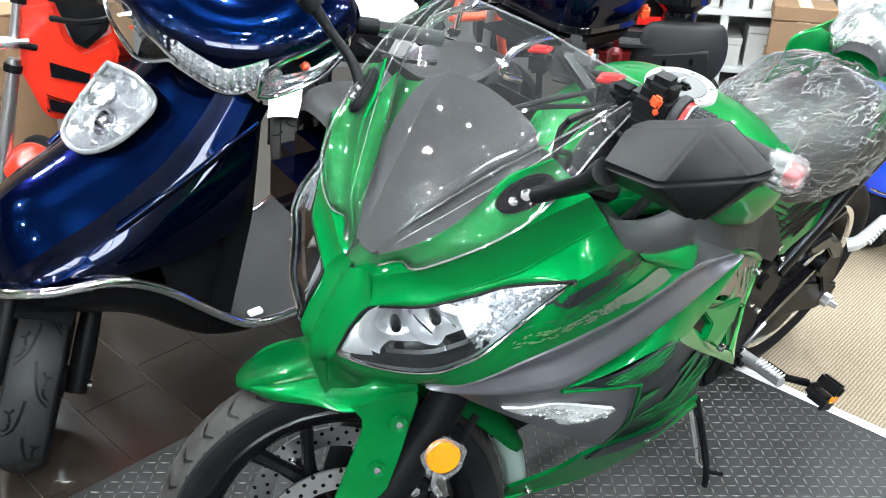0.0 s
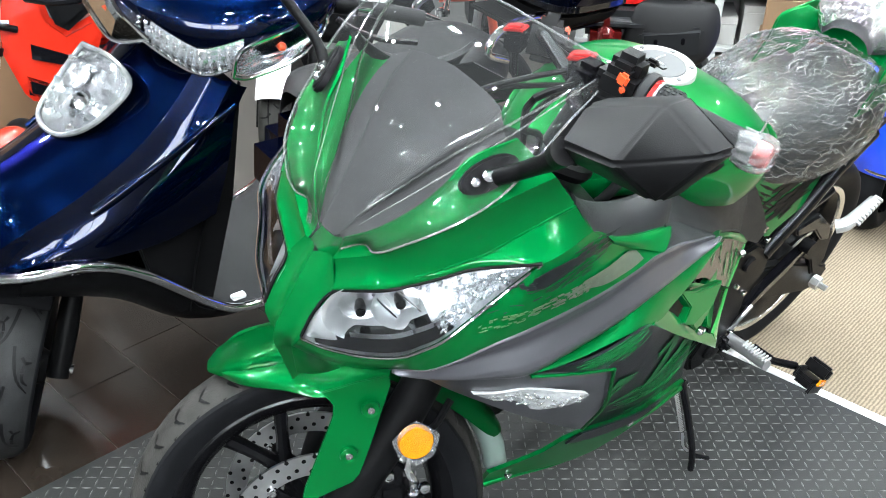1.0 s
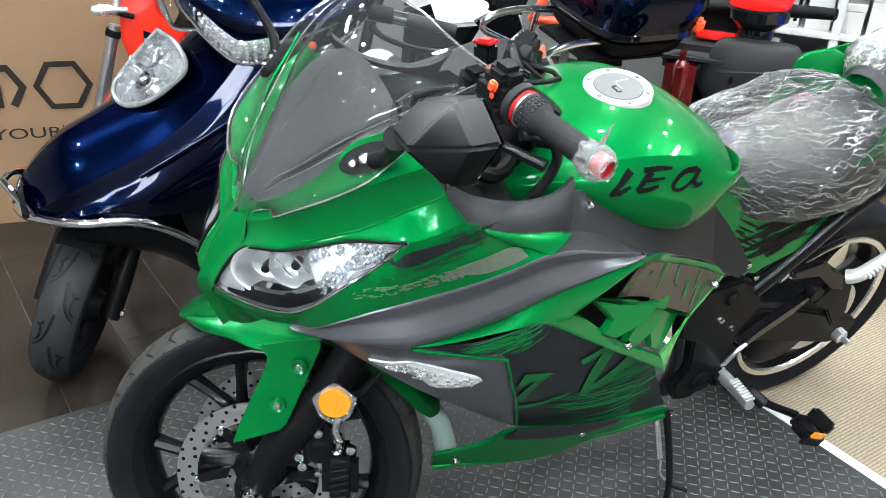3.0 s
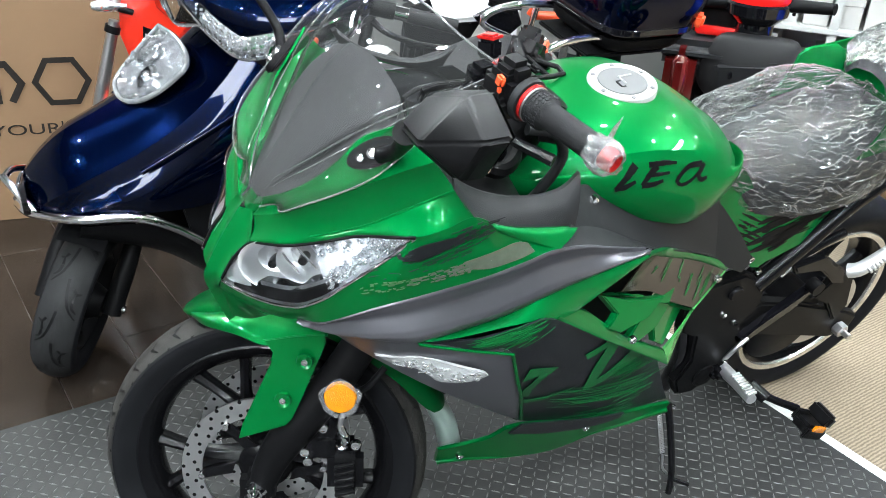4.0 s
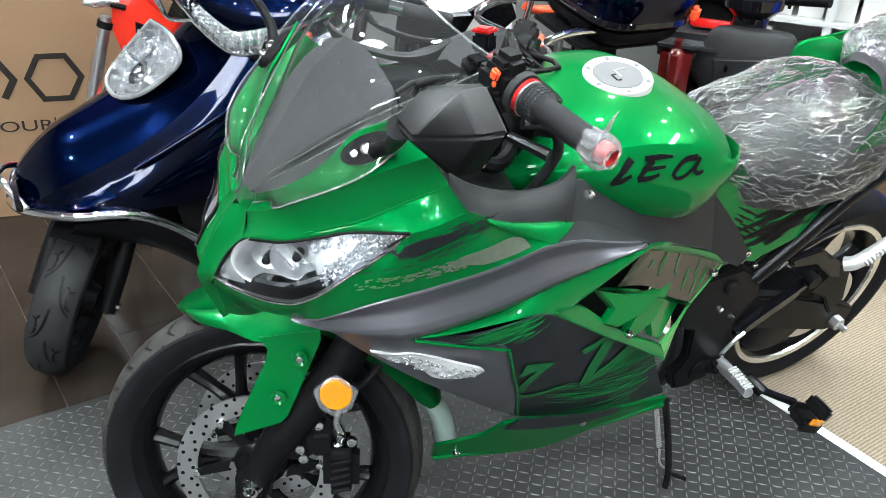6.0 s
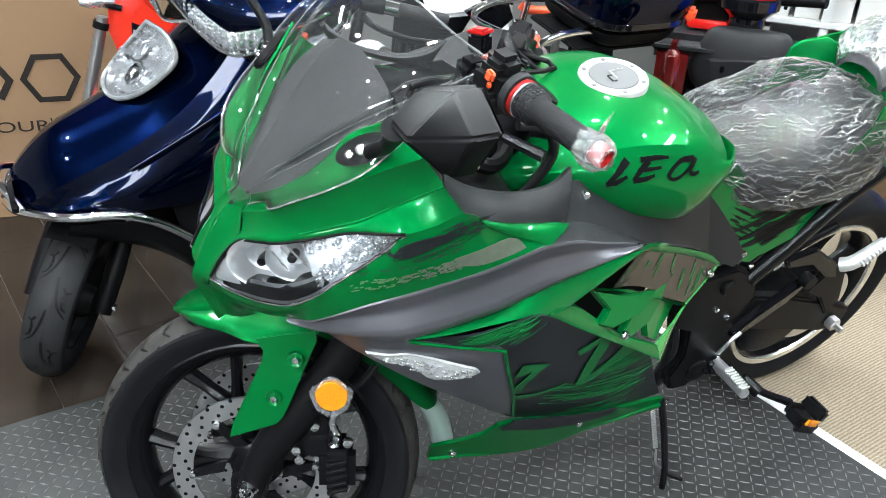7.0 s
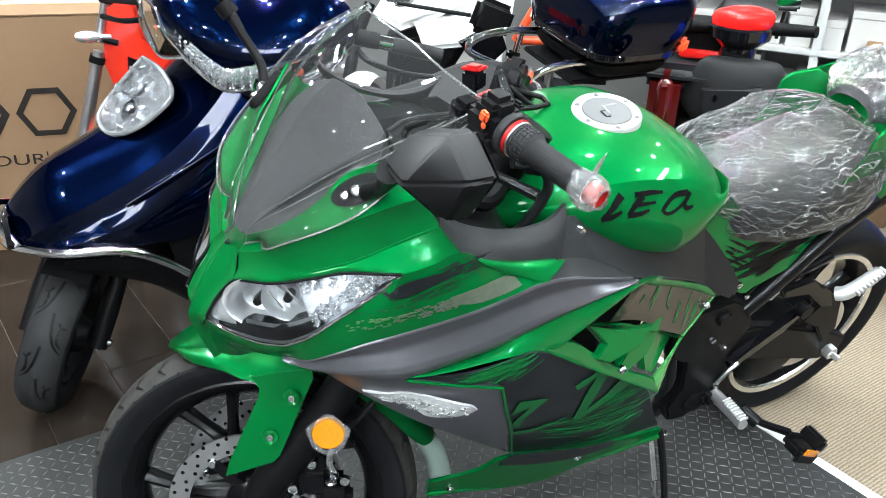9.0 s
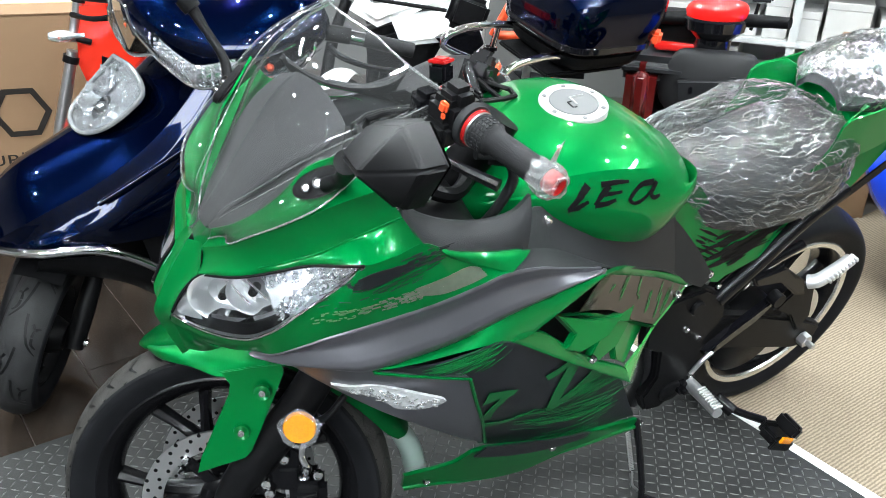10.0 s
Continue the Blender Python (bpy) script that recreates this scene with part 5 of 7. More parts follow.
    part("peg_hanger", plate([(1.05, .60), (1.14, .61), (1.23, .55), (1.26, .50), (1.22, .51), (1.15, .565), (1.07, .575)], 0.018, "y", -.135, 0.004), BLACK, bike)
    part("shock_mount", tube([(1.155, -.13, .52), (1.155, -.155, .52)], 0.017, 16), MATT, bike)
    # crank and its pedal
    ped = part("pedal", merge(block((.085, .05, .026), (1.165, -.285, .215), .008, 2, (0, 28, 0)), block((.024, .06, .034), (1.20, -.285, .235), .006, 2, (0, 28, 0))), MATT, bike, "black plastic pedal with an amber reflector")
    part("reflector", block((.05, .006, .018), (1.158, -.316, .236), .002, 2, (0, 28, 0)), AMBER, ped, "amber reflector")
    part("pedal_cage", merge(block((.09, .008, .03), (1.163, -.308, .208), .003, 2, (0, 28, 0)), block((.09, .008, .03), (1.172, -.262, .222), .003, 2, (0, 28, 0))), MATT, ped)
    part("crank_arm", tube([(1.02, -.15, .30), (1.05, -.185, .275), (1.10, -.215, .25), (1.165, -.245, .225)], [0.010, 0.009, 0.009, 0.010], 10), BLACK, bike, "black crank arm")
    part("crank_knob", tube([(1.055, -.175, .275), (1.075, -.215, .262)], 0.015, 12), BLACK, bike)
    # side stand
    st = part("side_stand", tube([(.865, -.135, .235), (.86, -.19, .16), (.845, -.245, .08), (.835, -.268, -.055)], [0.009, 0.008, 0.007, 0.007], 10), BLACK, bike, "black steel side stand")
    part("foot", block((.05, .04, .008), (.84, -.27, -.055), .003), BLACK, st)
    part("tang", tube([(.848, -.235, .095), (.885, -.26, .085)], 0.005, 8), BLACK, st)
    part("spring", tube([(.835 + .006 * math.cos(k), -.15 - .00034 * k, .22 - .00054 * k + .006 * math.sin(k) * .4) for k in np.arange(0, 140, .8)], 0.0013, 5, 700), STEEL, st)
    part("spring_hook", tube([(.835, -.20, .142), (.833, -.215, .115), (.845, -.225, .10)], 0.003, 6), STEEL, st)
    # hidden body of the machine
    part("battery_case", block((.40, .15, .42), (.58, 0, .56), .03), MATT, bike)
    part("radiator_cover", block((.14, .2, .28), (.30, 0, .56), .02), MATT, bike)
    part("front_duct", tube([(.25, -.06, .45), (.30, -.09, .36), (.32, -.10, .29)], [.014, .021, .023], 16), CLEARGREY, bike, "translucent white plastic duct")


def tail():
    tw = lambda x, z: .13 - .025 * max(0, x - .9) - .22 * (z - .664)
    for f in (lambda b: b, mirrored):
        part("tail_panel", f(panel([(.70, .835), (.74, .872), (.80, .872), (.853, .83), (.895, .775), (.96, .742), (1.045, .742), (1.16, .77), (1.239, .815), (1.35, .895), (1.46, .965)],
                                   [(.70, .82), (.76, .79), (.80, .75), (.86, .69), (.922, .625), (.96, .632), (1.0, .64), (1.089, .662), (1.228, .715), (1.33, .78), (1.46, .88)], nu=44, width=tw)), GREEN, bike, "glossy green tail panel")
        part("tail_panel", f(panel([(1.132, .90), (1.143, .948), (1.233, .962), (1.46, 1.0)], [(1.10, .845), (1.2, .86), (1.3, .88), (1.46, .955)], nu=20, width=lambda x, z: .125 - .05 * max(0, x - 1.2))), GREEN, bike)
        part("tail_panel", f(skin([(1.132, -.124, .90), (1.145, -.122, .948), (1.212, -.108, .966)], [(1.195, -.08, .862), (1.222, -.082, .90), (1.235, -.084, .955)], thick=.003)), GREEN, bike)
        part("lower_tail", f(panel([(.98, .64), (1.1, .66), (1.25, .72), (1.46, .86)], [(.97, .615), (1.1, .635), (1.25, .695), (1.46, .83)], width=lambda x, z: .10)), MATT, bike)
    for k, (s, e, n, sp, wd) in enumerate((((.87, .685), (1.10, .715), 30, .018, .020), ((.85, .74), (.93, .70), 12, .012, .012), ((1.0, .70), (1.24, .775), 26, .010, .012), ((.93, .655), (1.06, .69), 14, .008, .008))):
        brush("black_brush_mark", s, e, n, sp, wd, MATT, 0.0015, 60 + k, width_fn=tw)
    bolt(bike, Matrix.Translation((.91, -.134, .648)), .008)
    bolt(bike, Matrix.Translation((.955, -.131, .603)), .007)

    def seat(name, secs, label):
        rows = []
        for x, w2, zt, zb in spline(secs, 26):
            half = spline([(0, zt), (.6 * w2, zt - .008), (.92 * w2, zt - .03), (w2, (zt + zb) / 2), (.97 * w2, zb)], 10)
            rows.append([(x, -y, z) for y, z in half[::-1]] + [(x, y, z) for y, z in half[1:]])
        return part(name, grid(rows), SEATV, bike, label)

    def wrap(name, secs, amp, seed, creased):
        """Loose film over a seat: a crinkled skin, folded sharply at two scales and pulled into pleats towards its lower edge."""
        rows = []
        noise.seed_set(seed)
        for i, (x, w2, zt, zb) in enumerate(spline(secs, 120)):
            half = spline([(0, zt), (.6 * w2, zt - .01), (.92 * w2, zt - .035), (w2 * 1.03, (zt + zb) / 2), (w2, zb)], 44)
            o = []
            for v in [Vector((x, -y, z)) for y, z in half[::-1]] + [Vector((x, y, z)) for y, z in half[1:]]:
                p, q = v.x + .55 * v.y, v.y - .55 * v.x + .5 * v.z
                big = noise.fractal(Vector((p * 7, q * 20, v.z * 16)), 0.9, 2.1, 3)
                pleat = abs(noise.noise(Vector((p * 14 + 5, q * 52, v.z * 44))))
                fine = abs(noise.noise(Vector((p * 45, q * 130, v.z * 110 + 9))))
                k = amp * (big * .8 - pleat * .9) - .006 * fine
                o.append((v.x + .4 * k, v.y + (k * .8 if v.y > 0 else -k * .8), v.z + abs(k) * .8 + .002))
            rows.append(o)
        film = part(name, grid(rows), WRAP, bike, "crinkled clear plastic film over the seat", smooth=False)
        # raised creases that run along the film and catch the light
        r = random.Random(seed)
        creases = []
        for k in range(creased):
            i, j, slope = r.uniform(0, 112), r.uniform(1, 85), r.gauss(-.1, .28)
            pts = []
            for step in range(r.randint(3, 8)):
                if 0 <= i < 119 and 0 <= j < 86:
                    p = Vector(rows[int(i)][int(j)])
                    pts.append(p + Vector((0, -.001 if p.y < 0 else .001, .0012)))
                i += r.uniform(1.2, 2.4)
                j += slope * r.uniform(.6, 1.4) + r.gauss(0, .12)
            if len(pts) > 2:
                w = r.choice((.0003, .0004, .0005, .0006, .0008, .0015))
                creases.append(tube(pts, [w * .3, w, w, w * .2], 5, 3 * len(pts), False))
        part("crease", merge(*creases), FOLDFILM, film)["kind"] = "stuff"
        return film
    rs = [(.79, .075, .85, .79), (.84, .10, .835, .76), (.92, .122, .825, .742), (1.0, .14, .828, .738), (1.1, .15, .848, .75), (1.18, .14, .878, .775), (1.235, .115, .90, .80), (1.26, .085, .90, .82)]
    seat("rider_seat", rs, "black vinyl rider seat")
    wrap("seat_film", [(x, w2 + .006, zt + .006 + .078 * min(1, max(0, (x - .79) / .07)) * min(1, max(0, (1.25 - x) / .12)), zb) for x, w2, zt, zb in rs], 0.014, 5, 1150)
    ps = [(1.205, .06, .955, .93), (1.235, .09, .985, .94), (1.31, .115, 1.0, .945), (1.38, .12, 1.01, .955), (1.48, .11, 1.02, .965), (1.52, .08, 1.01, .97)]
    seat("pillion_seat", ps, "black vinyl pillion seat")
    wrap("seat_film", [(x, w2 + .005, zt + .016, zb) for x, w2, zt, zb in ps], 0.012, 9, 260)
    part("tail_deck", grid([[(x, y, z) for y in np.linspace(-.1, .1, 5)] for x, z in spline([(1.225, .91), (1.25, .94), (1.33, .95), (1.46, .96), (1.55, .98)], 10)]), GREEN, bike)


PALEFILM = mat("filmed_green_panel", (0.03, 0.18, 0.045), 0.2, 0.2, 0.25, 25, coat=0.3, spec=0.2)
# Brown base colour paints in the carpet's reflection on a gloss black panel.
BROWNREFLECT = mat("brown_reflection_panel", (0.024, 0.019, 0.015), 0.2, 0, 0.3, 25, coat=0.15, spec=0.15)
PALEINK = mat("faint_grey_print", (0.03, 0.085, 0.03), 0.35, 0, 0.3, 120)
GREYINK = mat("warm_grey_print", (0.05, 0.062, 0.045), 0.35, 0, 0.3, 120)
BELLYBLACK = mat("satin_black_panel", (0.008, 0.0085, 0.011), 0.34, 0, 0.2, 40, bump=0.06, bscale=900, spec=0.3)
BELLYGREEN = mat("dark_green_print", (0.001, 0.085, 0.02), 0.35, 0, 0.3, 120, spec=0.3)
DECALBLACK = mat("black_decal_print", (0.006, 0.007, 0.008), 0.3, 0, 0.3, 60, spec=0.4)
LENSDARK = mat("lamp_housing", (0.7, 0.71, 0.73), 0.3, 0.9, 0.15, 60, bump=0.2, bscale=50)
MIRRORBOWL = mat("polished_lamp_bowl", (0.96, 0.965, 0.98), 0.36, 0.9, 0.04, 60, bump=0.5, bscale=45)
# Milk here paints a white sheen along the screen's edges and folds.
EDGEGLASS = clear("polished_acrylic_edge", (0.95, 0.97, 0.97), 0.06, 0.3, 0.15, 25, 0.06)
INNERGREY = mat("grey_inner_plastic", (0.036, 0.036, 0.038), 0.55, 0, 0.08, 30, bump=0.2, bscale=800, spec=0.15)
CAPRING = mat("silver_cap_enamel", (0.22, 0.222, 0.22), 0.45, 0.0, 0.06, 60)
CAPGREY = mat("grey_cap_enamel", (0.055, 0.057, 0.06), 0.5, 0.2, 0.05, 80)
WHITEALU = mat("bead_blasted_aluminium", (0.55, 0.55, 0.56), 0.38, 0.7, 0.06, 90)
SILVERRIM = mat("silver_rim_paint", (0.62, 0.6, 0.56), 0.25, 0.85, 0.06, 40)
RUBBERGRIP = mat("grip_rubber", (0.012, 0.012, 0.013), 0.55, 0, 0.1, 60, bump=0.6, bscale=900, spec=0.12)
CLEARGREY = mat("milky_plastic", (0.24, 0.31, 0.285), 0.3, 0, 0.05, 30, trans=0.4)
front_end()
fairing()
nose()
headlight()
screen()
mirrors()
tank()
cockpit()
rear_end()
tail()

# ---- floor coverings: rubber mat, edge strip, carpet ----
LENSRIM = mat("clear_lens_rim", (0.22, 0.225, 0.235), 0.12, 0.5, 0.5, 70, bump=0.5, bscale=120, coat=0.4)
STRIPWHITE = mat("scuffed_white_plastic", (0.42, 0.42, 0.41), 0.5, 0, 0.25, 14, bump=0.1, bscale=200)
MATBAR = mat("worn_rubber_ridge", (0.058, 0.058, 0.0575), 0.36, 0, 0.85, 3, bump=0.1, bscale=300)
A49 = pose(0, 0, 0, 0, 0, 49)      # x along the mat's length, y across it


def on49(size, c, bev=0.001):
    return turned(block(size, c, bev), A49)


matt = part("rubber_mat", on49((6.0, 4.5, 0.006), (-0.98, 1.51 - 2.25, 0.003)), MATRUB)
tagged(matt, "black checker-plate rubber floor mat", "mat", kind="structure")
verts, faces = [], []
P = 0.0225
for i in range(int(2.6 / P)):
    for j in range(int(2.9 / P)):
        x, y = 2.005 - (i + 0.5) * P, 1.495 - (j + 0.5) * P
        a = 45 if (i + j) % 2 else -45
        c, s = math.cos(radians(a)), math.sin(radians(a))
        b = len(verts)
        for u, v, h in ((-0.0108, 0, 0), (0, -0.0021, 0), (0.0108, 0, 0), (0, 0.0021, 0), (-0.008, 0, 0.0018), (0.008, 0, 0.0018)):
            p = A49 @ Vector((x + u * c - v * s, y + u * s + v * c, 0.006 + h))
            verts.append(tuple(p))
        faces += [(b, b + 1, b + 4), (b + 1, b + 5, b + 4), (b + 1, b + 2, b + 5), (b + 2, b + 3, b + 5), (b + 3, b + 4, b + 5), (b + 3, b, b + 4)]
me = bpy.data.meshes.new("raised_bars")
me.from_pydata(verts, [], faces)
me.materials.append(MATBAR)
bars = new("raised_bars", me)
bars.parent = matt
bars["kind"] = "stuff"
tagged(part("edge_strip", on49((0.03, 4.5, 0.008), (2.035, 1.51 - 2.25, 0.004), 0.002), STRIPWHITE), "white plastic floor edge strip", "edge strip", kind="structure")
tagged(part("carpet", on49((4.0, 5.0, 0.007), (4.05, 1.2 - 2.5, 0.0035)), CARPET), "beige ribbed floor carpet", "carpet", kind="structure")

# ---- the blue scooter beside it: x to its rear, y to its right ----
SC = Matrix.Translation((-1.04, 1.525, 0)) @ pose(0, 0, 0, 0, 0, 43) @ pose(0, 0, 0, 10, 0, 0)
scooter = thing("scooter", SC, "midnight blue scooter with chrome rails, grey seat and top case", "scooter")
SW = SC.inverted() @ Matrix.Translation((-0.915, 1.53, 0.206)) @ pose(0, 0, 0, 0, 0, 108) @ pose(0, 0, 0, 18, 0, 0)
SH = Matrix.Translation((.586, -.10, 1.018)) @ pose(0, 0, 0, 0, 0, 52)


def loft(C, E, n, m, flat=1.0, bulge=1.0, crease=0.0):
    """A shield between a centre line and a left edge line, mirrored to the right."""
    rows = []
    for c, e in zip(spline(C, n), spline(E, n)):
        r = []
        for u in np.linspace(-1, 1, m):
            a = abs(u) * math.pi / 2
            k = (1 - math.cos(a)) ** flat
            lip = crease * (max(0, 1 - abs(abs(u) - .5) / .13) + .8 * max(0, 1 - abs(abs(u) - .8125) / .13))
            r.append((c[0] + (e[0] - c[0]) * k - lip * .3, math.copysign(math.sin(a) ** bulge * abs(e[1]) + lip * .7, u), c[2] + (e[2] - c[2]) * k + lip * .6))
        rows.append(r)
    return grid(rows)


def scooter_front():
    wh = part("front_wheel", turned(lathe([(.135, -.035), (.125, -.038), (.115, -.02), (.112, 0), (.115, .02), (.125, .038), (.135, .035)], seg=48), SW), MATT, scooter, "black scooter front wheel")
    part("hub", turned(lathe([(0, -.06), (.035, -.06), (.05, -.03), (.05, .03), (.035, .06), (0, .06)], seg=24), SW), MATT, wh)
    spokes(wh, .13, SW, MATT, 3, .4, .2)
    part("tyre", turned(tyre(.21, .105, .132), SW), RUBBER, wh, "grey black grooved tyre")
    part("tread", turned(tyre(.21, .105, .132, lo=0.9, grow=.0004), SW), SCOOTRUB, wh)
    marks = [[(a0 + da, k * v) for da, v in line] for k, a0 in ((-1, 0.0), (1, .39)) for line in ([(0, .06), (.12, .12), (.32, .34), (.46, .8)], [(.26, .52), (.33, .56), (.38, .78)], [(.1, .42), (.16, .56)], [(.25, .50), (.16, .56)], [(.16, .56), (.14, .8)])]
    part("tread_groove", turned(tread(.21, .105, 8, marks, .0065), SW), MATT, wh)["kind"] = "stuff"
    part("axle_bolt", turned(tube([(0, -.075, 0), (0, -.115, 0)], .011, 14), SW), CHROME, wh)
    for s in (-1, 1):
        leg = part("fork_leg", turned(tube([(-.01, s * .085, -.02), (.03, s * .085, .06), (.085, s * .085, .17)], [.024, .026, .022], 14), SW), MATT, scooter)
        part("slider", turned(tube([(.075, s * .085, .15), (.13, s * .085, .26)], .014, 14), SW), CHROME, leg)
    arch = lathe([(.232, -.05), (.24, 0), (.232, .05)], seg=48)
    bmesh.ops.delete(arch, geom=[v for v in arch.verts if v.co.z < .19], context="VERTS")
    part("inner_fender", turned(arch, SW @ Matrix.Translation((.0, 0, .03)) @ Matrix.Diagonal((.98, 1.1, .95, 1))), MATT, scooter)
    C = [(.005, 0, .50), (.02, 0, .575), (.10, 0, .665), (.21, 0, .727), (.31, 0, .785), (.405, 0, .87), (.45, 0, .92)]
    E = [(.06, .09, .50), (.12, .155, .53), (.22, .19, .555), (.33, .205, .60), (.43, .215, .68), (.52, .222, .78), (.585, .212, .872)]
    part("front_shield", loft(C, E, 34, 33, 0.72, 0.97, 0.010), BLUE, scooter, "glossy midnight blue front shield", sharp=16)
    # a second moulding that flares out along the flank
    for f in (lambda b: b, mirrored):
        rows = []
        for a, b in zip(spline([(.10, -.13, .565), (.25, -.185, .635), (.40, -.205, .73), (.55, -.225, .835)], 24), spline([(.10, -.15, .52), (.25, -.205, .555), (.38, -.215, .56), (.50, -.225, .60)], 24)):
            rows.append([(a[0] + (b[0] - a[0]) * u, a[1] + (b[1] - a[1]) * u - .012 * math.sin(math.pi * u), a[2] + (b[2] - a[2]) * u) for u in np.linspace(0, 1, 10)])
        part("shield_flank", f(grid(rows)), BLUE, scooter)
        part("flank_edge", f(tube([(.26, -.195, .66), (.40, -.214, .75), (.55, -.23, .85)], .007, 10, 20)), BLUE, scooter)
        part("leg_shield_back", f(plate([(.33, .60), (.50, .60), (.585, .87), (.56, .60), (.50, .33), (.42, .33), (.36, .46)], .02, "y", -.18, .004)), MATT, scooter)
    part("leg_shield", grid([[(x, y, z) for y in np.linspace(-.2, .2, 7)] for x, z in spline([(.44, .33), (.47, .5), (.53, .72), (.575, .87)], 10)]), MATT, scooter, "black inner leg shield")
    # headlight: a teardrop shield, pointed at the top
    n = Vector((-.72, -.06, .69)).normalized()
    key = [Vector(p) + n * .008 for p in ((.371, .066, .883), (.395, -.02, .884), (.398, -.099, .861), (.352, -.097, .81), (.30, -.071, .768), (.262, -.02, .748), (.258, .042, .764), (.31, .062, .82))]
    full = [Vector(p) for p in spline(key + key[:1], 61)][:-1]
    cen = sum(full, Vector()) / 60
    lamp = part("headlight", tube(full + [full[0]], .0062, 8, 90), LENSRIM, scooter, "clear chrome-rimmed shield headlight")

    def dish(depth, k, seg=6):
        return grid([[cen + (p - cen) * k * u + n * depth * (1 - u * u) for p in full] for u in [(i + .02) / seg for i in range(seg)] + [1.0]], True)
    part("lens", dish(.022, 1.0), LENS, lamp)
    part("reflector", dish(-.012, .98), LENSIN, lamp)
    for s, k in ((-1, 1.0), (1, .8)):
        bw = lathe([(.006, -.012), (.02, -.010), (.034, .002), (.038, .012)], seg=24)
        bw.transform(Matrix.Translation(cen + Vector((-.012 * s, -.034 * s + .004, -.016 * s))) @ n.to_track_quat("Y", "Z").to_matrix().to_4x4() @ Matrix.Scale(k, 4))
        part("lamp_bowl", bw, CHROME, lamp)
    r = random.Random(8)
    fac = []
    for k in range(26):
        p = cen + (r.choice(full) - cen) * r.uniform(.55, .93) + n * .004
        fac.append(block((.016, .003, .022), tuple(p), .001, 1, (r.uniform(-50, 50), r.uniform(0, 180), r.uniform(-50, 50))))
    part("reflector_facet", merge(*fac), LENSIN, lamp)["kind"] = "stuff"
    # chrome rail from nose to board, both sides, and the little nose hoop
    rail = [(.0, -.01, .505), (.025, -.09, .525), (.12, -.175, .545), (.239, -.205, .547), (.342, -.208, .487), (.483, -.205, .348), (.56, -.205, .298), (.674, -.205, .292), (.80, -.20, .33), (.97, -.195, .45)]
    for f in (lambda b: b, mirrored):
        part("chrome_rail", f(tube(rail, .0115, 14, 80)), CHROME, scooter, "chrome trim rail")
        part("nose_hoop", f(tube([(.03, -.10, .535), (.0, -.05, .565), (-.02, 0, .575)], .009, 12)), CHROME, scooter)
    part("nose_grille", lathe([(0, -.012), (.035, -.012), (.045, 0)], (.02, -.06, .545), "x", 20), GLOSSBLACK, scooter)
    part("underbody", loft([(.10, 0, .42), (.3, 0, .34), (.45, 0, .22), (.62, 0, .2), (.9, 0, .24)], [(.12, .14, .50), (.30, .19, .50), (.45, .195, .36), (.62, .195, .29), (.9, .19, .36)], 20, 17), MATT, scooter, "matt black underbody")
    part("footboard", grid([[(x, y, z + .004 * math.cos(y * 14)) for y in np.linspace(-.195, .195, 21)] for x, z in spline([(.43, .40), (.47, .33), (.55, .30), (.70, .30), (.80, .345), (.90, .42)], 26)]), GREYPAD, scooter, "grey rubber footboard mat")
    part("board_clip", block((.035, .02, .012), (.565, -.188, .318), .003), WHITEALU, scooter)


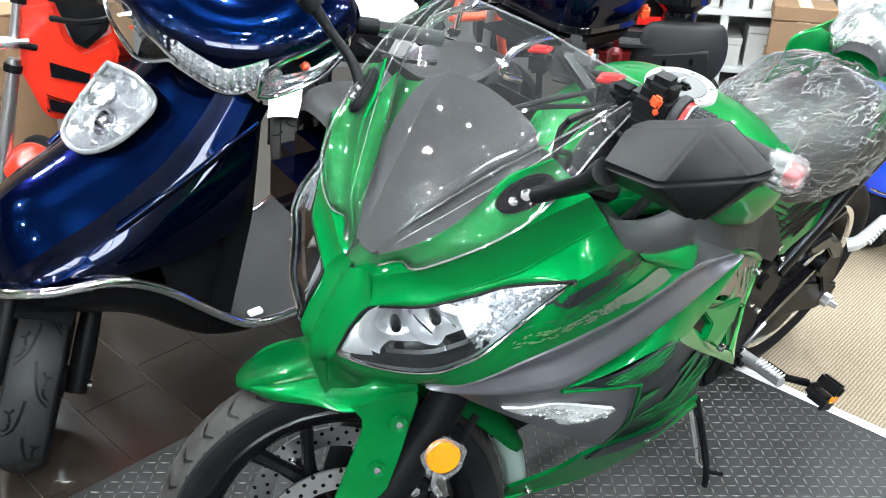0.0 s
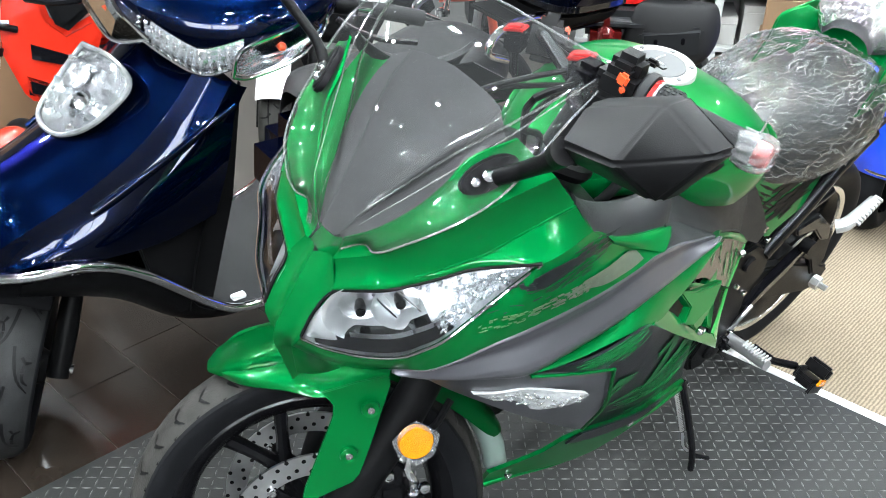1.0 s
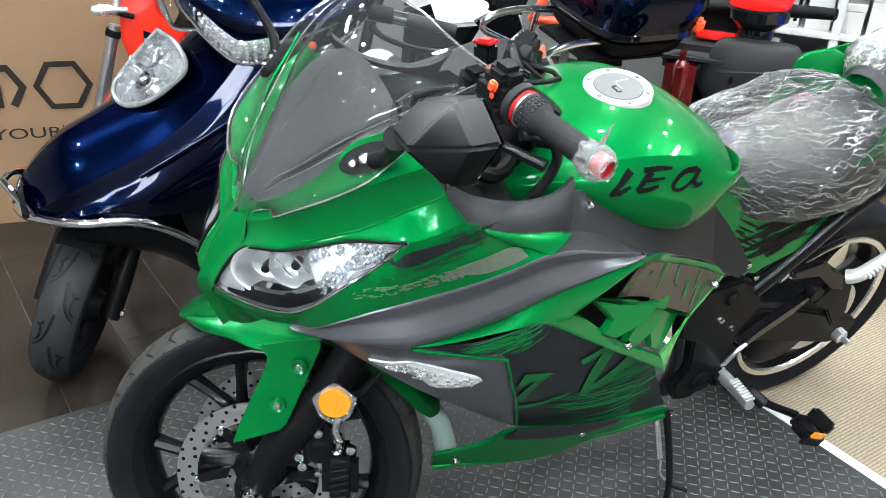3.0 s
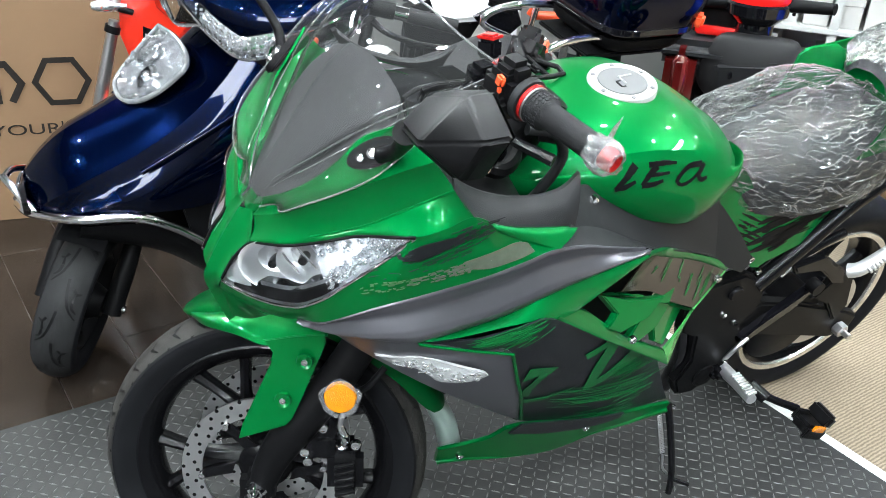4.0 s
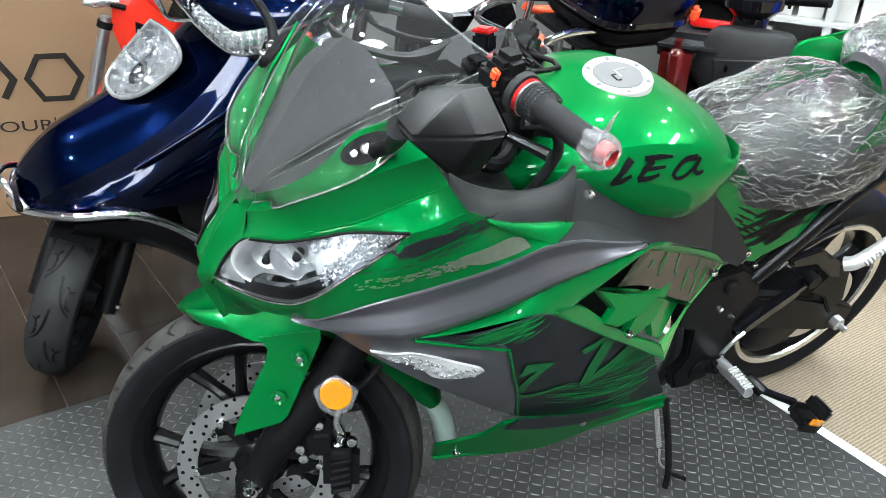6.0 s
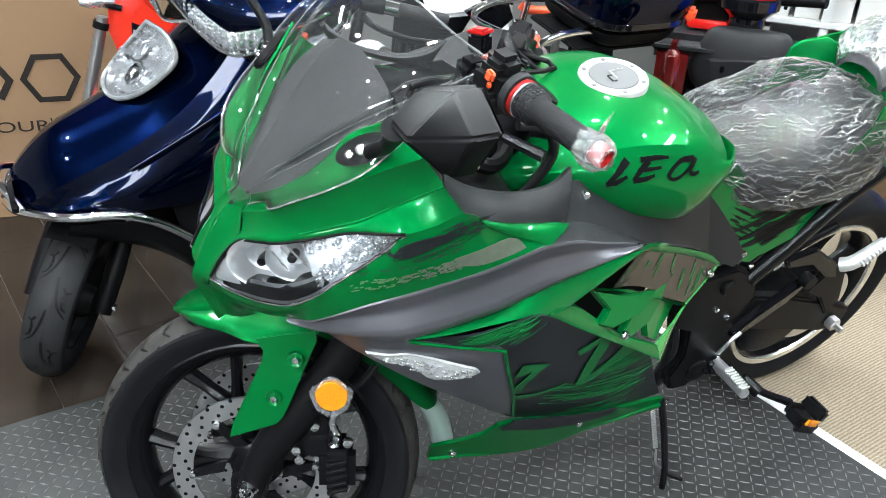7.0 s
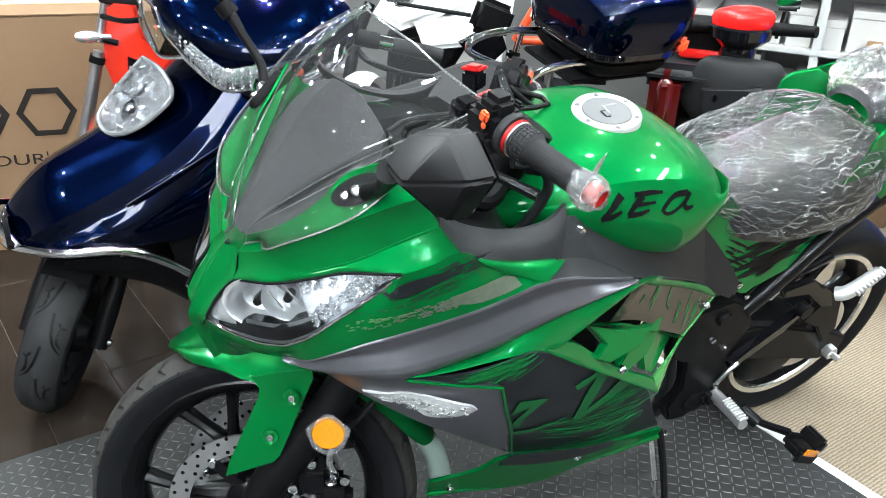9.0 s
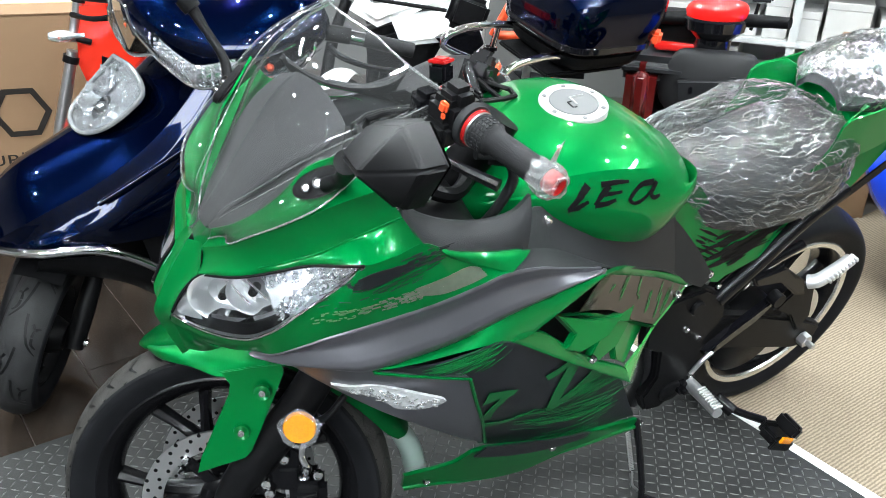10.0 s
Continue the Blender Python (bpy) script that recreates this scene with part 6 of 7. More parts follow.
def scooter_head():
    rows = []
    for th in np.linspace(0, 180, 26):
        r = []
        for ph in np.linspace(-25, 90, 16):
            a, b = radians(th), radians(ph)
            w = 1.0 - 0.10 * math.sin(a) ** 2
            r.append((-math.sin(a) * math.cos(b) * .15 * w + .02 * math.sin(b), math.cos(a) * math.cos(b) * .235, math.sin(b) * .105 - .03 + .055 * abs(math.cos(a)) ** 2))
        rows.append(r)
    part("handlebar_cover", turned(grid(rows), SH), BLUE, scooter, "glossy blue handlebar cover")
    rows = []
    for th in np.linspace(0, 180, 26):
        a = radians(th)
        rows.append([(-math.sin(a) * k * .15 + .03 * (1 - k) * 4, math.cos(a) * .225 * k, z + .05 * abs(math.cos(a)) ** 2) for k, z in ((.98, -.075), (.85, -.10), (.5, -.12))])
    part("lower_cover", turned(grid(rows), SH), BLUE, scooter)
    # light strip: a faceted clear band between two indicators
    P = []
    for th in np.linspace(8, 108, 40):
        a = radians(th)
        P.append((-(.45 * math.sin(a) + .55 * (1 - abs(math.cos(a)))) * .17, math.cos(a) * .235, -.062 + .085 * abs(math.cos(a)) ** 1.4))
    band = part("light_strip", turned(grid([[(x, y, z + .022) for x, y, z in P], [(x * 1.035, y * 1.02, z + .006) for x, y, z in P], [(x * 1.04, y * 1.03, z - .010) for x, y, z in P], [(x * .98, y, z - .022) for x, y, z in P]]), SH), LENSIN, scooter, "clear faceted light strip")
    bms = []
    for i in range(4, 78, 3):
        for j in range(5):
            x, y, z = [(u + v) / 2 for u, v in zip(P[i // 2], P[(i + 1) // 2])]
            bms.append(block((.0065, .0065, .0065), (x * 1.05, y * 1.03, z + .017 - .009 * j), .001, 1, (20, 30, 45)))
    part("facet", turned(merge(*bms), SH), LENSIN, band)["kind"] = "stuff"
    part("strip_lens", turned(grid([[(x * 1.02, y * 1.01, z + .026) for x, y, z in P], [(x * 1.07, y * 1.05, z + .008) for x, y, z in P], [(x * 1.08, y * 1.05, z - .012) for x, y, z in P], [(x * 1.0, y * 1.0, z - .026) for x, y, z in P]]), SH), LENS, band)
    part("strip_rim", turned(tube([(x * 1.02, y * 1.01, z - .027) for x, y, z in P[::3]], .005, 8, 60), SH), CHROME, band)
    for s in (-1, 1):
        base = [(-.172, s * .055, -.085), (-.165, s * .07, -.035), (-.11, s * .15, -.005), (-.05, s * .205, .015), (-.055, s * .21, -.02), (-.10, s * .165, -.065), (-.15, s * .085, -.092)] if s < 0 else [(-.135, s * .10, -.045), (-.12, s * .15, -.005), (-.06, s * .20, .022), (-.005, s * .26, .015), (-.03, s * .245, -.025), (-.10, s * .18, -.066)]
        cen = Vector(np.mean(np.array(base), 0))
        inner = grid([[cen + (Vector(p) - cen) * k + Vector((d, -s * d, -d / 2)) for p in base] for k, d in ((.05, .014), (.5, .010), (.98, .0))], True)
        ind = part("indicator", turned(inner, SH), LENSIN, scooter, "clear indicator with an orange bulb")
        part("indicator_lens", turned(grid([[Vector(p) + Vector((-.004, s * .004, 0)) for p in base], [cen + (Vector(p) - cen) * .5 + Vector((-.022, s * .022, .006)) for p in base]], True, True), SH), LENS, ind)
        part("bulb", turned(lathe([(0, -.012), (.007, -.009), (.009, 0), (0, .01)], tuple(cen + Vector((-.004, s * .004, .002))), seg=12), SH), ORANGE, ind)
        part("indicator_rim", turned(tube([Vector(p) + Vector((-.004, s * .004, 0)) for p in base + base[:1]], .0045, 8, 40), SH), CHROME, ind)
        part("bar_sleeve", turned(tube([(.03, s * .20, .0), (.05, s * .27, -.008)], .019, 14), SH), MATT, scooter)
        part("bar_collar", turned(tube([(.047, s * .262, -.007), (.058, s * .305, -.013)], .016, 14), SH), CHROME, scooter)
        part("grip", turned(tube([(.057, s * .30, -.012), (.085, s * .41, -.03)], .017, 14), SH), RUBBERGRIP, scooter, "black rubber scooter grip")
        part("brake_lever", turned(tube([(.0, s * .235, -.02), (-.01, s * .27, -.035), (.01, s * .33, -.055), (.05, s * .40, -.07)], [.008, .007, .006, .007], 8), SH), BLACK, scooter)


def scooter_rear():
    seat = []
    for x, w, zt, zb in spline([(.83, .08, .70, .61), (.87, .12, .73, .61), (.94, .14, .735, .615), (1.02, .15, .73, .62), (1.15, .155, .755, .64), (1.28, .15, .79, .66), (1.40, .13, .785, .67), (1.46, .09, .76, .69)], 30):
        half = spline([(0, zt), (.6 * w, zt - .006), (.92 * w, zt - .03), (w, zb)], 9)
        seat.append([(x, -y, z) for y, z in half[::-1]] + [(x, y, z) for y, z in half[1:]])
    part("seat", grid(seat), GREYSEAT, scooter, "dark grey vinyl scooter seat")
    part("seat_cowl", loft([(.80, 0, .34), (.82, 0, .50), (.85, 0, .62)], [(1.0, .16, .34), (1.1, .175, .50), (1.2, .16, .64)], 12, 21), BLUE, scooter)
    part("tail_body", block((.75, .30, .24), (1.13, 0, .50), .07, 4), BLUE, scooter)
    c = Matrix.Translation((1.33, 0, .212))
    wh = part("rear_wheel", turned(lathe([(.135, -.04), (.12, -.03), (.05, -.02), (.05, .02), (.12, .03), (.135, .04)], seg=40), c), MATT, scooter)
    part("tyre", turned(tyre(.212, .11, .132), c), RUBBER, wh)
    rail = [(1.40, -.13, .75), (1.30, -.155, .80), (1.36, -.14, .85), (1.52, -.12, .855), (1.62, -.11, .82)]
    for f in (lambda b: b, mirrored):
        part("rack_rail", f(tube(rail, .011, 12, 30)), CHROME, scooter, "chrome luggage rack rail")
    part("rack_plate", block((.28, .26, .014), (1.62, 0, .80), .005), MATT, scooter)
    case = []
    for z, k, sh in spline([(.81, .60, .0), (.83, .74, 0), (.88, .84, 0), (.92, .90, 0), (.98, .93, .01), (1.04, .86, .02), (1.075, .6, .02), (1.085, .2, .02)], 22):
        ring = []
        for i in range(40):
            a = i * math.tau / 40
            ca, sa = math.cos(a), math.sin(a)
            r = (abs(ca) ** 4.5 + abs(sa) ** 4.5) ** (-1 / 4.5)
            ring.append((1.66 + sh + .19 * k * ca * r, .23 * k * sa * r, z))
        case.append(ring)
    n = 5
    top = part("top_case", grid(case[:n], True, True), MATT, scooter, "black and dark blue top case")
    part("lid", grid(case[n:], True, True), BLUE, top)
    part("case_seam", grid([[(1.66 + (x - 1.66) * k, y * k, case[n][0][2] + dz) for x, y, z in case[n]] for k, dz in ((1.0, -.012), (1.02, -.008), (1.02, .008), (1.0, .012))], True), GLOSSBLACK, top)
    for s in (-1, 1):
        part("case_reflector", block((.05, .03, .035), (1.80, s * .19, .915), .008, 2, (0, 0, -s * 40)), ORANGE, top, "orange corner reflector")


GREYSEAT = mat("grey_seat_vinyl", (0.009, 0.009, 0.0098), 0.55, 0, 0.1, 60, bump=0.25, bscale=900, spec=0.2)
scooter_front()
scooter_head()
scooter_rear()

# ---- what stands behind: carton, other machines, shelves ----
def facing(x, y, ux, uy):
    """A frame on the floor: x along (ux, uy), y away from the viewer."""
    return Matrix(((ux, -uy, 0, x), (uy, ux, 0, y), (0, 0, 1, 0), (0, 0, 0, 1)))


def big_carton():
    t = thing("shipping_carton", facing(-1.735, 2.16, .833, .553), "large brown cardboard carton with black printed marks", "carton")
    part("carton_body", block((1.55, .45, .815), (-.215, .228, .4075), .004), CARD, t, smooth=False)
    part("top_flap", block((1.55, .222, .004), (-.215, .112, .8185), .001), CARD, t, smooth=False)
    part("top_flap", block((1.55, .222, .004), (-.215, .342, .8185), .001), CARD, t, smooth=False)
    part("tape", block((1.55, .06, .001), (-.215, .228, .8212), 0), TAPE, t, smooth=False)
    # printed marks: a hexagon ring, an angular mark beside it, a slogan below
    def ring(cx, cz, r0, r1, a0, a1, n):
        bm = bmesh.new()
        pts = [(math.cos(radians(a)), math.sin(radians(a))) for a in np.linspace(a0, a1, n + 1)]
        V = [(bm.verts.new((cx + c * r0, -.0015, cz + s * r0)), bm.verts.new((cx + c * r1, -.0015, cz + s * r1))) for c, s in pts]
        for a, b in zip(V, V[1:]):
            bm.faces.new([a[0], b[0], b[1], a[1]])
        return bm
    part("hexagon_mark", ring(.261, .499, .095, .073, 0, 360, 6), INK, t, smooth=False)
    part("angular_mark", merge(plate([(-.02, .575), (.10, .575), (.148, .497), (.108, .43), (.088, .44), (.122, .497), (.09, .552), (-.02, .552)], .001, "y", -.0012), plate([(.045, .553), (.068, .553), (.068, .43), (.045, .43)], .001, "y", -.0012), plate([(-.10, .575), (-.05, .575), (-.02, .43), (-.045, .43)], .001, "y", -.0012)), INK, t, smooth=False)
    c = bpy.data.curves.new("slogan", "FONT")
    c.body = "YOUR"
    c.size = .058
    c.extrude = .0004
    tmp = new("slogan_tmp", c)
    me = bpy.data.meshes.new_from_object(tmp.evaluated_get(bpy.context.evaluated_depsgraph_get()))
    bpy.data.objects.remove(tmp)
    bm = bmesh.new()
    bm.from_mesh(me)
    bm.transform(Matrix.Translation((.012, -.0015, .318)) @ pose(0, 0, 0, 90, 0, 0) @ Matrix.Diagonal((1.4, .92, 1, 1)))
    part("slogan", bm, INK, t, smooth=False)
    part("slogan_bar", plate([(.237, .345), (.242, .345), (.242, .36), (.237, .36)], .001, "y", -.0012), INK, t, smooth=False)


def red_dirt_bike():
    t = thing("red_motorbike", facing(-1.15, 2.25, .873, .487), "red and black trail bike with bare fork tubes", "motorbike")
    def shell(pts, y0, y1, name, m, bev=.012, label=""):
        return part(name, plate(pts, abs(y1 - y0), "y", (y0 + y1) / 2, bev), m, t, label)
    shell([(-.044, .90), (.058, .905), (.075, .80), (.11, .765), (.19, .80), (.20, .74), (.175, .685), (.12, .66), (.09, .60), (.06, .555), (-.01, .575), (-.028, .60), (-.058, .708), (-.05, .80)], -.02, .06, "front_plate", REDPAINT, .016, "glossy red front plate")
    shell([(.005, .752), (.125, .70), (.11, .655), (.0, .69)], -.028, .0, "lamp_slot", GLOSSBLACK, .01)
    shell([(-.012, .65), (.078, .606), (.065, .568), (-.016, .598)], -.028, .0, "lamp_slot", GLOSSBLACK, .008)
    shell([(.03, .99), (.21, .97), (.20, .86), (.175, .81), (.115, .765), (.085, .785), (.07, .84)], -.05, .05, "dash_hood", MATT, .02, "black dash hood")
    shell([(.18, .90), (.40, .88), (.50, .74), (.42, .70), (.20, .74)], .05, .25, "side_cowl", REDPAINT, .03)
    shell([(.13, .66), (.45, .66), (.40, .45), (.12, .50)], .08, .25, "frame_mass", MATT, .03)
    for dx, dy in ((-.045, .0), (.22, .12)):
        leg = part("fork_tube", tube([(dx + .03, dy, .96), (dx - .02, dy, .78)], .014, 14), STEEL, t, "bare steel fork tube")
        part("fork_bracket", tube([(dx - .03, dy, .735), (dx - .037, dy, .715)], .024, 14), MATT, leg)
        part("fork_slider", tube([(dx - .025, dy, .75), (dx - .10, dy, .50), (dx - .17, dy, .25)], [.017, .021, .02], 14), STEEL, leg)
        part("fork_clamp", tube([(dx + .018, dy, .915), (dx + .013, dy, .895)], .021, 14), MATT, leg)
    part("front_fender", loft([(-.16, 0, .45), (-.12, 0, .50), (-.07, 0, .505), (-.03, 0, .48)], [(-.15, .05, .42), (-.12, .06, .46), (-.07, .06, .46), (-.03, .05, .44)], 16, 11), REDPAINT, t, "red front fender")
    w = part("front_wheel", turned(lathe([(.19, -.02), (.175, 0), (.19, .02)], seg=40), Matrix.Translation((-.07, .12, .24)) @ pose(0, 0, 0, 0, 0, 85)), STEEL, t)
    part("tyre", turned(tyre(.24, .09, .185), Matrix.Translation((-.07, .12, .24)) @ pose(0, 0, 0, 0, 0, 85)), RUBBER, w)
    ind = part("indicator", lathe([(0, -.045), (.012, -.04), (.019, -.015), (.017, .015), (.008, .03), (.008, .06)], (-.085, -.03, .80), "x", 16), LENSIN, t, "clear indicator on a black stalk")
    part("stalk", tube([(-.05, -.03, .792), (-.01, -.02, .778)], .009, 10), MATT, ind)
    part("bulb", lathe([(0, -.012), (.008, 0), (0, .012)], (-.095, -.042, .80), "x", 10), ORANGE, ind)
    part("side_panel", block((.3, .1, .14), (.30, .22, .72), .04, 3), REDPAINT, t)


def white_motorcycle():
    t = thing("white_motorcycle", facing(-.50, 2.85, .97, .24), "white and black motorcycle with a grooved front tyre", "motorcycle")
    w = part("front_wheel", lathe([(.17, -.03), (.15, 0), (.17, .03)], axis="x", c=(-.10, .1, .27), seg=40), MATT, t)
    tb = tyre(.27, .11, .17)
    tb.transform(Matrix.Translation((-.10, .1, .27)) @ pose(0, 0, 0, 0, 0, 80))
    part("tyre", tb, DUSTRUB, w, "dusty grooved tyre")
    g = tread(.27, .11, 20, [[(0, -.1), (.05, -.4), (.05, -.9)], [(.12, .1), (.17, .4), (.17, .9)], [(.0, .25), (.3, .25)]], .006)
    g.transform(Matrix.Translation((-.10, .1, .27)) @ pose(0, 0, 0, 0, 0, 80))
    part("tread_groove", g, MATT, w)["kind"] = "stuff"
    fe = lathe([(.285, -.055), (.3, -.03), (.305, 0), (.3, .03), (.285, .055)], seg=48)
    bmesh.ops.delete(fe, geom=[v for v in fe.verts if v.co.z < .16 or v.co.x > .2], context="VERTS")
    fe.transform(Matrix.Translation((-.10, .1, .27)) @ pose(0, 0, 0, 0, 0, 80))
    part("front_fender", fe, WHITEPAINT, t, "white front fender")
    for s in (-1, 1):
        part("fork_leg", tube([(-.10 + s * .09, .1, .27), (-.05 + s * .09, .22, .62), (.01 + s * .09, .28, .80)], [.02, .025, .022], 12), MATT, t)
    def slab(pts, y, th, m, name, bev=.012):
        part(name, plate(pts, th, "y", y, bev), m, t)
    slab([(-.05, .80), (.06, .98), (.30, 1.0), (.36, .90), (.20, .80), (.05, .74)], .12, .14, WHITEPAINT, "fairing", .03)
    slab([(.10, .78), (.26, .80), (.40, .88), (.42, .80), (.30, .70), (.14, .68)], .08, .10, WHITEPAINT, "side_cowl", .02)
    slab([(.0, .72), (.14, .76), (.30, .70), (.22, .56), (.02, .58)], .14, .16, MATT, "frame_mass", .03)
    slab([(.26, .72), (.40, .80), (.44, .70), (.36, .62)], .05, .06, GLOSSBLACK, "side_cowl", .01)
    slab([(.42, .90), (.46, .92), (.445, .78), (.415, .74)], .04, .02, WHITEPAINT, "fin", .005)
    part("headlight", lathe([(0, -.02), (.05, -.015), (.07, 0), (.075, .03)], (.05, .05, .90), "y", 28), LENSIN, t)
    part("mirror", block((.14, .05, .12), (.37, -.16, .84), .03, 3, (0, 20, 15)), MATT, t, "black mirror on a rod")
    part("mirror_rod", tube([(.30, -.14, .845), (.05, -.05, .86)], .007, 8), MATT, t)
    part("brake_peg", tube([(.47, .0, .70), (.49, .0, .79)], .012, 10), CHROME, t)
    part("peg_base", block((.05, .03, .03), (.46, .0, .69), .008), CHROME, t)
    part("seat", block((.3, .5, .08), (.1, .65, .72), .03, 3), SEATV, t)
    wr = part("rear_wheel", lathe([(.17, -.03), (.15, 0), (.17, .03)], axis="x", c=(.0, 1.3, .27), seg=30), MATT, t)
    tb = tyre(.27, .12, .17)
    tb.transform(Matrix.Translation((.0, 1.3, .27)) @ pose(0, 0, 0, 0, 0, 85))
    part("tyre", tb, RUBBER, wr)


def black_scooter():
    t = thing("black_red_scooter", facing(.68, 2.83, .997, -.08), "black scooter with red trim and a padded backrest", "scooter")
    rows = []
    for z, w, d in spline([(.56, .10, .03), (.60, .14, .05), (.66, .155, .055), (.72, .145, .05), (.765, .12, .035), (.775, .08, .01)], 20):
        rows.append([(.01 + .14 * (z - .6) + w * math.cos(a) * (abs(math.cos(a)) ** -.35 if abs(math.cos(a)) > .05 else 1), d * math.sin(a), z) for a in np.linspace(0, math.tau, 33)[:-1]])
    br = part("backrest", grid(rows, True, True), GREYSEAT, t, "dark grey padded backrest")
    part("pad", block((.20, .03, .10), (.02, -.043, .648), .014, 3, (8, -6, 0)), SEATV, br)
    for x in (-.03, .055):
        part("grommet", block((.012, .008, .022), (x, -.062, .655 + .1 * x), .003), GLOSSBLACK, br)
    part("seat_base", block((.36, .5, .14), (.0, .25, .53), .05, 3), MATT, t)
    part("seat", block((.26, .34, .08), (-.16, .12, .70), .035, 3), SEATV, t)
    part("side_cowl", merge(block((.10, .3, .22), (-.19, .05, .61), .04, 3)), DARKRED, t, "dark red side panel")
    tl = []
    for z, k in spline([(.86, .90), (.875, 1.0), (.895, 1.0), (.915, .85), (.928, .4)], 12):
        tl.append([(.012 + .098 * k * math.cos(a), .06 + .055 * k * math.sin(a), z + .05 * k * math.cos(a) * .1) for a in np.linspace(0, math.tau, 33)[:-1]])
    part("tail_lamp", grid(tl, True, True), REDLENS, t, "glossy red tail lamp")
    part("lamp_collar", lathe([(.03, .74), (.055, .75), (.06, .80), (.095, .83), (.10, .862), (.09, .868)], (.012, .06, 0), "z", 28), GLOSSBLACK, t)
    part("column", lathe([(.055, .30), (.05, .60), (.048, .76)], (.012, .06, 0), "z", 24), MATT, t)
    part("grab_bar", tube([(-.22, .08, .845), (.0, .09, .855), (.16, .06, .866), (.235, .03, .872)], [.02, .024, .022, .018], 14), MATT, t, "black padded grab bar")
    part("rear_bag", block((.24, .16, .12), (-.09, .18, .80), .03, 3), MATT, t)
    part("red_block", block((.13, .03, .028), (-.105, .06, .762), .006), REDLENS, t)
    mi = part("mirror", block((.075, .02, .045), (.147, .25, .918), .008, 2), CHROME, t, "chrome mirror")
    part("mirror_stem", tube([(.14, .25, .89), (.13, .26, .80)], .006, 8), BLACK, mi)
    for s in (0, 1):
        w = part("wheel", lathe([(.13, -.03), (.11, 0), (.13, .03)], axis="x", c=(.0, .05 + s * .9, .2), seg=30), MATT, t)
        tb = tyre(.2, .1, .13)
        tb.transform(Matrix.Translation((.0, .05 + s * .9, .2)) @ pose(0, 0, 0, 0, 0, 88))
        part("tyre", tb, RUBBER, w)
    part("floor_pan", block((.3, .7, .1), (0, .55, .32), .03), MATT, t)
    part("lower_body", block((.32, .4, .3), (0, .12, .40), .06, 3), MATT, t)


def red_frame_bike():
    t = thing("red_framed_bike", facing(-.02, 3.15, .99, .12), "bike with an orange red tubular frame and steel fork", "bike")
    part("frame_tube", tube([(-.06, 0, .70), (.03, 0, .86), (.08, 0, .84), (.10, 0, .72), (-.06, 0, .70)], .017, 10, 40), ORANGE, t, "orange red frame tube")
    part("fork_tube", tube([(.15, -.02, 1.05), (.09, -.02, .70), (.06, -.02, .35)], .016, 12), STEEL, t)
    part("down_tube", tube([(.10, 0, .80), (.16, .1, .55), (.2, .3, .30)], .018, 10), ORANGE, t)
    part("lamp", lathe([(0, -.03), (.02, -.025), (.028, 0), (.015, .03)], (.115, -.04, .85), "x", 16), LENSIN, t, "clear indicator lamp")
    part("dark_body", block((.30, .3, .5), (.22, .3, .75), .06, 3), MATT, t)
    w = part("wheel", lathe([(.22, -.02), (.205, 0), (.22, .02)], (.06, .05, .28), seg=40), MATT, t)
    part("tyre", tyre(.28, .08, .215, (.06, .05, .28)), RUBBER, w)


def shelf_unit():
    m = facing(1.1, 3.7, .985, -.173)
    SHELF = mat("white_shelf_enamel", (.3, .305, .3), .4, 0, .05, 20)
    t = thing("storage_shelf", m, "white metal storage shelf half full of boxes", "shelf")
    for x in (-.60, -.03, .62):
        part("post", block((.035, .03, 1.9), (x, 0, .95), .004), SHELF, t)
        part("post", block((.035, .03, 1.9), (x, .42, .95), .004), SHELF, t)
    for z in (.12, .40, .64, .92, 1.25, 1.6):
        part("shelf_board", block((1.26, .46, .022), (.01, .21, z), .003), SHELF, t)
    part("back_panel", block((1.26, .01, 1.85), (.01, .445, .95), .001), SHELF, t)
    r = random.Random(11)
    first = None
    WB = mat("white_carton", (.3, .295, .285), .6, 0, .06, 8, bump=.05, bscale=80)
    k = 0
    for z in (.131, .411, .651, .931, 1.261):
        x = -.55
        while x < .5:
            w, h, d = r.uniform(.08, .17), r.uniform(.07, .19), r.uniform(.2, .34)
            if abs(x + w / 2 + .03) > .0:
                b = thing("storage_box", m @ Matrix.Translation((x + w / 2, .03 + d / 2, z)), "small white cardboard storage box on the shelf", "box", "boxes on the shelf")
                part("box_body", block((w, d, h - .03), (0, 0, (h - .03) / 2), .002, 1), WB, b, smooth=False)
                part("box_lid", block((w + .004, d + .004, .03), (0, 0, h - .015), .002, 1), WB, b, smooth=False)
                k += 1
            x += w + r.uniform(.008, .04)


def brown_cartons():
    m = facing(1.1, 3.55, .963, -.271)
    z = 0
    for i, h in enumerate((.22, .20, .09, .14, .06)):
        b = thing("brown_carton", m @ Matrix.Translation((.23 + .006 * (i % 2), .13, z)) @ pose(0, 0, 0, 0, 0, (-1) ** i * 1.5), "stacked plain brown cardboard carton", "carton", "stacked cartons")
        part("carton_body", block((.24, .24, h - .003), (0, 0, (h - .003) / 2), .003, 1), CARD, b, smooth=False)
        part("tape", block((.05, .2405, .001), (0, 0, h - .0025), 0), TAPE, b, smooth=False)
        z += h


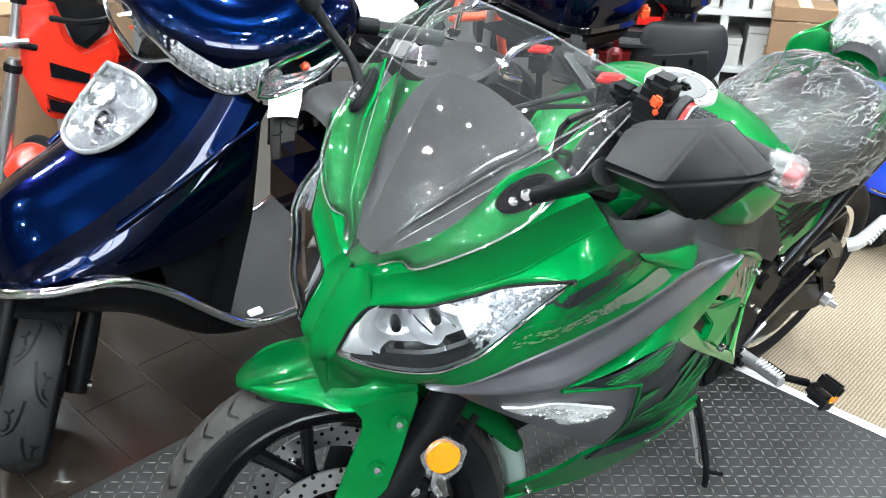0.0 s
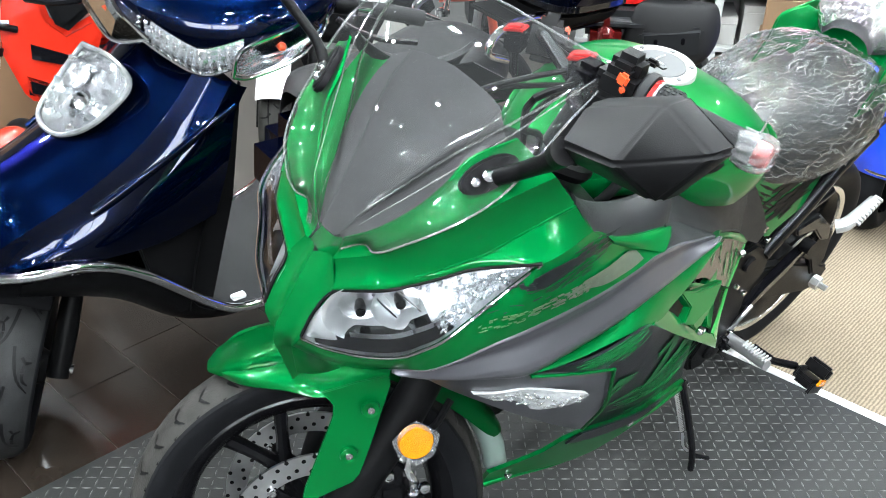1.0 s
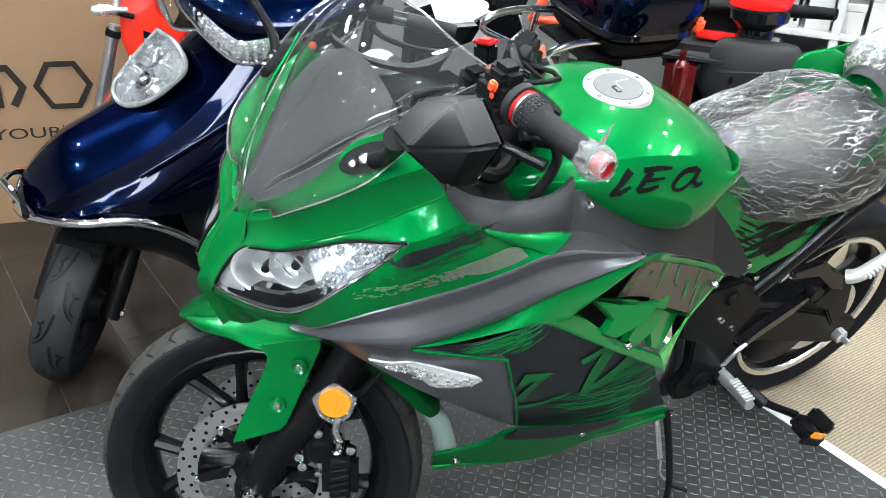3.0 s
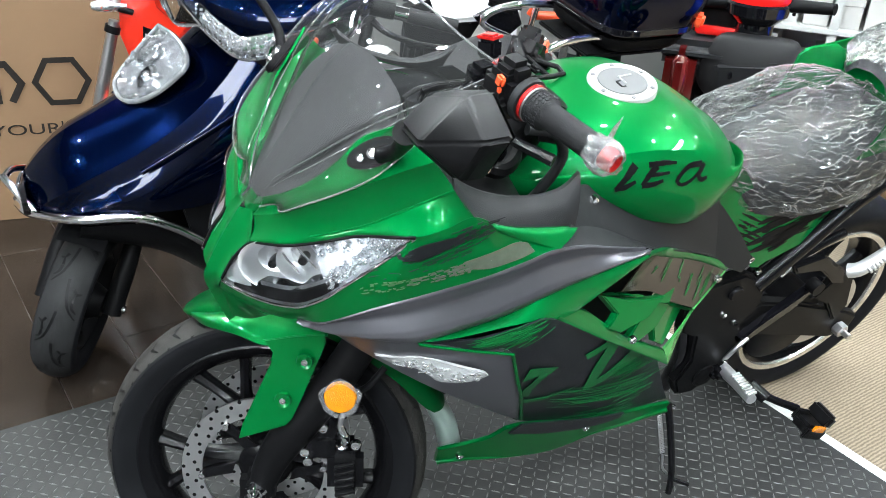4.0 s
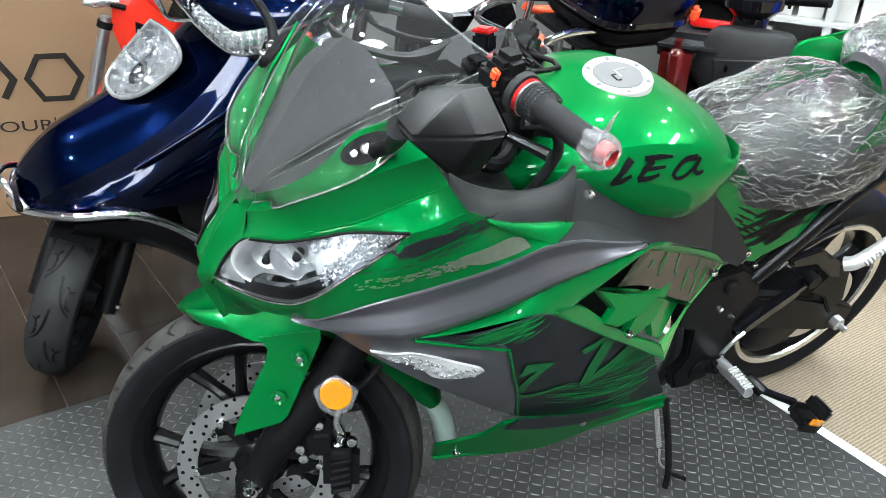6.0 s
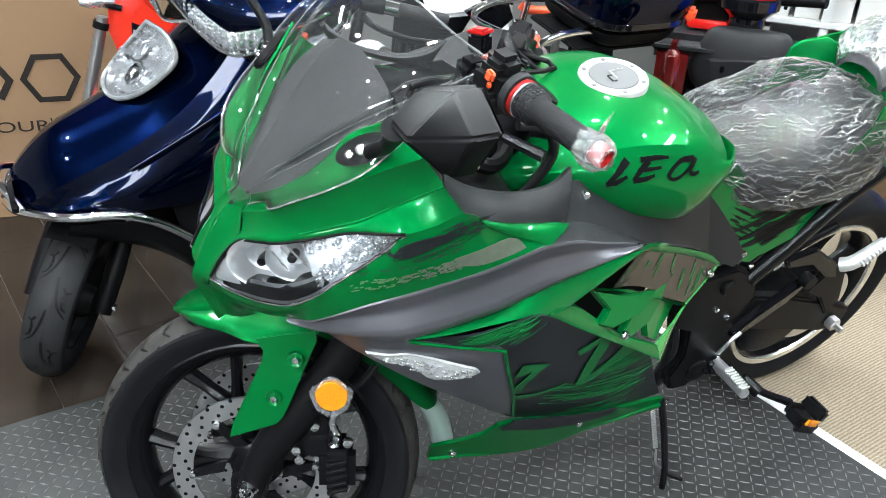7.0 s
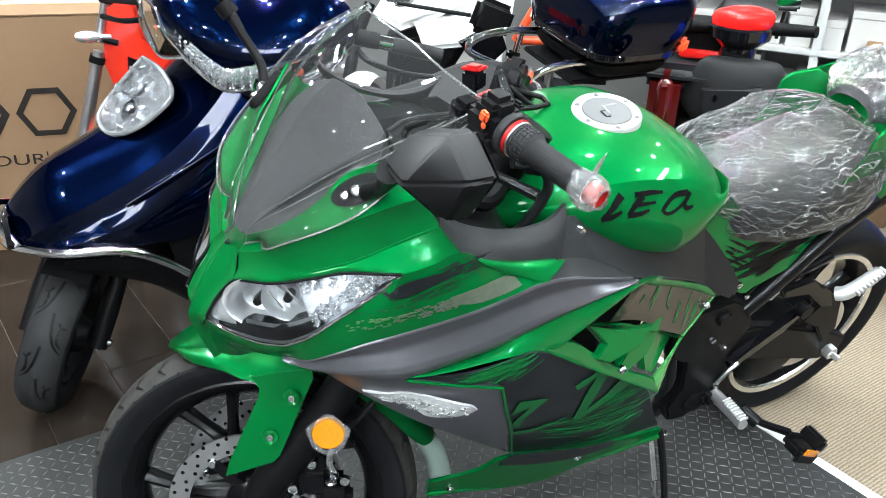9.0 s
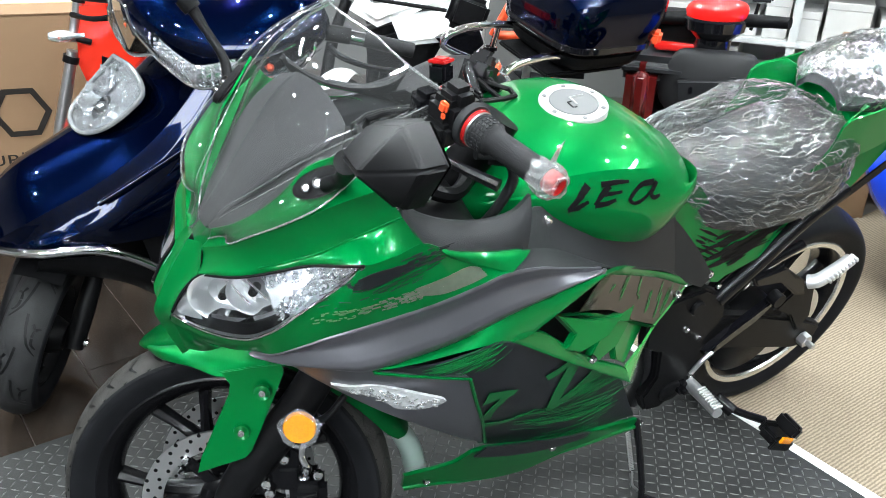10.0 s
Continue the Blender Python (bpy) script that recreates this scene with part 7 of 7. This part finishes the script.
def blue_scooter():
    t = thing("blue_scooter", facing(1.46, 2.72, .95, -.31), "bright blue scooter with a round orange reflector", "scooter")
    rows = []
    for z, x0, w in spline([(.26, -.10, .20), (.34, -.13, .24), (.44, -.13, .26), (.54, -.09, .22), (.62, 0.0, .15)], 16):
        rows.append([(x0 + .13 + w * math.cos(a), .2 + .3 * math.sin(a), z) for a in np.linspace(0, math.tau, 33)[:-1]])
    part("rear_body", grid(rows, True, True), BRIGHTBLUE, t, "glossy bright blue rear body")
    r = lathe([(0, -.012), (.026, -.01), (.03, 0), (.03, .01)], (-.085, -.02, .40), "y", 24)
    part("reflector", r, ORANGE, t, "round orange reflector")
    part("chrome_trim", tube([(-.14, .05, .285), (-.05, -.08, .275), (.10, -.1, .275)], .006, 8), CHROME, t)
    w = part("wheel", lathe([(.12, -.03), (.1, 0), (.12, .03)], (0, .12, .19), "x", 30), MATT, t)
    tb = tyre(.19, .1, .12)
    tb.transform(Matrix.Translation((.0, .12, .19)) @ pose(0, 0, 0, 0, 0, 70))
    part("tyre", tb, RUBBER, w)
    part("seat", block((.26, .5, .08), (.05, .35, .66), .03, 3), SEATV, t)


TAPE = mat("packing_tape", (.5, .38, .24), .25, 0, .05, 20)
WHITEPAINT = mat("white_gloss_paint", (.78, .78, .78), .2, 0, .03, 20, coat=.6)
DARKRED = mat("dark_red_paint", (.06, .003, .003), .2, 0, .06, 30, coat=.6)
REDLENS = mat("red_lens", (.55, .012, .01), .1, 0, .08, 40, coat=.8)
BRIGHTBLUE = mat("bright_blue_paint", (.01, .05, .55), .2, .2, .06, 300, coat=.8)
big_carton()
red_dirt_bike()
white_motorcycle()
black_scooter()
red_frame_bike()
shelf_unit()
brown_cartons()
blue_scooter()
tagged(part("column", block((.19, .25, 3.0), (-.30, 3.52, 1.5), .004), mat("grey_column_paint", (.42, .42, .39), .7, 0, .05, 4)), "pale grey square wall column", "column", kind="structure")
tagged(part("trim", block((.04, .02, 3.0), (-.19, 3.385, 1.5), .003), WHITE), "white vertical cable trunking", "trim", kind="structure")
